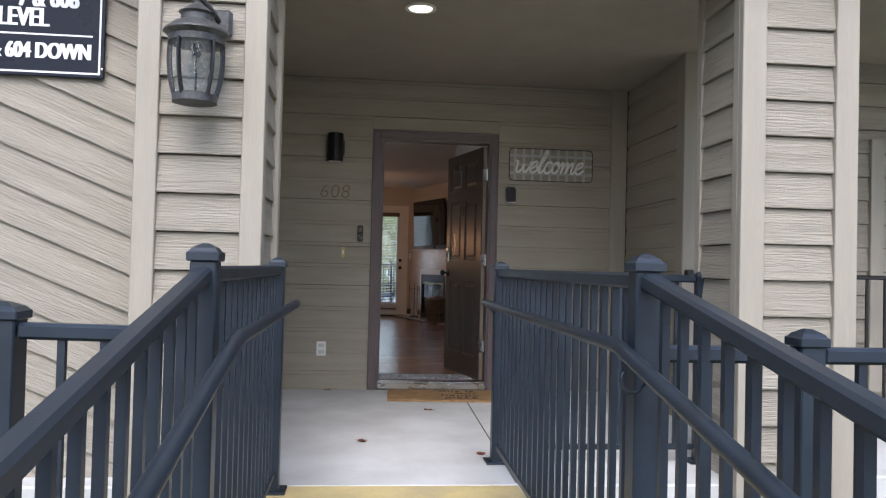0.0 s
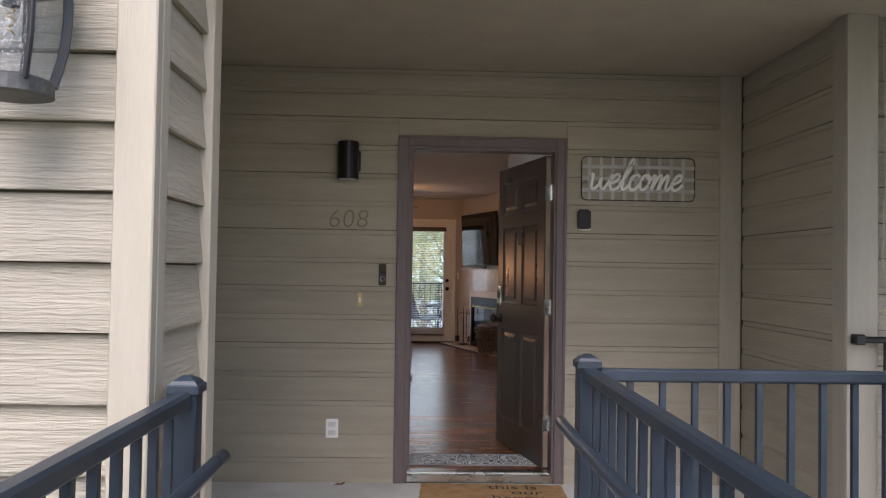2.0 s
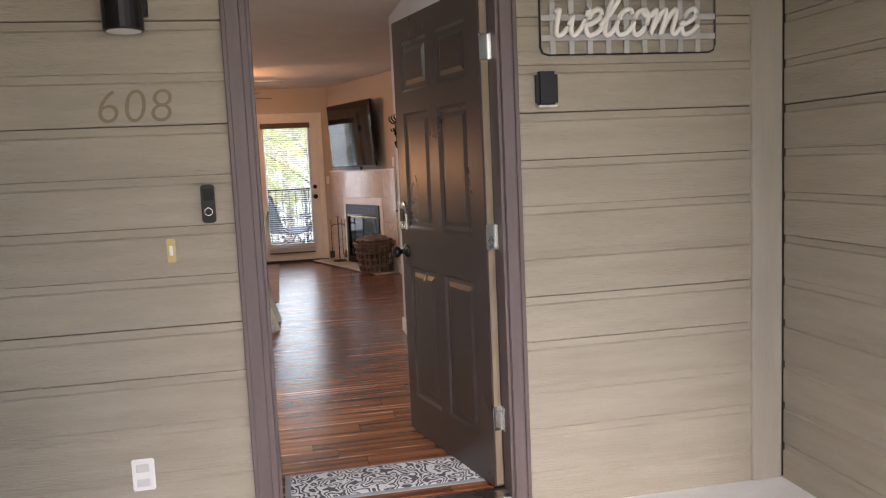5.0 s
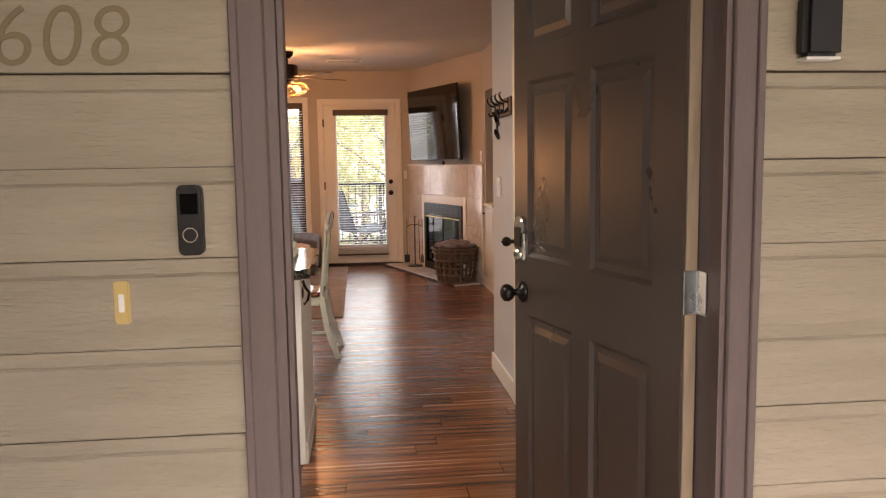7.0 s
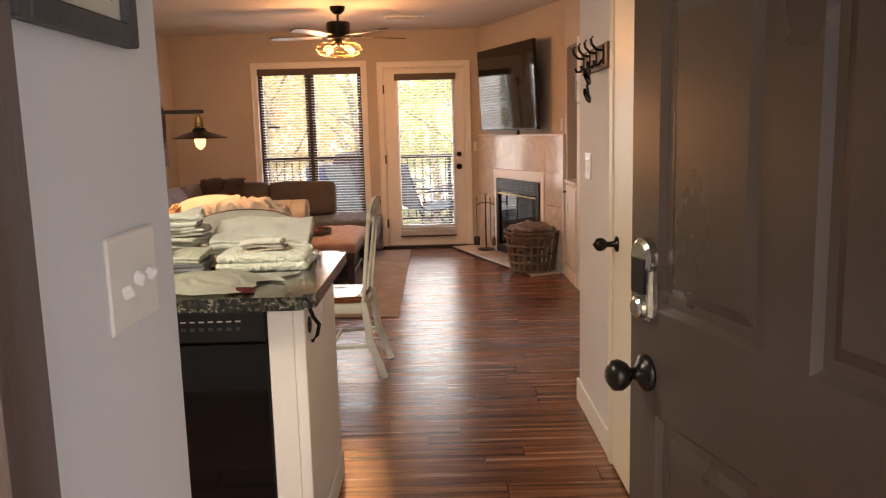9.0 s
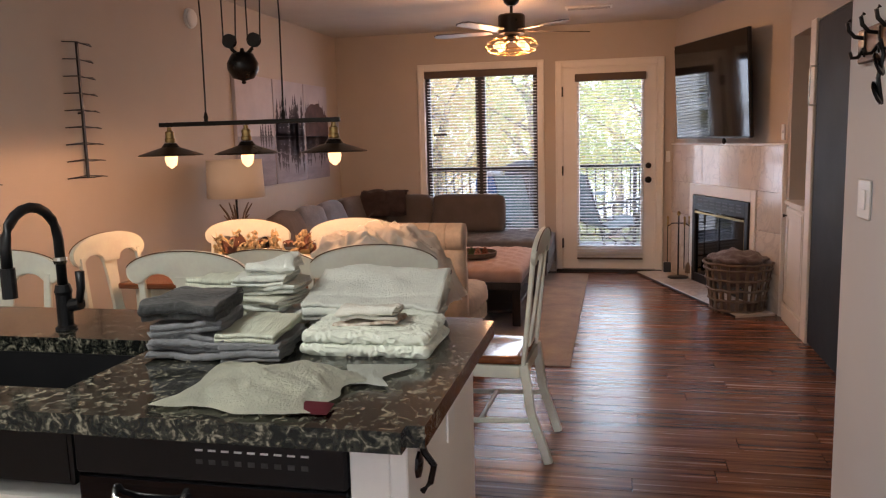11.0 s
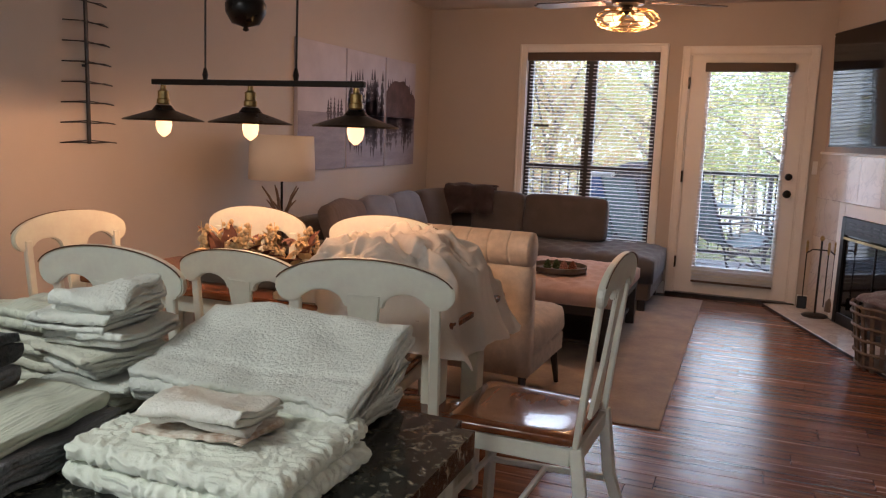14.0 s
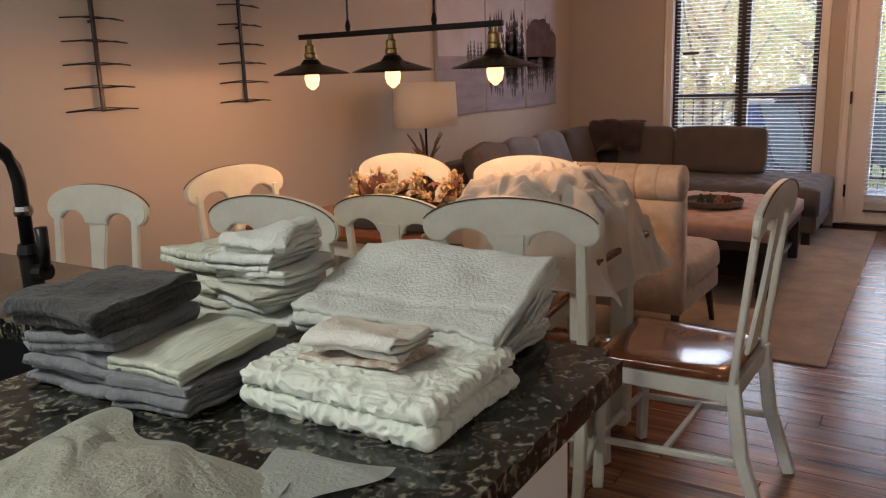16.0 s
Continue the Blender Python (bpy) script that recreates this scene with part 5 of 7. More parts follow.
def basket():
    t = thing("basket", "round dark slatted basket holding a folded mauve throw", "basket", (1.40, 13.66, 0.0))
    H, R0, R1 = 0.40, 0.195, 0.255
    part("bottom", lathe([(R0 - 0.004, 0.012), (R0 - 0.004, 0.028)], 24), WICKER, t)
    for k in range(22):
        a = 2 * math.pi * k / 22
        c, s = math.cos(a), math.sin(a)
        part("stave", bar((R0 * c, R0 * s, 0.0), (R1 * c, R1 * s, H), 0.024, 0.008, bevel=0), WICKER, t)
    for z in (0.03, 0.11, 0.19, 0.27, 0.35, 0.395):
        r = R0 + (R1 - R0) * z / H + 0.008
        part("hoop", tube([(r * math.cos(2 * math.pi * k / 32), r * math.sin(2 * math.pi * k / 32), z + 0.004 * math.sin(k * 1.9)) for k in range(33)], 0.009, 6), WICKER, t)
    c = thing("throw_blanket", "rumpled mauve-brown throw in the basket", "blanket", (1.40, 13.66, 0.0))
    own = bmesh.new()
    bmesh.ops.create_icosphere(own, subdivisions=4, radius=1)
    for v in own.verts:
        n = noise.noise(v.co * 2.3) * 0.22 + abs(noise.noise(v.co * 5.5 + Vector((4, 0, 0)))) * 0.2
        v.co = Vector((v.co.x * 0.225, v.co.y * 0.225, 0.40 + v.co.z * (0.065 if v.co.z > 0 else 0.2))) * 1.0 + Vector((v.co.x, v.co.y, v.co.z)) * n * 0.16
        rr = math.hypot(v.co.x, v.co.y)
        lim = 0.24 if v.co.z > 0.41 else 0.19
        if rr > lim:
            v.co.x *= lim / rr
            v.co.y *= lim / rr
    part("folds", own, THROW, c, smooth=True)


basket()


def niche():
    t = thing("niche_cabinet", "white painted base cabinet built into the niche", "cabinet")
    part("body", box(XR + 0.002, XR + 0.44, 12.823, 13.377, 0.0, 0.87), WHITE, t)
    d = part("cabinet_door", box(XR - 0.016, XR + 0.001, 12.83, 13.365, 0.14, 0.85, 0.003), WHITE, t)
    b = box(XR - 0.022, XR - 0.0165, 12.85, 12.91, 0.16, 0.83, 0.002)
    box(XR - 0.022, XR - 0.0165, 13.285, 13.345, 0.16, 0.83, 0.002, b)
    box(XR - 0.022, XR - 0.0165, 12.91, 13.285, 0.77, 0.83, 0.002, b)
    box(XR - 0.022, XR - 0.0165, 12.91, 13.285, 0.16, 0.22, 0.002, b)
    part("stile_frame", b, WHITE, d)
    part("knob", move(lathe([(0.006, 0), (0.006, 0.012), (0.014, 0.02), (0.012, 0.028), (0.002, 0.03)], 12), pose(XR - 0.022, 13.31, 0.79, 0, -90, 0)), BRONZE, d)
    part("top", box(XR - 0.03, XR + 0.44, 12.823, 13.377, 0.871, 0.90, 0.004), WHITE, t)
    part("plinth", box(XR - 0.026, XR + 0.001, 12.81, 13.37, 0.0, 0.12, 0.004), WHITE, t)
    f = thing("figurine", "small pale stone ornament on the niche cabinet", "ornament", (XR + 0.10, 13.05, 0.90))
    own = bmesh.new()
    lathe([(0.04, 0), (0.05, 0.02), (0.035, 0.06), (0.045, 0.085), (0.03, 0.12), (0.004, 0.135)], 14, own)
    for v in own.verts:
        v.co += noise.noise_vector(v.co * 30) * 0.008
    part("body", own, mat("pale_stone", (0.55, 0.5, 0.44), 0.8), f, smooth=True)
    d2 = thing("door_dark", "tall dark slate-painted door with a wire pull", "door", kind="structure")
    part("door_slab", box(XR - 0.004, XR + 0.035, 11.73, 12.655, 0.012, 2.08, 0.003), DARK_PANEL, d2)
    part("wire_pull", tube([(XR - 0.004, 12.62, 1.80), (XR - 0.05, 12.62, 1.80), (XR - 0.055, 12.62, 1.79), (XR - 0.055, 12.62, 1.57), (XR - 0.05, 12.62, 1.56), (XR - 0.004, 12.62, 1.56)], 0.005, 8), STEEL, d2)
    sw = thing("light_switch", "small white switch on the chimney wall above the mantel", "switch")
    part("plate", move(box(0.03, 0.075, -0.009, -0.001, 1.335, 1.45, 0.003), CHIM), PLASTIC_WHITE, sw)
    part("toggle", move(box(0.048, 0.057, -0.016, -0.009, 1.38, 1.405, 0.002), CHIM), PLASTIC_WHITE, sw)


niche()


# ---- hall ----
def hall():
    d = thing("door_closet", "closet door, its cream tone from outdoor light, closed, with a dark knob", "door", kind="structure")
    part("door_slab", box(HX2 - 0.012, HX2 + 0.03, CY0 + 0.004, CY1 - 0.004, 0.01, 2.045, 0.003), CREAM, d)
    part("casing_leg", box(HX2 - 0.018, HX2 - 0.001, CY1, CY1 + 0.055, 0, 2.05, 0.004), CREAM, d)
    part("casing_leg", box(HX2 - 0.018, HX2 - 0.001, CY0 - 0.055, CY0, 0, 2.05, 0.004), CREAM, d)
    part("casing_head", box(HX2 - 0.018, HX2 - 0.001, CY0 - 0.055, CY1 + 0.055, 2.05, 2.105, 0.004), CREAM, d)
    part("door_knob", move(lathe([(0.03, 0), (0.03, 0.006), (0.012, 0.014), (0.011, 0.04), (0.022, 0.05), (0.027, 0.066), (0.022, 0.082), (0.008, 0.09), (0.002, 0.095)], 20), pose(HX2 - 0.012, 9.175, 0.925, 0, -90, 0)), BRONZE, d, "dark bronze knob", smooth=True)
    sw = thing("switch_plate", "white three-gang switch plate on the stub wall", "switch")
    part("plate", box(HX, HX + 0.006, 7.19, 7.357, 1.122, 1.25, 0.003), PLASTIC_WHITE, sw)
    for k, dz in ((0, -0.012), (1, 0.006), (2, 0.006)):
        y = 7.19 + 0.042 + k * 0.042
        part("toggle", move(box(0, 0.016, -0.005, 0.005, -0.009, 0.009, 0.002), pose(HX + 0.005, y, 1.182 + dz, 0, 25 if k else -25, 0)), PLASTIC_WHITE, sw)
    p = thing("framed_print", "framed print with dark brush lettering in a weathered grey frame", "picture")
    y0, y1, z0, z1 = 7.00, 7.32, 1.495, 1.94
    b = box(HX + 0.001, HX + 0.022, y0, y0 + 0.03, z0, z1, 0.003)
    box(HX + 0.001, HX + 0.022, y1 - 0.03, y1, z0, z1, 0.003, b)
    box(HX + 0.001, HX + 0.022, y0 + 0.03, y1 - 0.03, z0, z0 + 0.03, 0.003, b)
    box(HX + 0.001, HX + 0.022, y0 + 0.03, y1 - 0.03, z1 - 0.03, z1, 0.003, b)
    part("frame", b, FRAME_GREY, p)
    part("print", box(HX + 0.001, HX + 0.010, y0 + 0.03, y1 - 0.03, z0 + 0.03, z1 - 0.03), PAPER, p)
    m = Matrix(((0, 0, 1, 0), (1, 0, 0, 0), (0, 1, 0, 0), (0, 0, 0, 1)))
    text_mesh("THE GETAWAY", 0.052, INK, p, Matrix.Translation((HX + 0.0108, 7.16, 1.55)) @ m, 0.0005, align="CENTER", width=0.62)
    for k, w in enumerate((0.12, 0.16, 0.09)):
        part("brush_stroke", box(HX + 0.0101, HX + 0.0112, 7.16 - w / 2, 7.16 + w / 2, 1.64 + k * 0.08, 1.665 + k * 0.08, 0), INK, p)
    h = thing("coat_rack", "brown wooden coat rack with black iron hooks", "coat rack")
    part("board", box(HX2 - 0.022, HX2 - 0.001, 9.335, 9.875, 1.60, 1.70, 0.004), mat("brown_rack_wood", (0.10, 0.045, 0.022), 0.5, stretch=(6, 1, 6)), h)
    for k in range(4):
        y = 9.40 + k * 0.135
        hk = part("hook", tube([(HX2 - 0.022, y, 1.67), (HX2 - 0.05, y, 1.675), (HX2 - 0.068, y, 1.695), (HX2 - 0.072, y, 1.715), (HX2 - 0.064, y, 1.725)], 0.006, 8), BRONZE, h, smooth=True)
        part("lower_hook", tube([(HX2 - 0.022, y, 1.64), (HX2 - 0.04, y, 1.615), (HX2 - 0.056, y, 1.615), (HX2 - 0.062, y, 1.632)], 0.006, 8), BRONZE, hk, smooth=True)
        part("hook_plate", box(HX2 - 0.028, HX2 - 0.022, y - 0.012, y + 0.012, 1.615, 1.69, 0.002), BRONZE, hk)
    g = thing("sunglasses", "black item hung on the coat rack", "sunglasses", (HX2 - 0.06, 9.535, 1.54))
    for dz in (-0.04, 0.035):
        part("lens", move(lathe([(0.03, -0.004), (0.034, 0), (0.03, 0.004)], 16), pose(0, 0, dz, 70, 0, 60)), BLACK_GLOSS, g)
    part("frame", tube([(0, 0, 0.10), (0.01, 0, 0.06), (0, 0, 0), (0.01, 0, -0.07)], 0.006, 6), BLACK, g)
    s2 = thing("wall_switch", "white rocker switch on the hall wall", "switch")
    part("plate", box(HX2 - 0.007, HX2 - 0.001, 9.74, 9.86, 1.135, 1.255, 0.003), PLASTIC_WHITE, s2)
    part("rocker", box(HX2 - 0.011, HX2 - 0.007, 9.775, 9.815, 1.165, 1.225, 0.002), PLASTIC_WHITE, s2)


hall()


# ---- kitchen peninsula ----
CT, CB = 0.895, 0.853


def peninsula():
    t = thing("countertop", "dark speckled granite counter with an undermount sink cut-out", "countertop")
    SX0, SX1, SY0, SY1 = -1.42, -0.70, 8.64, 9.04
    b = box(SX1, 0.128, 8.50, 9.40, CB, CT)
    bmesh.ops.bevel(b, geom=[e for e in b.edges if abs(e.verts[0].co.z - e.verts[1].co.z) > 0.01 and e.verts[0].co.x > 0], offset=0.035, segments=4, affect="EDGES")
    own = b
    part("slab", own, GRANITE, t)
    part("slab_beyond_sink", box(-2.05, SX0, 8.50, 9.40, CB, CT), GRANITE, t)
    part("front_strip", box(SX0, SX1, 8.50, SY0, CB, CT), GRANITE, t)
    part("rear_strip", box(SX0, SX1, SY1, 9.40, CB, CT), GRANITE, t)
    s = thing("sink", "dark undermount kitchen sink basin", "sink")
    own = box(SX0 - 0.01, SX1 + 0.01, SY0 - 0.01, SY1 + 0.01, 0.68, 0.69)
    box(SX0 - 0.012, SX0, SY0 - 0.01, SY1 + 0.01, 0.69, CB - 0.001, 0, own)
    box(SX1, SX1 + 0.012, SY0 - 0.01, SY1 + 0.01, 0.69, CB - 0.001, 0, own)
    box(SX0, SX1, SY0 - 0.012, SY0, 0.69, CB - 0.001, 0, own)
    box(SX0, SX1, SY1, SY1 + 0.012, 0.69, CB - 0.001, 0, own)
    part("basin", own, BLACK, s)
    part("drain", lathe([(0.04, 0.69), (0.04, 0.693), (0.02, 0.694)], 16, None, (-1.0, 8.8, 0)), STEEL, s)
    f = thing("faucet", "black gooseneck kitchen faucet with a side lever", "faucet", (-1.085, 9.14, CT))
    part("base", lathe([(0.03, 0), (0.03, 0.006), (0.022, 0.012), (0.022, 0.10), (0.025, 0.11), (0.02, 0.13)], 18), BLACK, f)
    arc = [(0, 0, 0.12)] + [(0, -0.10 + 0.10 * math.cos(a), 0.26 + 0.10 * math.sin(a)) for a in [k * math.pi / 10 for k in range(11)]] + [(0, -0.20, 0.20)]
    part("gooseneck", tube(arc, 0.014, 12), BLACK, f, smooth=True)
    part("spray_head", tube([(0, -0.20, 0.21), (0, -0.20, 0.13)], 0.019, 12), BLACK, f)
    part("collar", lathe([(0.018, 0.19), (0.02, 0.20), (0.018, 0.21)], 14), NICKEL, f)
    lv = part("lever_body", tube([(0.02, 0, 0.07), (0.055, 0, 0.075)], 0.018, 10), BLACK, f)
    part("lever", tube([(0.05, 0, 0.08), (0.062, -0.004, 0.12), (0.064, -0.006, 0.17)], 0.010, 8, None, 0.013), BLACK, lv, smooth=True)
    c = thing("end_cabinet", "white painted end panel of the peninsula", "cabinet")
    part("front_filler", box(-0.03, 0.05, 8.565, 8.60, 0.0, CB - 0.001, 0.003), WHITE, c)
    e = part("end_panel", box(0.05, 0.085, 8.565, 9.25, 0.0, CB - 0.001, 0.003), WHITE, c)
    part("plinth", box(0.086, 0.096, 8.57, 9.24, 0, 0.10, 0.003), WHITE, e)
    ol = part("outlet", box(0.0855, 0.091, 8.90, 8.97, 0.715, 0.83, 0.002), PLASTIC_WHITE, e)
    part("back_panel", box(-2.0, 0.05, 9.24, 9.25, 0.0, CB - 0.001), WHITE, c)
    hk = thing("iron_hook", "black iron star hook on the end panel", "hook")
    part("plate", move(lathe([(0.028, 0), (0.026, 0.005), (0.012, 0.008)], 8), pose(0.0855, 8.64, 0.775, 0, 90, 0)), BRONZE, hk)
    part("prong", tube([(0.09, 8.64, 0.83), (0.10, 8.64, 0.80), (0.118, 8.64, 0.775), (0.11, 8.64, 0.74), (0.093, 8.64, 0.72)], 0.007, 6), BRONZE, hk)
    dw = thing("dishwasher", "black built-in dishwasher with a pocket handle", "dishwasher")
    part("body", box(-0.63, -0.035, 8.60, 9.18, 0.10, 0.845), BLACK, dw)
    dr = part("door", box(-0.63, -0.035, 8.565, 8.599, 0.11, 0.740, 0.005), BLACK_GLOSS, dw, "glossy black door")
    cp = part("control_panel", box(-0.63, -0.035, 8.560, 8.599, 0.743, 0.846, 0.006), BLACK, dw)
    for k in range(9):
        x = -0.35 + k * 0.028
        part("button", box(x, x + 0.014, 8.5585, 8.5605, 0.782, 0.792), LANTERN_GREY, cp)
        part("legend_mark", box(x, x + 0.016, 8.5585, 8.5602, 0.809, 0.813), PLASTIC_WHITE, cp)
    part("handle", tube([(-0.54, 8.565, 0.72), (-0.535, 8.55, 0.70), (-0.50, 8.545, 0.69), (-0.42, 8.545, 0.69), (-0.385, 8.55, 0.70), (-0.38, 8.565, 0.72)], 0.007, 8), STEEL, dr, "bright pocket handle lip", smooth=True)
    part("badge", move(lathe([(0.016, 0), (0.016, 0.003), (0.01, 0.004)], 18), pose(-0.125, 8.565, 0.19, 90, 0, 0)), STEEL, dr)
    part("toe_kick", box(-0.63, -0.035, 8.62, 8.64, 0.0, 0.10), BLACK, dw)
    b2 = thing("base_cabinet", "white painted sink base cabinet", "cabinet")
    part("body", box(-2.0, -0.635, 8.60, 9.185, 0.0, 0.66), WHITE, b2)


peninsula()


def folded(name, label, at, w, d, layers, th, material, rz=0.0, seed=0, category="towel", group="", wob=0.005, tilt=0.0, fray=0.006, heave=0.006, border=False):
    """A towel folded to and fro: the folds show at the front (-y), cut edges at the sides."""
    t = thing(name, label, category, group=group)
    t.matrix_basis = pose(at[0], at[1], at[2], tilt, 0, rz)
    path = []
    gap = th * 1.04
    for k in range(layers):
        z = th / 2 + 0.002 + k * gap
        inset = random.uniform(0, 0.012)
        a, b = -d / 2 + th / 2 + inset, d / 2 - th / 2 - inset
        nj = 32
        ys = [a + (b - a) * j / nj for j in range(nj + 1)]
        if k % 2:
            ys = ys[::-1]
        path += [(y, z + 0.002 * math.sin(9 * y + seed + k)) for y in ys]
        if k < layers - 1:
            end = ys[-1]
            s = 1 if end > 0 else -1
            path += [(end + s * gap * 0.5 * math.sin(q), z + gap / 2 - gap / 2 * math.cos(q)) for q in (0.7, 1.57, 2.4)]
    own = ribbon(path, th * 0.47, -w / 2, w / 2, 44, wob, seed)
    own.normal_update()
    for v in own.verts:
        if abs(abs(v.co.x) - w / 2) < 0.02:
            v.co.x += fray * noise.noise(Vector((v.co.y * 9, v.co.z * 60, seed)))
        v.co += v.normal * (0.0016 * noise.noise(v.co * 62) + 0.0010 * noise.noise(v.co * 130 + Vector((seed, 0, 0))))
        # soft heave of the upper layers; a sunk woven border near the front fold
        lift = v.co.z / (layers * gap)
        v.co.z += heave * lift * (noise.noise(Vector((v.co.x * 8, v.co.y * 9, seed))) + 0.5 * noise.noise(Vector((v.co.x * 19, v.co.y * 17, seed + 3))))
        if border and lift > 0.8:
            if abs(v.co.y + d / 2 - 0.085) < 0.012:
                v.co.z -= 0.0035
            if v.co.y < -d / 2 + 0.03:
                v.co.z += 0.0022 * math.sin(v.co.x * 2 * math.pi / 0.0135)
    part("cloth", own, material, t, smooth=True)
    return t


def crumpled(name, label, x0, x1, y0, y1, z, h, material, seed, category="towel", n=34, drop=None, freq=5.0):
    """A loose cloth thrown down: a sheet with folds, thick, resting on what is under it."""
    t = thing(name, label, category)
    own = bmesh.new()
    g = []
    for i in range(n + 1):
        rowv = []
        for k in range(n + 1):
            u, v = i / n, k / n
            x, y = x0 + (x1 - x0) * u, y0 + (y1 - y0) * v
            p = Vector((x * freq, y * freq, seed))
            edge = min(1, 5 * min(u, 1 - u, v, 1 - v) + 0.12)
            hh = (0.45 + 0.55 * noise.noise(p)) + 0.55 * abs(noise.noise(Vector((p.x * 1.1 + p.y * 2.4, p.y * 0.9 - p.x * 0.7, seed)))) * 1.3 + 0.30 * (0.5 - abs(noise.noise(p * 2.3))) + 0.16 * abs(noise.noise(p * 4.7))
            jitter = noise.noise_vector(p * 1.4) * 0.05
            zz = z + 0.006 + max(0, hh) * h * edge
            if drop:
                zz = drop(x, y, zz)
            rowv.append(own.verts.new((x + jitter.x, y + jitter.y, zz)))
        g.append(rowv)
    for i in range(n):
        for k in range(n):
            own.faces.new((g[i][k], g[i + 1][k], g[i + 1][k + 1], g[i][k + 1]))
    bmesh.ops.solidify(own, geom=own.faces[:], thickness=0.005)
    bmesh.ops.recalc_face_normals(own, faces=own.faces)
    part("cloth", own, material, t, smooth=True)
    return t


def bath_mat(at, w, d, th, rz, seed):
    """A folded cotton mat: a rounded slab covered in short raised squiggles."""
    t = thing("bath_mat", "folded white cotton bath mat with raised squiggles", "bath mat", group="bath mats")
    t.matrix_basis = pose(at[0], at[1], at[2], 0, 0, rz)
    own = soft_box(-w / 2, w / 2, -d / 2, d / 2, 0.001, th, th * 0.5, 0.0, seed, 104, 0.003)
    own.normal_update()
    for v in own.verts:
        q = Vector((v.co.x, v.co.y, v.co.z + seed)) * 50
        q += noise.noise_vector(q * 0.5) * 1.3
        r = 1 - min(1, abs(noise.noise(Vector((q.x, q.y * 1.3, q.z)))) * 2.5)
        v.co += v.normal * (0.0042 * r * r * (3 - 2 * r) - 0.0015)
    part("cloth", own, BATHMAT, t, smooth=True)


def laundry():
    z = CT
    # grey stack by the sink
    for k in range(3):
        folded("grey_towel", "folded lavender-grey terry towel in a stack by the sink", (-0.562 + 0.004 * k, 8.965 - 0.004 * k, z + k * 0.032), 0.185 - 0.004 * k, 0.215, 2, 0.0155, GREY_TOWEL, 6 + 3 * k, k + 1, group="grey towels", wob=0.010, fray=0.010)
    folded("knit_towel", "folded charcoal knit towel on the grey stack", (-0.565, 8.955, z + 0.098), 0.185, 0.215, 3, 0.0155, DARK_KNIT, 9, 9, wob=0.015, fray=0.012, heave=0.012)
    # ribbed pair
    folded("grey_towel", "folded grey ribbed towel under a white one", (-0.395, 8.99, z), 0.15, 0.245, 5, 0.0085, GREY_TOWEL, 6, 12, group="grey towels", wob=0.012, fray=0.016)
    folded("white_towel", "folded white ribbed hand towel on a grey one", (-0.402, 8.985, z + 0.046), 0.145, 0.205, 2, 0.0125, RIBBED, 3, 15, wob=0.011, tilt=4)
    # white stack, thick and thin cloths by turns, each laid a little askew
    h = 0.0
    for k in range(6):
        th = (0.0135, 0.0085, 0.0115, 0.008, 0.0115, 0.0085)[k]
        n = 3 if k in (1, 3, 5) else 2
        folded("white_towel", "folded white wash cloth in a leaning stack", (-0.478 + 0.012 * math.sin(k * 2.1), 9.225 + 0.008 * math.cos(k * 3), z + h), 0.155 - 0.005 * (k % 3), 0.155 - 0.006 * (k % 2), n, th, TERRY if k % 3 else TERRY_CREAM, -4 + 13 * math.sin(k * 1.7), 20 + k, group="white wash cloths", wob=0.012, fray=0.014, heave=0.010)
        h += n * th * 1.04 + 0.001
    folded("white_towel", "rumpled white wash cloth on top of the stack", (-0.470, 9.215, z + h), 0.135, 0.135, 3, 0.010, TERRY, 14, 33, wob=0.026, fray=0.018, heave=0.02)
    for k in range(3):
        folded("white_towel", "folded cream wash cloth beside the stack", (-0.625 + 0.006 * k, 9.25, z + k * 0.035), 0.145, 0.16, 2, 0.0165, TERRY_CREAM, 6 - 5 * k, 40 + k, group="white wash cloths", wob=0.011, fray=0.012)
    folded("white_towel", "ribbed white cloth folded loosely beside the stack", (-0.635, 9.24, z + 0.107), 0.155, 0.155, 2, 0.017, RIBBED, -6, 46, group="white wash cloths", wob=0.013, heave=0.012)
    crumpled("white_towel", "loose white cloth tucked behind the stack", -0.38, -0.27, 9.23, 9.37, z, 0.10, TERRY, 55, n=26)
    # bath mats and the large towel that slopes up behind them
    bath_mat((-0.128, 9.075, z), 0.325, 0.245, 0.029, 0, 60)
    bath_mat((-0.132, 9.078, z + 0.029), 0.318, 0.24, 0.029, 1.5, 61)
    folded("white_towel", "folded white towel under the large bath towel", (-0.185, 9.315, z), 0.335, 0.20, 3, 0.0125, TERRY, 1, 66, wob=0.010, fray=0.016)
    folded("white_towel", "folded white towel propping the large bath towel", (-0.175, 9.335, z + 0.040), 0.325, 0.17, 3, 0.0115, TERRY, 2, 68, wob=0.010, tilt=12, fray=0.016)
    folded("bath_towel", "large folded white bath towel sloping over the pile", (-0.185, 9.29, z + 0.066), 0.375, 0.265, 4, 0.0115, TERRY, 3, 70, category="towel", wob=0.009, tilt=16, fray=0.012, heave=0.010, border=True)
    rust = mat("rust_stained_hem", (0.34, 0.22, 0.14), 0.95, col2=(0.72, 0.69, 0.60), scale=40, vary=0.3)
    folded("wash_cloth", "thin rust-stained cloth under the small white one", (-0.135, 9.055, z + 0.0615), 0.160, 0.095, 2, 0.004, rust, 8, 78, category="cloth", wob=0.009, fray=0.02)
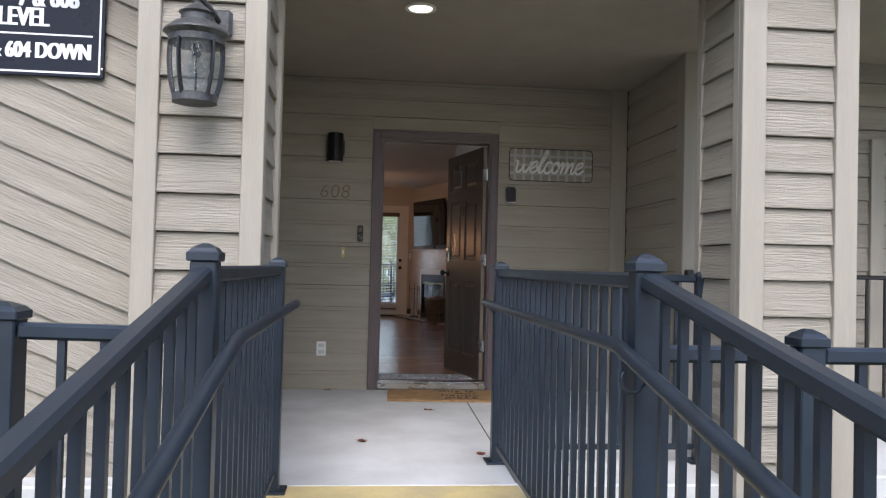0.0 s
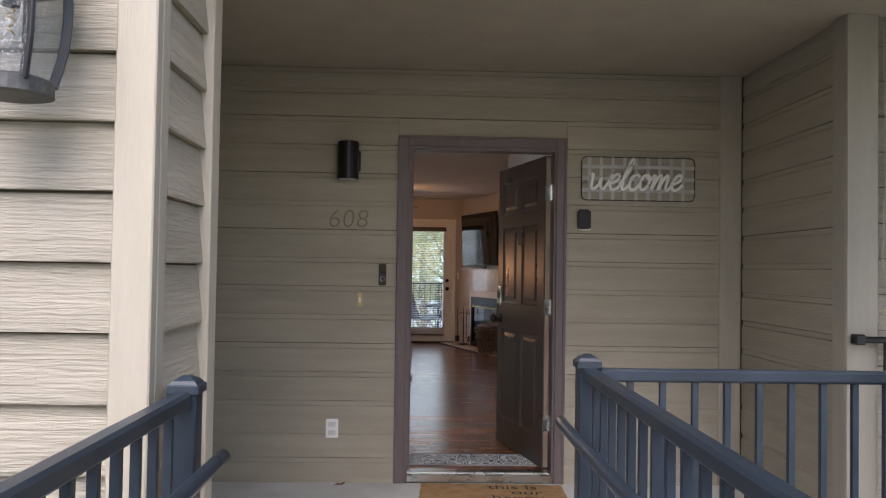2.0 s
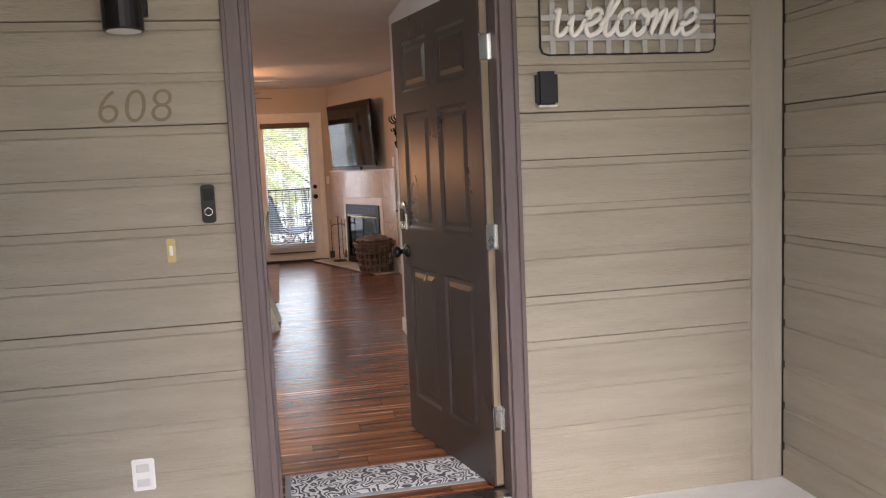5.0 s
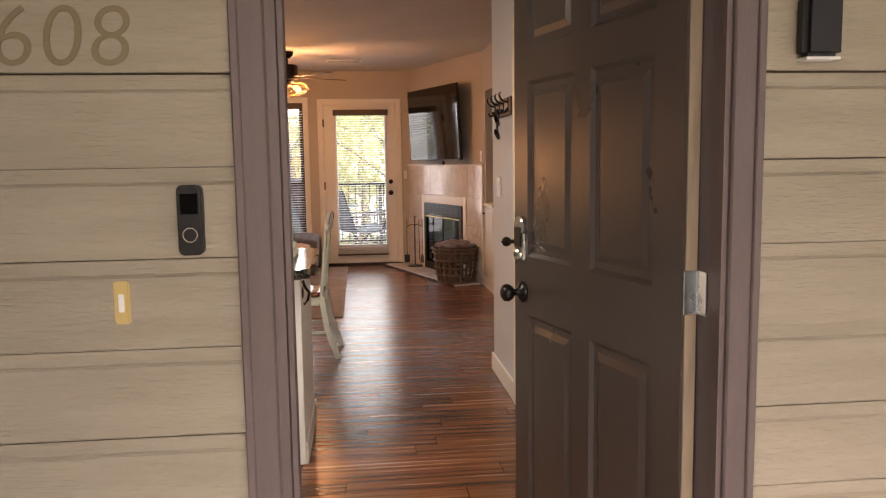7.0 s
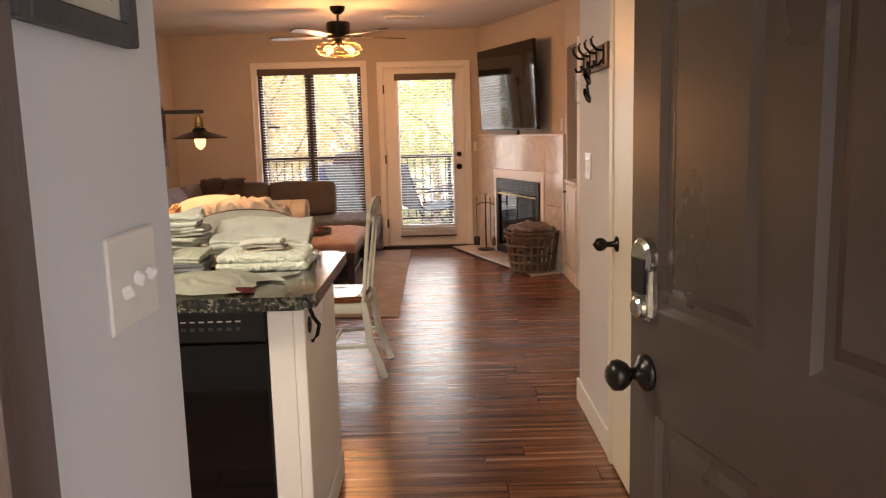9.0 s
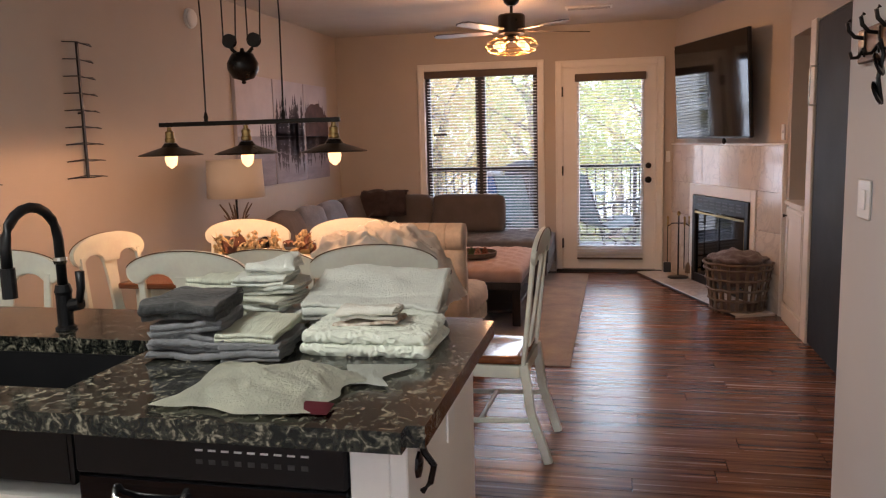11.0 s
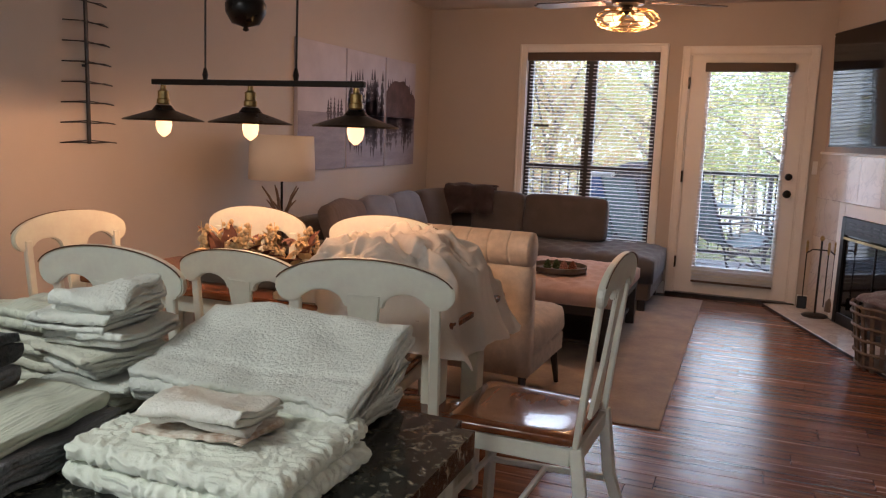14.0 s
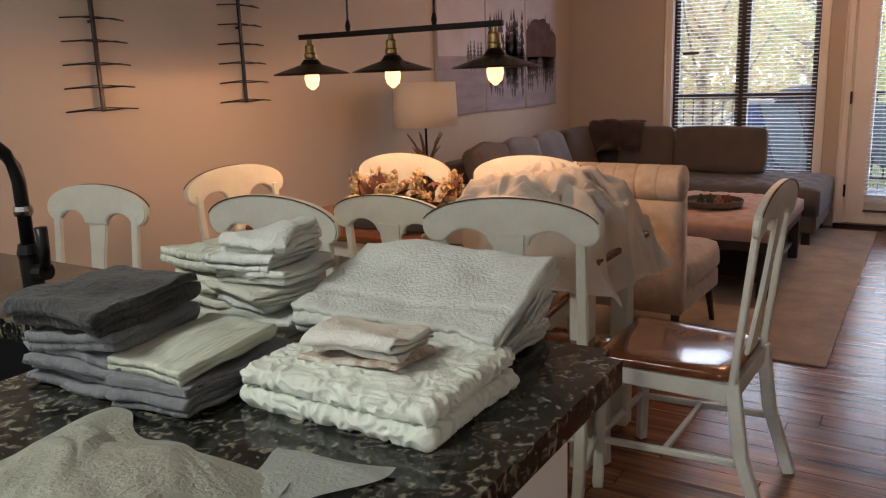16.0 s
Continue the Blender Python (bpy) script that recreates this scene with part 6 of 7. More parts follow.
    folded("wash_cloth", "small rust-stained white cloth on the bath mats", (-0.140, 9.07, z + 0.070), 0.140, 0.105, 3, 0.0085, STAINED, 5, 75, category="cloth", wob=0.015, fray=0.016, heave=0.012)
    # thrown down at the near edge
    def tent(x, y, zz):
        d = math.hypot((x + 0.24) / 0.17, (y - 8.70) / 0.12)
        return zz + 0.026 * max(0.0, 1 - d * d)
    crumpled("white_towel", "white hand towel thrown down at the counter's edge", -0.43, -0.08, 8.56, 8.83, z, 0.024, TERRY_CREAM, 81, n=64, freq=7, drop=tent)
    crumpled("white_towel", "white cloth corner lying flat by the bath mats", -0.11, 0.0, 8.74, 8.90, z, 0.012, TERRY, 87, n=24, freq=9)
    crumpled("red_cloth", "small dark red cloth under a white towel", -0.16, -0.08, 8.555, 8.62, z, 0.010, mat("dark_red_cloth", (0.16, 0.02, 0.03), 0.9), 84, "cloth", 10)


laundry()


# ---- dining ----
def outline(pts, thick, y=0.0):
    """A flat shape given in (x, z), cut from a board of some thickness."""
    own = bmesh.new()
    f = own.faces.new([own.verts.new((x, y, z)) for x, z in pts])
    ext = bmesh.ops.extrude_face_region(own, geom=[f])
    for v in ext["geom"]:
        if isinstance(v, bmesh.types.BMVert):
            v.co.y += thick
    bmesh.ops.recalc_face_normals(own, faces=own.faces)
    bmesh.ops.bevel(own, geom=[e for e in own.edges if e.is_manifold and e.calc_face_angle(0) > 1.2], offset=0.004, segments=2, affect="EDGES")
    return own


def crest_pts(grow=0.0):
    """Crest rail: an arched top, lobed ends and two arches cut below, either side of the splat."""
    right = [(0.054, -0.122)]
    right += [(0.116 - 0.058 * math.cos(a), -0.116 + 0.036 * math.sin(a)) for a in [k * math.pi / 12 for k in range(1, 11)]]
    right += [(0.207 + 0.043 * math.cos(a), -0.076 + 0.043 * math.sin(a)) for a in [-2.25 + k * 0.3 for k in range(8)]]
    right += [(0.25 * math.sin(a), -0.072 + 0.0825 * math.cos(a)) for a in [1.45 - k * 0.145 for k in range(10)]]
    left = [(-x, z) for x, z in right[::-1]]
    return right + [(0, 0.0105)] + left


def dining_chair():
    t = thing("dining_chair", "cream distressed dining chair with a varnished red-wood seat", "chair", group="chairs round the table")
    lean = pose(0, -0.205, 0.46, 6, 0, 0)
    own = soft_box(-0.225, 0.225, -0.205, 0.225, 0.435, 0.468, 0.014, 0, 3, 9, 0.0)
    for v in own.verts:
        if v.co.z > 0.46:
            v.co.z -= 0.012 * max(0, 1 - (v.co.x / 0.19) ** 2) * max(0, 1 - (v.co.y / 0.19) ** 2)
        v.co.x *= 1 - 0.10 * (0.225 - v.co.y) / 0.43
    part("seat", own, SEAT_WOOD, t, "varnished red-wood seat", smooth=True)
    crest = move(outline(crest_pts(), 0.022, -0.011), lean @ pose(0, 0, 0.540) @ Matrix.Diagonal((1.02, 1, 1.04, 1)))
    for v in crest.verts:
        v.co.y -= 0.006
    cr = part("crest_rail", crest, CHAIR_WHITE, t)
    arc = [Vector((0.255 * math.sin(a), 0, -0.0745 + 0.0860 * math.cos(a))) for a in [-1.35 + k * 0.15 for k in range(19)]]
    arc = [lean @ (p + Vector((0, -0.012, 0.540))) for p in arc]
    part("worn_edge", tube([(p.x, p.y - 0.006, p.z) for p in arc], 0.0022, 5), CHAIR_WORN, cr, "rubbed-through brown edge")
    splat = [(-0.05, 0.45), (-0.038, 0.32), (-0.034, 0.2), (-0.05, 0.1), (-0.06, 0.02), (0.06, 0.02), (0.05, 0.1), (0.034, 0.2), (0.038, 0.32), (0.05, 0.45)]
    own = move(outline(splat, 0.014, -0.007), lean)
    for v in own.verts:
        v.co.y -= 0.014 * (v.co.z - 0.46) / 0.42
    part("splat", own, CHAIR_WHITE, t)
    for s in (-1, 1):
        p0, p1, p2 = Vector((s * 0.195, -0.31, 0)), Vector((s * 0.198, -0.205, 0.44)), lean @ Vector((s * 0.200, 0.0, 0.455))
        b = bar(p0, Vector((s * 0.196, -0.235, 0.22)), 0.032, 0.038, bevel=0.004)
        bar(Vector((s * 0.196, -0.2365, 0.215)), p1, 0.033, 0.040, b, 0.004)
        bar(p1 - Vector((0, 0, 0.005)), p2, 0.030, 0.020, b, 0.004)
        part("back_post", b, CHAIR_WHITE, t)
        fl = bar((s * 0.205, 0.205, 0), (s * 0.198, 0.192, 0.435), 0.034, 0.034, bevel=0.005)
        part("leg", fl, CHAIR_WHITE, t)
        part("side_apron", bar((s * 0.196, -0.19, 0.405), (s * 0.197, 0.18, 0.405), 0.020, 0.055, bevel=0.003), CHAIR_WHITE, t)
        part("stretcher", bar((s * 0.197, -0.225, 0.19), (s * 0.202, 0.195, 0.17), 0.018, 0.022, bevel=0.004), CHAIR_WHITE, t)
    part("front_apron", bar((-0.185, 0.192, 0.405), (0.185, 0.192, 0.405), 0.020, 0.055, bevel=0.003), CHAIR_WHITE, t)
    part("back_apron", bar((-0.185, -0.205, 0.405), (0.185, -0.205, 0.405), 0.020, 0.055, bevel=0.003), CHAIR_WHITE, t)
    part("turned_stretcher", tube([(x, -0.01, 0.18 + 0.0 * x) for x in (-0.195, -0.12, 0.0, 0.12, 0.195)], 0.011, 8), CHAIR_WHITE, t)
    part("turned_spindle", lathe([(0.007, 0.19), (0.012, 0.25), (0.014, 0.285), (0.010, 0.33), (0.007, 0.39)], 10, None, (0.0, 0.192, 0)), CHAIR_WHITE, t)
    part("front_stretcher", bar((-0.19, 0.198, 0.185), (0.19, 0.198, 0.185), 0.016, 0.02, bevel=0.003), CHAIR_WHITE, t)
    return t


chair = dining_chair()
chair.matrix_basis = pose(-0.525, 10.40, 0, 0, 0, 12)
for x, y, rz in ((-1.18, 10.20, 2), (-1.66, 10.50, -93), (-1.50, 10.84, 177), (-0.87, 10.88, 183),
                 (-1.95, 9.64, -176), (-2.10, 9.20, 176), (-0.12, 10.68, 88)):
    copy_thing(chair, pose(x, y, 0, 0, 0, rz))
# a lower chair of the set, pushed in further
copy_thing(chair, pose(-1.00, 10.60, 0, 0, 0, -4) @ Matrix.Diagonal((1, 1, 0.95, 1)))


def dining_table():
    t = thing("dining_table", "dining table with a varnished red-wood top and cream legs", "table")
    part("tabletop", box(-1.88, -0.34, 10.50, 11.07, 0.735, 0.762, 0.006), TABLE_WOOD, t)
    b = box(-1.80, -0.42, 10.58, 10.602, 0.655, 0.734)
    box(-1.80, -0.42, 10.968, 10.99, 0.655, 0.734, 0, b)
    box(-1.80, -1.778, 10.602, 10.968, 0.655, 0.734, 0, b)
    box(-0.442, -0.42, 10.602, 10.968, 0.655, 0.734, 0, b)
    part("apron", b, CHAIR_WHITE, t)
    for x in (-1.79, -0.43):
        for y in (10.59, 10.98):
            part("leg", box(x - 0.034, x + 0.034, y - 0.034, y + 0.034, 0, 0.734, 0.004), CHAIR_WHITE, t)


dining_table()


def sheets():
    """Heap of white bed linen on the table's end, its hem hanging over the edge."""
    def fall(x, y, z):
        d = math.hypot((x + 0.68) / 0.40, (y - 10.80) / 0.34)
        z = z + 0.15 * max(0, 1 - d * d) ** 0.7
        over = max(0.0, x + 0.37, 10.53 - y)
        return z - 0.24 * (1 - math.exp(-over * 13))
    crumpled("bed_linen", "heap of crumpled white bed sheets on the table end", -1.0, -0.29, 10.47, 11.12, 0.765, 0.105, SHEET, 101, "linen", 110, fall, 7.0)


sheets()


def centrepiece():
    t = thing("flower_box", "long weathered wooden box of dried autumn flowers on the table", "flower box", (-1.22, 10.72, 0.762), 3)
    b = box(-0.26, 0.26, -0.07, -0.058, 0, 0.095, 0.002)
    box(-0.26, 0.26, 0.058, 0.07, 0, 0.095, 0.002, b)
    box(-0.26, -0.248, -0.058, 0.058, 0, 0.095, 0.002, b)
    box(0.248, 0.26, -0.058, 0.058, 0, 0.095, 0.002, b)
    box(-0.248, 0.248, -0.058, 0.058, 0.0, 0.06, 0, b)
    part("box", b, BOX_WOOD, t)
    rnd = random.Random(4)
    def leaf_mesh(L, W, m):
        own = bmesh.new()
        left, right, mid = [], [], []
        for k in range(7):
            u = k / 6
            w = W * math.sin(math.pi * min(1, u * 0.95 + 0.05)) ** 0.8
            z = 0.02 * math.sin(u * 3)
            left.append(own.verts.new((-w, L * u, z + w * 0.35)))
            mid.append(own.verts.new((0, L * u, z)))
            right.append(own.verts.new((w, L * u, z + w * 0.35)))
        for a, c in ((left, mid), (mid, right)):
            for k in range(6):
                own.faces.new((a[k], c[k], c[k + 1], a[k + 1]))
        return move(own, m)
    for k in range(26):
        x = -0.25 + 0.5 * (k + 0.5) / 26
        m = pose(x, rnd.uniform(-0.05, 0.05), 0.07, rnd.uniform(15, 80), 0, rnd.uniform(-170, 170))
        part("leaf", leaf_mesh(rnd.uniform(0.09, 0.16), rnd.uniform(0.022, 0.036), m), LEAF_RUST if k % 3 else LEAF_STRAW, t)
    for k in range(30):
        x, y = rnd.uniform(-0.24, 0.24), rnd.uniform(-0.055, 0.055)
        h = rnd.uniform(0.13, 0.24)
        s = part("sprig", tube([(x, y, 0.05), (x + rnd.uniform(-0.02, 0.02), y + rnd.uniform(-0.02, 0.02), h)], 0.0016, 4), LEAF_STRAW, t)
        own = bmesh.new()
        for j in range(9):
            f = 0.45 + 0.55 * j / 9
            c = Vector((x, y, 0.05 + (h - 0.05) * f)) + Vector((rnd.uniform(-1, 1), rnd.uniform(-1, 1), rnd.uniform(-0.5, 0.5))) * 0.014
            r = rnd.uniform(0.006, 0.013)
            lathe([(r * 0.3, -r), (r, -r * 0.2), (r * 0.8, r * 0.5), (r * 0.2, r)], 6, own, c)
        part("seed_head", own, LEAF_STRAW, s)
    for k in range(7):
        x, y, h = -0.22 + 0.07 * k + rnd.uniform(-0.01, 0.01), rnd.uniform(-0.04, 0.04), rnd.uniform(0.12, 0.17)
        own = bmesh.new()
        for ring in range(3):
            for j in range(7):
                a = 2 * math.pi * j / 7 + ring * 0.4
                m = pose(x, y, h, 0, 0, math.degrees(a)) @ pose(0, 0.004, 0, 65 - 22 * ring, 0, 0)
                join(own, leaf_mesh(0.034, 0.011, m))
        part("bloom", own, PETAL if k % 2 else LEAF_STRAW, t)


centrepiece()


def pendant():
    t = thing("pulley_pendant", "black pulley pendant bar with three lit bulbs over the table", "pendant lamp")
    part("crossbar", box(BAR_X0, BAR_X1, BAR_Y - 0.011, BAR_Y + 0.011, BAR_Z - 0.011, BAR_Z + 0.011, 0.003), BRONZE, t)
    xm = (BAR_X0 + BAR_X1) / 2
    for x in (BAR_X0 + 0.27 * (BAR_X1 - BAR_X0), BAR_X0 + 0.70 * (BAR_X1 - BAR_X0)):
        part("cord", tube([(x, BAR_Y, BAR_Z), (x + 0.006, BAR_Y, 2.0), (x - 0.01, BAR_Y, CZ - 0.03)], 0.004, 6), BLACK, t)
        part("cord_ferrule", lathe([(0.008, BAR_Z + 0.01), (0.012, BAR_Z + 0.03), (0.006, BAR_Z + 0.055)], 10, None, (x, BAR_Y, 0)), BRONZE, t)
    # counterweight ball with two pulley wheels
    wx, wz = xm + 0.055, 1.775
    part("counterweight", lathe([(0.004, wz - 0.085), (0.012, wz - 0.08), (0.008, wz - 0.07), (0.05, wz - 0.058), (0.072, wz - 0.02), (0.074, wz + 0.01), (0.05, wz + 0.055), (0.012, wz + 0.065), (0.008, wz + 0.08)], 24, None, (wx, BAR_Y - 0.12, 0)), BRONZE, t, smooth=True)
    for s in (-1, 1):
        c = (wx + s * 0.062, BAR_Y - 0.12, wz + 0.115)
        pl = part("pulley", move(lathe([(0.008, -0.010), (0.033, -0.010), (0.028, 0.0), (0.033, 0.010), (0.008, 0.010)], 20), Matrix.Translation(c) @ pose(0, 0, 0, 90, 0, 0)), BRONZE, t)
        part("yoke", tube([(wx + s * 0.02, BAR_Y - 0.12, wz + 0.05), (wx + s * 0.05, BAR_Y - 0.12, wz + 0.075), c], 0.009, 6), BRONZE, pl)
        for d in (-0.031, 0.031):
            part("cord", tube([(c[0] + d, c[1], c[2]), (c[0] + d * 1.5, c[1] + 0.03, CZ - 0.03)], 0.0035, 6), BLACK, t)
    part("canopy", box(xm - 0.25, xm + 0.25, BAR_Y - 0.12, BAR_Y + 0.04, CZ - 0.03, CZ - 0.001, 0.006), BRONZE, t)
    for x in PENDANTS:
        own = lathe([(0.010, BAR_Z - 0.012), (0.012, BAR_Z - 0.03), (0.022, BAR_Z - 0.036), (0.022, BAR_Z - 0.065), (0.026, BAR_Z - 0.07), (0.026, BAR_Z - 0.085), (0.020, BAR_Z - 0.09)], 16, None, (x, BAR_Y, 0))
        s = part("socket", own, BRASS, t, "aged brass socket")
        own = bmesh.new()
        lathe([(0.03, BAR_Z - 0.092), (0.045, BAR_Z - 0.112), (0.153, BAR_Z - 0.148), (0.160, BAR_Z - 0.152), (0.157, BAR_Z - 0.155), (0.05, BAR_Z - 0.120), (0.028, BAR_Z - 0.098)], 32, own, (x, BAR_Y, 0))
        part("shade", own, BRONZE, s, "shallow black metal cone shade")
        b = part("bulb", lathe([(0.013, BAR_Z - 0.098), (0.016, BAR_Z - 0.118), (0.029, BAR_Z - 0.148), (0.032, BAR_Z - 0.172), (0.025, BAR_Z - 0.200), (0.010, BAR_Z - 0.214), (0.003, BAR_Z - 0.218)], 18, None, (x, BAR_Y, 0)), LIT_BULB, s, "lit amber bulb", smooth=True)
        b.visible_shadow = False
    return t


pendant()


def tree_art(y, rnd):
    """Wire pine: an upright and pairs of loops that narrow upwards."""
    t = thing("metal_wall_tree", "black wire pine tree hung on the wall", "wall art", group="wire pines")
    x = XL + 0.03
    part("trunk", box(x - 0.008, x + 0.004, y - 0.009, y + 0.009, 1.24, 2.0, 0.002), BLACK_RAIL, t)
    for k in range(9):
        z = 1.245 + k * 0.0925
        w = 0.172 - 0.006 * k
        pts = [(x, y - w, z), (x + 0.03, y - w * 0.5, z + 0.004), (x + 0.035, y, z), (x + 0.03, y + w * 0.5, z + 0.004), (x, y + w, z - 0.002), (x - 0.005, y, z + 0.012), (x, y - w, z)]
        part("branch", tube(pts, 0.003, 5), BLACK_RAIL, t)
    part("wall_stud", box(XL + 0.001, x - 0.008, y - 0.006, y + 0.006, 1.60, 1.612), BLACK_RAIL, t)


for y in (10.33, 11.15):
    tree_art(y, None)


def canvases():
    rnd = random.Random(9)
    spans = ((12.99, 13.675), (13.695, 14.365), (14.385, 15.0))
    for n, (a, b) in enumerate(spans):
        t = thing("canvas_print", "misty lake and pine forest on a stretched canvas", "picture", group="three-part lake print")
        x = XL + 0.032
        part("canvas", box(XL + 0.001, x, a, b, 1.05, 1.965, 0.003), CANVAS_SKY, t)
        part("water", box(x, x + 0.0008, a + 0.002, b - 0.002, 1.052, 1.47), CANVAS_WATER, t)
        own, own2 = bmesh.new(), bmesh.new()
        y = a + (0.42 if n == 0 else 0.02)
        tall = (0.10, 0.36, 0.34)[n]
        while y < b - 0.04:
            h = rnd.uniform(0.35, 1.0) * tall + 0.03
            w = rnd.uniform(0.018, 0.035) + h * 0.06
            for bm_, s, z0, xx in ((own, 1, 1.47, x + 0.001), (own2, -0.9, 1.468, x + 0.0014)):
                yy = min(max(y, a + w), b - w)
                for j in range(4):
                    f0, f1 = j / 4, (j + 1.5) / 4.5
                    ww = w * (1 - f0 * 0.8)
                    bm_.faces.new([bm_.verts.new(p) for p in ((xx, yy - ww, z0 + s * h * f0), (xx, yy + ww, z0 + s * h * f0), (xx, yy, z0 + s * h * min(1, f1)))])
            y += rnd.uniform(0.012, 0.042) if n else rnd.uniform(0.03, 0.08)
        part("tree_print", own, CANVAS_TREE, t)
        part("printed_reflection", own2, CANVAS_TREE, t)
        if n == 2:
            own = bmesh.new()
            top = [(a + (b - a) * k / 12, 1.49 + 0.30 * math.sin(math.pi * (0.25 + 0.6 * k / 12)) + rnd.uniform(-0.02, 0.02)) for k in range(13)]
            own.faces.new([own.verts.new((x + 0.0018, yy, zz)) for yy, zz in [(a + 0.003, 1.47)] + [(min(max(q, a + 0.003), b - 0.003), zz) for q, zz in top] + [(b - 0.003, 1.47)]])
            part("printed_hill", own, CANVAS_RED, t)


canvases()


# ---- living room ----
def slipper_chair():
    t = thing("slipper_chair", "oatmeal linen slipper chair with a rolled channelled back", "chair", (-0.70, 12.05, 0), -2)
    # back: upright panel curling over backwards into a roll
    path = [(-0.245, 0.22), (-0.262, 0.40), (-0.275, 0.55), (-0.285, 0.68), (-0.29, 0.78)]
    part("backrest", ribbon(path, 0.05, -0.295, 0.295, 10, 0.003, 5), LINEN, t, smooth=True)
    for k in range(6):
        x0, x1 = -0.30 + 0.1 * k, -0.30 + 0.1 * (k + 1)
        own = bmesh.new()
        seg = 20
        for xa, r in ((x0, 0.0785), (x0 + 0.012, 0.081), (x1 - 0.012, 0.081), (x1, 0.0785)):
            for j in range(seg):
                a = 2 * math.pi * j / seg
                own.verts.new((xa, -0.315 + r * math.cos(a), 0.835 + r * math.sin(a)))
        own.verts.ensure_lookup_table()
        v = own.verts
        for i in range(3):
            for j in range(seg):
                own.faces.new((v[i * seg + j], v[i * seg + (j + 1) % seg], v[(i + 1) * seg + (j + 1) % seg], v[(i + 1) * seg + j]))
        own.faces.new([v[j] for j in range(seg)][::-1])
        own.faces.new([v[3 * seg + j] for j in range(seg)])
        bmesh.ops.recalc_face_normals(own, faces=own.faces)
        part("roll_channel", own, LINEN, t, smooth=True)
    part("seat", soft_box(-0.30, 0.30, -0.24, 0.38, 0.30, 0.46, 0.05, 0.02, 8), LINEN, t, smooth=True)
    part("seat_base", box(-0.29, 0.29, -0.25, 0.37, 0.20, 0.305, 0.01), LINEN, t)
    for x in (-0.25, 0.25):
        part("leg", tube([(x, -0.22, 0.21), (x * 1.02, -0.27, 0.0)], 0.022, 8, None, 0.014), DARK_WOOD, t)
        part("leg", tube([(x, 0.32, 0.21), (x * 1.08, 0.36, 0.0)], 0.022, 8, None, 0.013), DARK_WOOD, t)


slipper_chair()


def tufted(x0, x1, y0, y1, z0, z1, nx, ny, depth=0.022, seed=0):
    """A button-tufted cushion: pinched in a diamond grid."""
    own = bmesh.new()
    rx, ry = nx * 6, ny * 6
    def top(i, k):
        u, v = i / rx * nx, k / ry * ny
        a, b = abs(math.sin(math.pi * (u + v) / 1)), abs(math.sin(math.pi * (u - v) / 1))
        edge = min(1, 8 * min(i, rx - i) / rx + 0.0, 8 * min(k, ry - k) / ry + 0.0)
        return z1 - depth * (1 - (a * b) ** 0.5) * min(1, edge + 0.2) - 0.045 * (1 - min(1, edge)) ** 2
    g = [[own.verts.new((x0 + (x1 - x0) * i / rx, y0 + (y1 - y0) * k / ry, top(i, k))) for k in range(ry + 1)] for i in range(rx + 1)]
    for i in range(rx):
        for k in range(ry):
            own.faces.new((g[i][k], g[i + 1][k], g[i + 1][k + 1], g[i][k + 1]))
    rim = [g[i][0] for i in range(rx + 1)] + [g[rx][k] for k in range(1, ry + 1)] + [g[i][ry] for i in range(rx - 1, -1, -1)] + [g[0][k] for k in range(ry - 1, 0, -1)]
    low = [own.verts.new((v.co.x, v.co.y, z0)) for v in rim]
    for k in range(len(rim)):
        j = (k + 1) % len(rim)
        own.faces.new((rim[k], rim[j], low[j], low[k]))
    own.faces.new(low)
    bmesh.ops.recalc_face_normals(own, faces=own.faces)
    return own


def ottoman():
    t = thing("ottoman", "tufted dusty-pink linen ottoman bench on dark legs", "ottoman")
    x0, x1, y0, y1 = -1.28, -0.215, 12.88, 14.10
    part("cushion", tufted(x0, x1, y0, y1, 0.345, 0.465, 6, 7), OTTOMAN, t, "button-tufted pink linen top", smooth=True)
    part("frame", box(x0 + 0.01, x1 - 0.01, y0 + 0.01, y1 - 0.01, 0.285, 0.344, 0.005), DARK_WOOD, t)
    part("shelf", box(x0 + 0.05, x1 - 0.05, y0 + 0.05, y1 - 0.05, 0.10, 0.125, 0.004), DARK_WOOD, t)
    for x in (x0 + 0.045, x1 - 0.045):
        for y in (y0 + 0.045, y1 - 0.045):
            part("leg", box(x - 0.03, x + 0.03, y - 0.03, y + 0.03, 0, 0.284, 0.004), DARK_WOOD, t)
    tr = thing("tray", "round wooden tray on the ottoman", "tray", (-0.66, 13.36, 0.465))
    part("dish", lathe([(0.16, 0.0), (0.185, 0.008), (0.19, 0.04), (0.182, 0.042), (0.176, 0.014), (0.01, 0.010)], 28), BOX_WOOD, tr)
    for k, m in ((0, GREEN), (1, GREEN), (2, PETAL), (3, LEAF_RUST)):
        pl = thing("succulent" if k < 2 else "pine_cone", ("small green artificial succulent on the tray" if k < 2 else "small dried brown ornament on the tray"), "plant" if k < 2 else "ornament", (-0.73 + 0.055 * k, 13.34 + 0.02 * (k % 2), 0.477))
        own = bmesh.new()
        rnd = random.Random(k)
        for ring in range(4):
            for j in range(8):
                d = move(lathe([(0.002, 0), (0.009, 0.012), (0.008, 0.022), (0.001, 0.034)], 5), pose(0, 0, 0.006 + ring * 0.008, 72 - ring * 20, 0, j * 45 + ring * 22))
                join(own, d)
        part("rosette", own, m, pl)


ottoman()


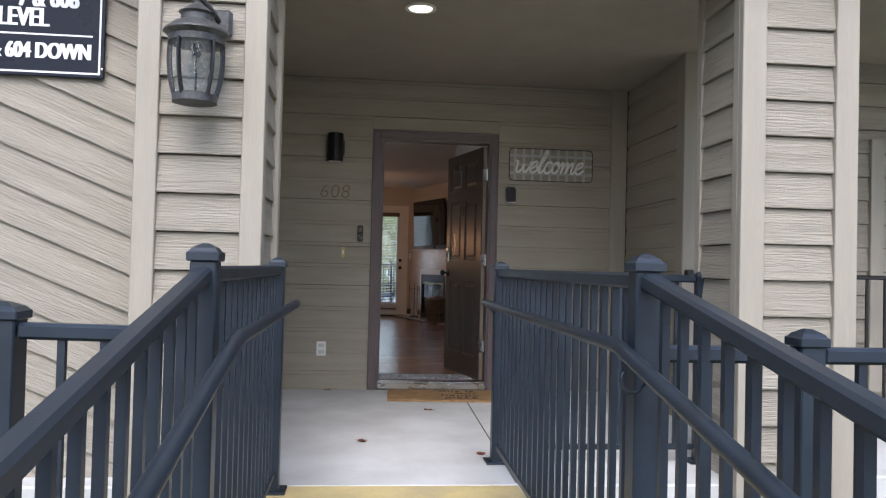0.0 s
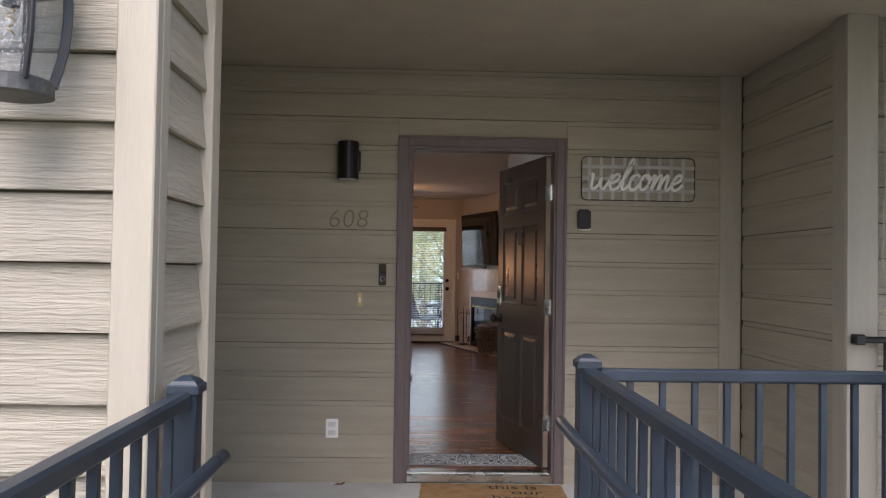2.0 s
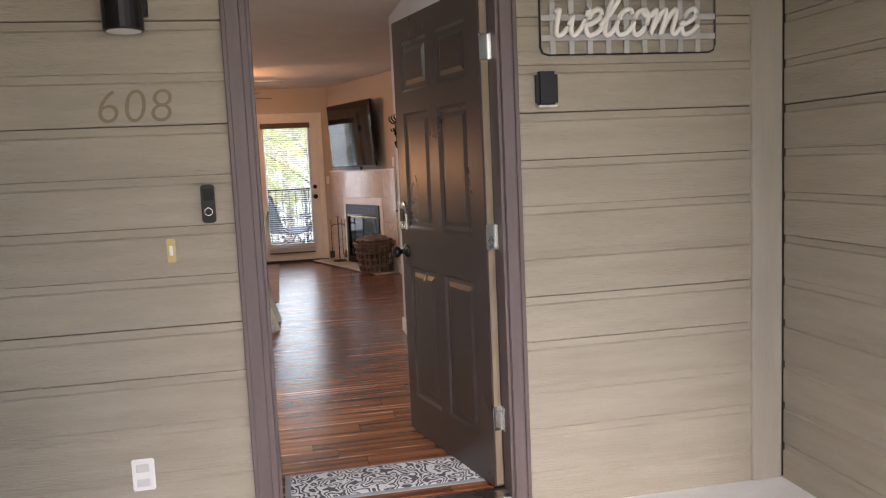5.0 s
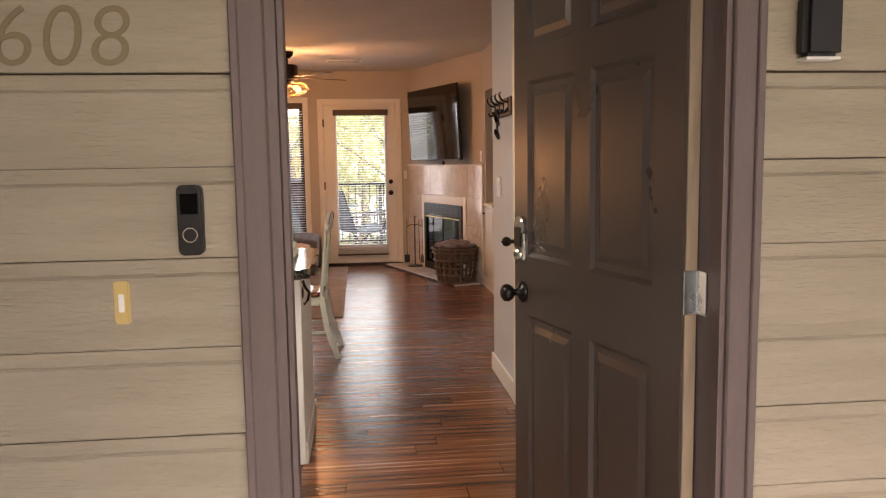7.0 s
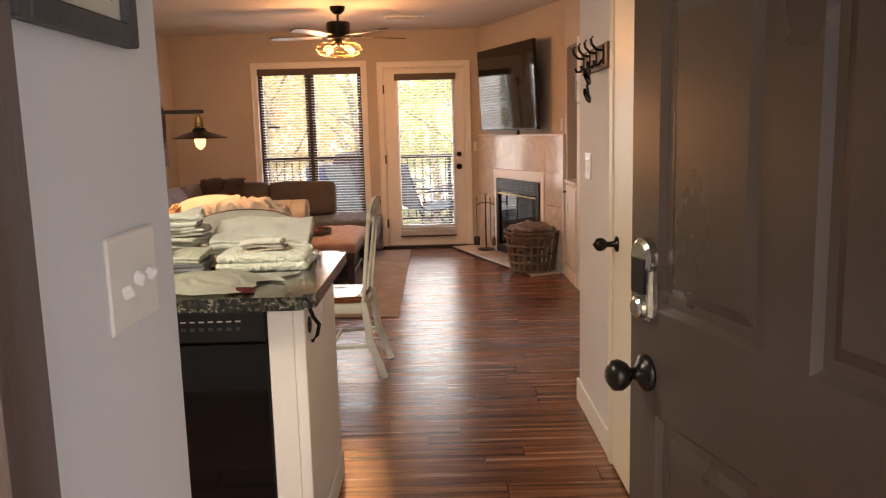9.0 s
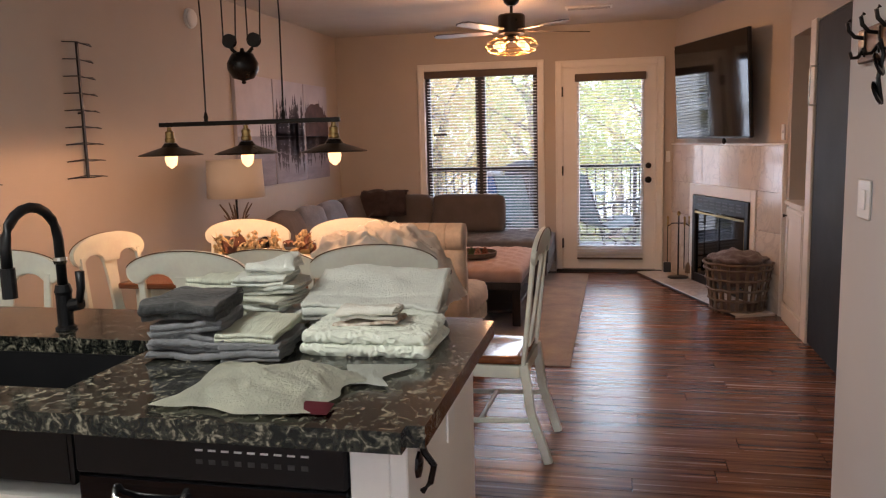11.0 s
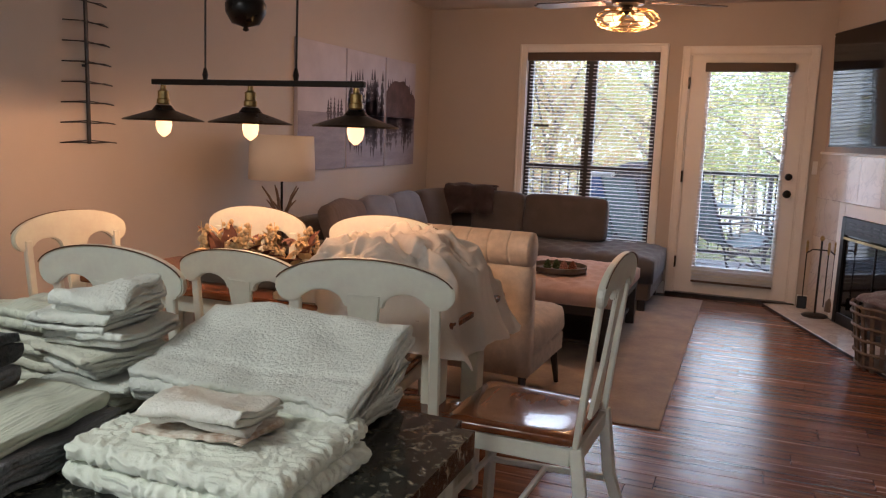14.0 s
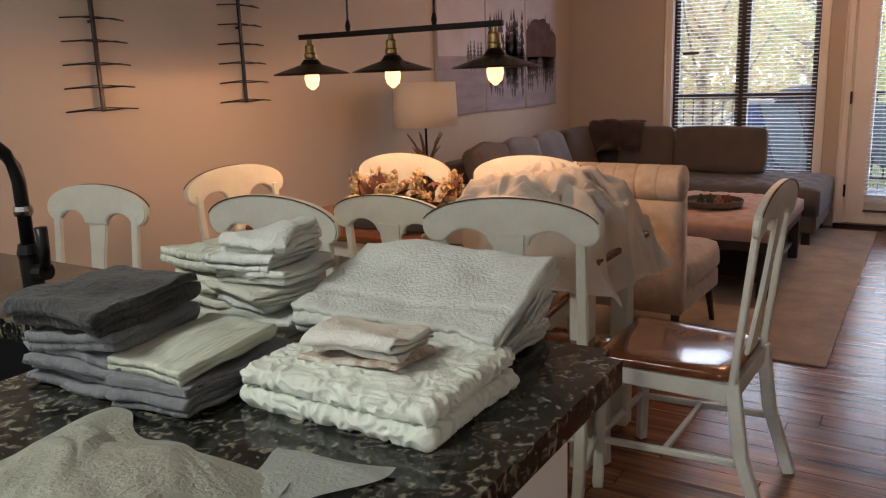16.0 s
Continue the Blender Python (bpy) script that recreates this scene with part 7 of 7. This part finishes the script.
def sofa():
    t = thing("sectional_sofa", "charcoal-brown corner sofa with a tufted chaise end", "sofa")
    part("base_side", box(-2.46, -1.58, 12.72, 14.45, 0.10, 0.28, 0.02), SOFA, t)
    part("base_back", box(-2.46, -0.17, 14.45, 15.36, 0.10, 0.28, 0.02), SOFA, t)
    part("back_side", soft_box(-2.47, -2.25, 12.72, 15.36, 0.28, 0.74, 0.06, 0.0, 2), SOFA, t, smooth=True)
    part("back_rear", soft_box(-2.24, -0.70, 15.16, 15.375, 0.28, 0.74, 0.06, 0.0, 3), SOFA, t, smooth=True)
    part("arm", soft_box(-2.46, -1.58, 12.62, 12.80, 0.12, 0.62, 0.06, 0.0, 4), SOFA, t, smooth=True)
    for a, b in ((12.81, 13.62), (13.63, 14.44)):
        part("seat_cushion", soft_box(-2.24, -1.56, a, b, 0.28, 0.46, 0.05, 0.02, a), SOFA, t, smooth=True)
    part("seat_cushion", soft_box(-2.24, -1.40, 14.45, 15.15, 0.28, 0.46, 0.05, 0.02, 7), SOFA, t, smooth=True)
    part("chaise_cushion", tufted(-1.39, -0.155, 14.44, 15.36, 0.24, 0.465, 6, 4), mat("tufted_charcoal_cloth", (0.085, 0.085, 0.095), 0.85, fine=200, bump=0.4, sheen=0.2), t, "tufted charcoal chaise top", smooth=True)
    for a, b in ((-1.86, -1.39), (-1.37, -0.645)):
        part("back_cushion", move(soft_box(a, b, -0.085, 0.085, -0.19, 0.18, 0.035, 0.012, a), pose(0, 15.06, 0.655, -10, 0, 0)), SOFA, t, smooth=True)
    part("back_cushion", move(soft_box(-0.085, 0.085, -0.30, 0.30, -0.19, 0.18, 0.04, 0.015, 5), pose(-2.17, 14.75, 0.66, 0, -12, 0)), SOFA, t, smooth=True)
    for x, y in ((-0.24, 14.52), (-0.24, 15.28), (-1.66, 12.80), (-2.38, 12.80), (-2.38, 15.28)):
        part("leg", box(x - 0.03, x + 0.03, y - 0.03, y + 0.03, 0, 0.10, 0.004), DARK_WOOD, t)


sofa()
for k, (y, m, name, label) in enumerate(((13.10, PILLOW, "ribbed_pillow", "taupe ribbed throw pillow on the sofa"), (13.62, SOFA_BLUE, "throw_pillow", "slate-blue throw pillow on the sofa"), (14.12, SOFA_BLUE, "throw_pillow", "slate-blue throw pillow on the sofa"))):
    p = thing(name, label, "pillow", group="sofa pillows")
    p.matrix_basis = pose(-2.12, y, 0.64, 0, -18, 0)
    part("cover", soft_box(-0.07, 0.07, -0.25, 0.25, -0.19, 0.20, 0.045, 0.035, k * 5, 9, 0.012), m, p, smooth=True)
p = thing("sofa_throw", "brown throw draped over the sofa's corner back", "blanket")
own = bmesh.new()
n = 30
g = []
for i in range(n + 1):
    rowv = []
    for k in range(n + 1):
        u, v = i / n, k / n
        x = -2.12 + 0.47 * u
        s = v * 0.66
        y, z = (14.94, 0.62 + s) if s < 0.20 else (14.94 + min(0.2, s - 0.20), 0.885 if s < 0.42 else 0.885 - (s - 0.42) * 0.8)
        w = noise.noise_vector(Vector((x * 8, s * 10, 3))) * 0.055
        rowv.append(own.verts.new((x + w.x, y + w.y - 0.02, z + w.z * 0.8)))
    g.append(rowv)
for i in range(n):
    for k in range(n):
        own.faces.new((g[i][k], g[i + 1][k], g[i + 1][k + 1], g[i][k + 1]))
bmesh.ops.solidify(own, geom=own.faces[:], thickness=0.014)
part("drape", own, THROW, p, smooth=True)


def table_lamp():
    e = thing("end_table", "small dark wooden end table beside the sofa", "end table")
    part("top", box(-2.44, -1.98, 12.25, 12.58, 0.57, 0.60, 0.005), DARK_WOOD, e)
    for x in (-2.41, -2.01):
        for y in (12.28, 12.55):
            part("leg", box(x - 0.02, x + 0.02, y - 0.02, y + 0.02, 0, 0.57), DARK_WOOD, e)
    t = thing("table_lamp", "table lamp with a white drum shade on an antler base, unlit", "lamp", (-2.22, 12.42, 0.60))
    part("foot", lathe([(0.08, 0), (0.08, 0.012), (0.02, 0.02)], 20), ANTLER, t)
    part("stem", tube([(0, 0, 0.015), (0, 0, 0.44)], 0.008, 8), BRONZE, t)
    rnd = random.Random(6)
    for k in range(5):
        a = k * 1.256
        c, s = math.cos(a), math.sin(a)
        pts = [(0.03 * c, 0.03 * s, 0.01), (0.055 * c, 0.055 * s, 0.10), (0.03 * c, 0.03 * s, 0.22), (0.075 * c, 0.075 * s, 0.32), (0.12 * c, 0.12 * s, 0.385)]
        an = part("antler", tube(pts, 0.018, 8, None, 0.004), ANTLER, t, smooth=True)
        part("tine", tube([(0.04 * c, 0.04 * s, 0.24), (0.09 * c + 0.03 * s, 0.09 * s - 0.03 * c, 0.30)], 0.011, 7, None, 0.003), ANTLER, an, smooth=True)
    own = lathe([(0.205, 0.43), (0.195, 0.70)], 40)
    own.faces.ensure_lookup_table()
    bmesh.ops.delete(own, geom=[f for f in own.faces if len(f.verts) > 4], context="FACES_ONLY")
    bmesh.ops.solidify(own, geom=own.faces[:], thickness=0.003)
    part("shade", own, SHADE, t, "white linen drum shade", smooth=True)
    part("spider", tube([(-0.195, 0, 0.69), (0, 0, 0.685), (0.195, 0, 0.69)], 0.002, 5), BRONZE, t)


table_lamp()
rug = thing("area_rug", "faded beige patterned area rug under the seating", "rug")
part("rug_field", box(-1.9, 0.19, 11.93, 15.22, 0.001, 0.010, 0.003), RUG, rug)


def ceiling_fan():
    x, y = FAN
    t = thing("ceiling_fan", "dark ceiling fan with weathered blades and a lit caged light", "ceiling fan", (x, y, 0))
    part("canopy", lathe([(0.03, 2.44), (0.06, 2.465), (0.07, 2.495), (0.07, 2.509)], 24), BRONZE, t)
    part("downrod", tube([(0, 0, 2.36), (0, 0, 2.45)], 0.012, 10), BRONZE, t)
    part("motor", lathe([(0.06, 2.215), (0.105, 2.225), (0.108, 2.24), (0.108, 2.36), (0.10, 2.372), (0.03, 2.378)], 30), BRONZE, t)
    blade = mat("weathered_grey_blade", (0.11, 0.09, 0.075), 0.5, stretch=(1, 10, 1), scale=3, fine=18, vary=0.35)
    for k in range(5):
        a = 26 + 72 * k
        own = box(0.17, 0.66, -0.062, 0.062, -0.004, 0.004, 0.0)
        for v in own.verts:
            v.co.y *= 0.8 if v.co.x < 0.3 else 1.0
        bmesh.ops.bevel(own, geom=[e for e in own.edges if abs(e.verts[0].co.z - e.verts[1].co.z) > 0.004 and e.verts[0].co.x > 0.5], offset=0.03, segments=3, affect="EDGES")
        b = part("blade", move(own, pose(0, 0, 2.245, 0, 0, a) @ pose(0, 0, 0, 7, 0, 0)), blade, t, "weathered grey-brown blade")
        part("blade_iron", move(box(0.06, 0.22, -0.018, 0.018, 0.004, 0.009, 0.002), pose(0, 0, 2.245, 0, 0, a) @ pose(0, 0, 0, 7, 0, 0)), BRONZE, b)
    part("light_plate", lathe([(0.02, 2.16), (0.06, 2.175), (0.07, 2.20), (0.06, 2.214)], 20), BRONZE, t)
    for k in range(4):
        a = radians(45 + 90 * k)
        c, s = math.cos(a), math.sin(a)
        cg = part("socket", tube([(0.04 * c, 0.04 * s, 2.17), (0.085 * c, 0.085 * s, 2.145)], 0.018, 10), BRASS, t)
        b = part("bulb", move(lathe([(0.012, 0.0), (0.022, 0.022), (0.030, 0.05), (0.028, 0.078), (0.012, 0.10), (0.002, 0.105)], 16), Matrix.Translation((0.08 * c, 0.08 * s, 2.147)) @ Vector((c, s, -0.35)).to_track_quat("Z", "Y").to_matrix().to_4x4()), LIT_BULB, cg, "lit amber bulb", smooth=True)
        b.visible_shadow = False
    for r, z in ((0.195, 2.16), (0.21, 2.13), (0.19, 2.095), (0.13, 2.07)):
        part("cage_ring", tube([(r * math.cos(q), r * math.sin(q), z) for q in [2 * math.pi * j / 36 for j in range(37)]], 0.003, 5), BRASS, t)
    for k in range(10):
        q = 2 * math.pi * k / 10
        c, s = math.cos(q), math.sin(q)
        part("cage_wire", tube([(0.065 * c, 0.065 * s, 2.195), (0.16 * c, 0.16 * s, 2.185), (0.21 * c, 0.21 * s, 2.13), (0.17 * c, 0.17 * s, 2.082), (0.05 * c, 0.05 * s, 2.055)], 0.0025, 5), BRASS, t)


ceiling_fan()
vent = thing("ceiling_vent", "white slotted ceiling vent", "vent")
part("frame", box(0.02, 0.42, 14.25, 14.40, CZ - 0.012, CZ - 0.001, 0.003), WHITE, vent)
# every second strip is dark: the slots' shade put in as colour
for k in range(6):
    part("slat", box(0.04, 0.40, 14.265 + k * 0.02, 14.277 + k * 0.02, CZ - 0.018, CZ - 0.012, 0.001), BACKING if k % 2 else WHITE, vent)
sw = thing("wall_switch", "white switch on the back wall by the patio door", "switch")
part("plate", box(0.945, 0.985, YB - 0.007, YB - 0.001, 1.12, 1.23, 0.003), PLASTIC_WHITE, sw)


# ---- balcony and what lies beyond ----
structure("balcony_floor", box(-3.2, 2.6, YB + 0.14, 18.1, -0.16, -0.04), DECK, "grey weathered balcony deck", "floor")
bal = thing("balcony_railing", "black iron balcony railing with slim pickets", "railing")
part("top_rail", box(-3.2, 2.6, 18.0, 18.05, 0.97, 1.01, 0.006), BLACK_RAIL, bal)
part("bottom_rail", box(-3.2, 2.6, 18.01, 18.04, 0.05, 0.08), BLACK_RAIL, bal)
x = -3.15
while x < 2.6:
    part("picket", box(x - 0.008, x + 0.008, 18.017, 18.033, 0.08, 0.97), BLACK_RAIL, bal)
    x += 0.115
for x in (-3.1, -1.2, 0.7, 2.5):
    part("post", box(x - 0.025, x + 0.025, 18.0, 18.05, -0.04, 0.97), BLACK_RAIL, bal)


def sling_chair(x, y, rz, label):
    t = thing("patio_chair", label, "patio chair", (x, y, -0.04), rz, group="balcony chairs")
    path = [(0.27, 0.40), (0.10, 0.37), (-0.12, 0.36), (-0.22, 0.42), (-0.30, 0.62), (-0.38, 0.86), (-0.43, 1.0)]
    part("sling", ribbon(path, 0.006, -0.25, 0.25, 4, 0.002, 2), MESH_SEAT, t, "grey-green sling mesh")
    for s in (-0.26, 0.26):
        part("side_rail", tube([(s, a, b) for a, b in path], 0.014, 8), BLACK_RAIL, t)
        part("rocker_base", tube([(s, -0.30, 0.02), (s, -0.1, 0.0), (s, 0.15, 0.0), (s, 0.32, 0.03)], 0.013, 8), BLACK_RAIL, t)
        part("spring_leg", tube([(s, 0.20, 0.005), (s, 0.27, 0.12), (s, 0.10, 0.22), (s, 0.0, 0.36)], 0.013, 8), BLACK_RAIL, t)
        part("armrest", tube([(s, 0.22, 0.39), (s * 1.1, 0.25, 0.60), (s * 1.1, 0.0, 0.62), (s, -0.29, 0.60)], 0.013, 8), BLACK_RAIL, t)
    return t


sling_chair(0.36, 16.75, -60, "grey-green sling rocking chair on the balcony")
sling_chair(0.66, 17.35, 60, "grey-green sling rocking chair on the balcony")
sling_chair(-0.50, 16.7, -40, "grey-green sling rocking chair on the balcony")
gr = thing("covered_grill", "grill under a dark grey fabric cover on the balcony", "grill", (-0.55, 17.4, -0.04))
part("cover", soft_box(-0.38, 0.38, -0.28, 0.28, 0.0, 1.12, 0.10, 0.02, 4, 8, 0.02), COVER, gr, smooth=True)
co = thing("blue_cooler", "blue and white plastic cooler on a stand", "cooler", (-1.18, 17.5, -0.04))
part("stand", box(-0.2, 0.2, -0.15, 0.15, 0.0, 0.72, 0.01), MESH_SEAT, co)
part("body", box(-0.17, 0.17, -0.13, 0.13, 0.72, 0.95, 0.03, segs=2), BLUE, co)
part("lid", box(-0.18, 0.18, -0.14, 0.14, 0.951, 1.0, 0.02, segs=2), PLASTIC_WHITE, co)
tb = thing("patio_table", "small glass-topped patio table on the balcony", "table", (0.05, 17.45, -0.04))
part("top", lathe([(0.30, 0.70), (0.30, 0.712)], 24), MESH_SEAT, tb)
for k in range(3):
    a = k * 2.094
    part("leg", tube([(0.1 * math.cos(a), 0.1 * math.sin(a), 0.70), (0.27 * math.cos(a), 0.27 * math.sin(a), 0.0)], 0.012, 6), BLACK_RAIL, tb)


def tree(x, y, z0, height, seed, mix):
    """Trunk, forking limbs and a ragged crown of small leaf blades."""
    rnd = random.Random(seed)
    t = thing("autumn_tree", "tree in thin yellow-green autumn leaf beyond the balcony", "tree", (x, y, z0), group="trees behind the house")
    trunk = [(0, 0, 0)]
    for k in range(1, 6):
        trunk.append((trunk[-1][0] + rnd.uniform(-0.25, 0.25), trunk[-1][1] + rnd.uniform(-0.2, 0.2), height * 0.62 * k / 5))
    part("trunk", tube(trunk, 0.17, 9, None, 0.07), BARK, t, smooth=True)
    tips = []
    for k in range(15):
        p = Vector(trunk[2 + k % 4]).lerp(Vector(trunk[min(5, 3 + k % 4)]), rnd.random())
        a, up = rnd.uniform(0, 6.28), rnd.uniform(0.1, 1.0)
        d = Vector((math.cos(a), math.sin(a), up)).normalized()
        L = rnd.uniform(1.3, 2.8)
        q = p + d * L * 0.5 + Vector((rnd.uniform(-0.2, 0.2), rnd.uniform(-0.2, 0.2), 0.1))
        r = p + d * L + Vector((rnd.uniform(-0.3, 0.3), rnd.uniform(-0.3, 0.3), 0.2))
        part("limb", tube([p, q, r], 0.034, 6, None, 0.008), BARK, t)
        tips += [q, r, p.lerp(q, 0.7), q.lerp(r, 0.5)]
    for j, m in enumerate(mix):
        verts, faces = [], []
        for c in tips:
            for _ in range(105):
                o = Vector((rnd.gauss(0, 0.55), rnd.gauss(0, 0.55), rnd.gauss(0, 0.45)))
                e = c + o
                s = rnd.uniform(0.022, 0.044)
                u = Vector((rnd.uniform(-1, 1), rnd.uniform(-1, 1), rnd.uniform(-1, 1))).normalized()
                w = u.orthogonal().normalized() * s * 0.6
                k = len(verts)
                verts += [e - u * s, e + w, e + u * s, e - w]
                faces.append((k, k + 1, k + 2, k + 3))
        me = bpy.data.meshes.new("crown")
        me.from_pydata(verts, [], faces)
        me.materials.append(m)
        ob = new("crown", me)
        ob.parent = t


for k, (x, y) in enumerate(((-2.6, 22.5), (-0.7, 24.5), (1.6, 23.0), (-4.8, 25.5), (3.6, 26.5), (0.4, 29.0), (-2.4, 30.0), (-7.5, 29.0), (6.5, 30.0))):
    tree(x, y, -1.4 - 1.2, 7.5 + (k % 3), 30 + k, (FOLIAGE[0], FOLIAGE[1]) if k % 3 else (FOLIAGE[0], FOLIAGE[2]))
rnd = random.Random(77)
far = thing("far_woods", "autumn woods across the water", "woods", kind="stuff")
verts, faces = [], []
for k in range(15000):
    x, y = rnd.uniform(-60, 60), rnd.uniform(70, 78)
    h = 8.5 + 3.0 * noise.noise(Vector((x * 0.12, 0, 0)))
    e = Vector((x, y, -2.5 + rnd.random() ** 0.7 * h))
    s = rnd.uniform(0.15, 0.4)
    u = Vector((rnd.uniform(-1, 1), rnd.uniform(-0.4, 0.4), rnd.uniform(-1, 1))).normalized()
    w = u.orthogonal().normalized() * s * 0.7
    i = len(verts)
    verts += [e - u * s, e + w, e + u * s, e - w]
    faces.append((i, i + 1, i + 2, i + 3))
me = bpy.data.meshes.new("foliage")
me.from_pydata(verts, [], faces)
me.materials.append(BACKWOOD)
ob = new("foliage", me)
ob.parent = far
structure("lake", box(-120, 120, 34, 69, -1.399, -1.38), mat("lake_water", (0.35, 0.38, 0.42), 0.12, fine=8, bump=0.1), "pale still lake water", "water")
structure("backdrop", box(-260, 260, 120, 120.5, -20, 90), SKY_GLOW, "pale bright sky beyond the far woods", "backdrop")


sd = thing("smoke_alarm", "round white plastic smoke alarm high on the wall", "smoke alarm", (XL, 12.42, 2.30))
base = part("base", move(lathe([(0.070, 0.001), (0.070, 0.014), (0.064, 0.016)], 28), pose(0, 0, 0, 0, 90, 0)), PLASTIC_WHITE, sd, smooth=False)
part("cover", move(lathe([(0.063, 0.016), (0.062, 0.030), (0.050, 0.040), (0.020, 0.044), (0.002, 0.0445)], 28), pose(0, 0, 0, 0, 90, 0)), PLASTIC_WHITE, sd, smooth=True)


# ---- boards, planks and tiles, piece by piece ----
def wedge(length, height, thick, thin, channel=False):
    """One board along x, face to -y: lapped, with a thick lower lip, or flat with a shallow channel along its top."""
    own = bmesh.new()
    prof = [(0, 0), (-thick, 0), (-thick - 0.001, 0.006), (-thin, height), (0, height)]
    if channel and height > 0.06:
        prof = [(0, 0), (-thick + 0.002, 0), (-thick, 0.003), (-thick, height - 0.034), (-thick + 0.007, height - 0.027), (-thick + 0.0075, height), (0, height)]
    n = len(prof)
    a = [own.verts.new((0, y, z)) for y, z in prof]
    b = [own.verts.new((length, y, z)) for y, z in prof]
    for k in range(n):
        own.faces.new((a[k], a[(k + 1) % n], b[(k + 1) % n], b[k]))
    own.faces.new(a[::-1])
    own.faces.new(b)
    bmesh.ops.recalc_face_normals(own, faces=own.faces)
    me = bpy.data.meshes.new("board")
    own.to_mesh(me)
    own.free()
    return me


boards = {}


def clad(wall, m, length, z0, z1, step, material, thick=0.022, thin=0.006, skip=None, channel=False):
    """Boards on a wall: m takes x along the wall and -y out of it into the world."""
    z = z0
    while z < z1 - 0.02:
        h = min(step, z1 - z)
        spans = [(0, length)]
        if skip and z + h > skip[2] and z < skip[3]:
            spans = [(0, skip[0]), (skip[1], length)]
            if z + h > skip[3] + 0.02:
                short = wedge(skip[1] - skip[0] - 0.004, z + h - skip[3] - 0.005, thick * 0.7, thin)
                short.materials.append(material)
                ob = new("board", short)
                ob.parent = wall
                ob.matrix_basis = m @ pose(skip[0] + 0.002, 0, skip[3])
        for a, b in spans:
            if b - a < 0.03:
                continue
            key = (round(b - a, 3), round(h, 3), material.name, thick)
            if key not in boards:
                boards[key] = wedge(b - a, h - (0.003 if channel else 0.005), thick, thin, channel)
                boards[key].materials.append(material)
            ob = new("board", boards[key])
            ob.parent = wall
            ob.matrix_basis = m @ pose(a, random.uniform(-0.001, 0.001), z + random.uniform(-0.0015, 0.0015), 0, 0, random.uniform(-0.05, 0.05))
        z += step


clad(facade, pose(-2.3, YF, 0), 4.49, -0.0835, 2.565, 0.1796, SIDING, 0.018, 0.007, (2.3 + DX0 - 0.066, 2.3 + DX1 + 0.068, PZ - 1, DZ + 0.06), True)
clad(wall_recess, pose(2.345, YF - 0.03, 0, 0, 0, -90), 1.11, -0.0835, 2.565, 0.1796, SIDING, 0.020, 0.006, None, True)
clad(pillar_left, pose(-0.875, 3.69, 0), 0.37, -1.493, 2.60, 0.1743, SIDING_ROUGH, 0.030, 0.008)
clad(pillar_left, pose(-0.43, 3.75, 0, 0, 0, 90), 0.35, -1.493, 2.60, 0.1743, SIDING_ROUGH, 0.026, 0.008)
clad(pillar_right, pose(2.03, 3.79, 0), 0.37, -1.393, 2.60, 0.1811, SIDING_ROUGH, 0.030, 0.008)
clad(pillar_right, pose(1.95, 4.26, 0, 0, 0, -90), 0.41, -1.393, 2.60, 0.1811, SIDING_ROUGH, 0.026, 0.008)
clad(wall_side, pose(2.47, 5.47, 0), 3.6, -1.407, 2.9, 0.174, SIDING_ROUGH, 0.026, 0.008)
SLOPE = radians(22.4)
stair_board = wedge(3.90, 0.1695, 0.026, 0.008)
stair_board.materials.append(SIDING_ROUGH)
for k in range(-16, 30):
    # each sloping board starts at the far end of the stair wall and dies behind the pillar's corner board
    ob = new("board", stair_board)
    ob.parent = wall_stair
    ob.matrix_basis = pose(-4.47, 3.985, 3.237 + (k - 8) * 0.1842, 0, 22.4, 0)

# floor planks across the flat
PW = 0.127
plank_data = {}
y, row = YI - 0.09, 0
while y < YB - 0.005:
    x = XL + 0.002 - random.uniform(0, 1.1)
    while x < 2.05:
        ln = 1.22
        a, b = max(x, XL + 0.002), min(x + ln, 2.05)
        if b - a > 0.06:
            key = round(b - a, 2)
            if key not in plank_data:
                own = box(0, key - 0.0015, 0, PW - 0.0015, -0.012, 0, 0)
                for v in own.verts:
                    if v.co.z > -0.001:
                        v.co.x += 0.0012 if v.co.x < 0.01 else -0.0012
                        v.co.y += 0.0012 if v.co.y < 0.01 else -0.0012
                me = bpy.data.meshes.new("plank")
                own.to_mesh(me)
                own.free()
                me.materials.append(PLANK)
                plank_data[key] = me
            ob = new("plank", plank_data[key])
            ob.parent = floor
            ob.matrix_basis = pose(a, y, 0)
        x += ln
    y += PW
    row += 1
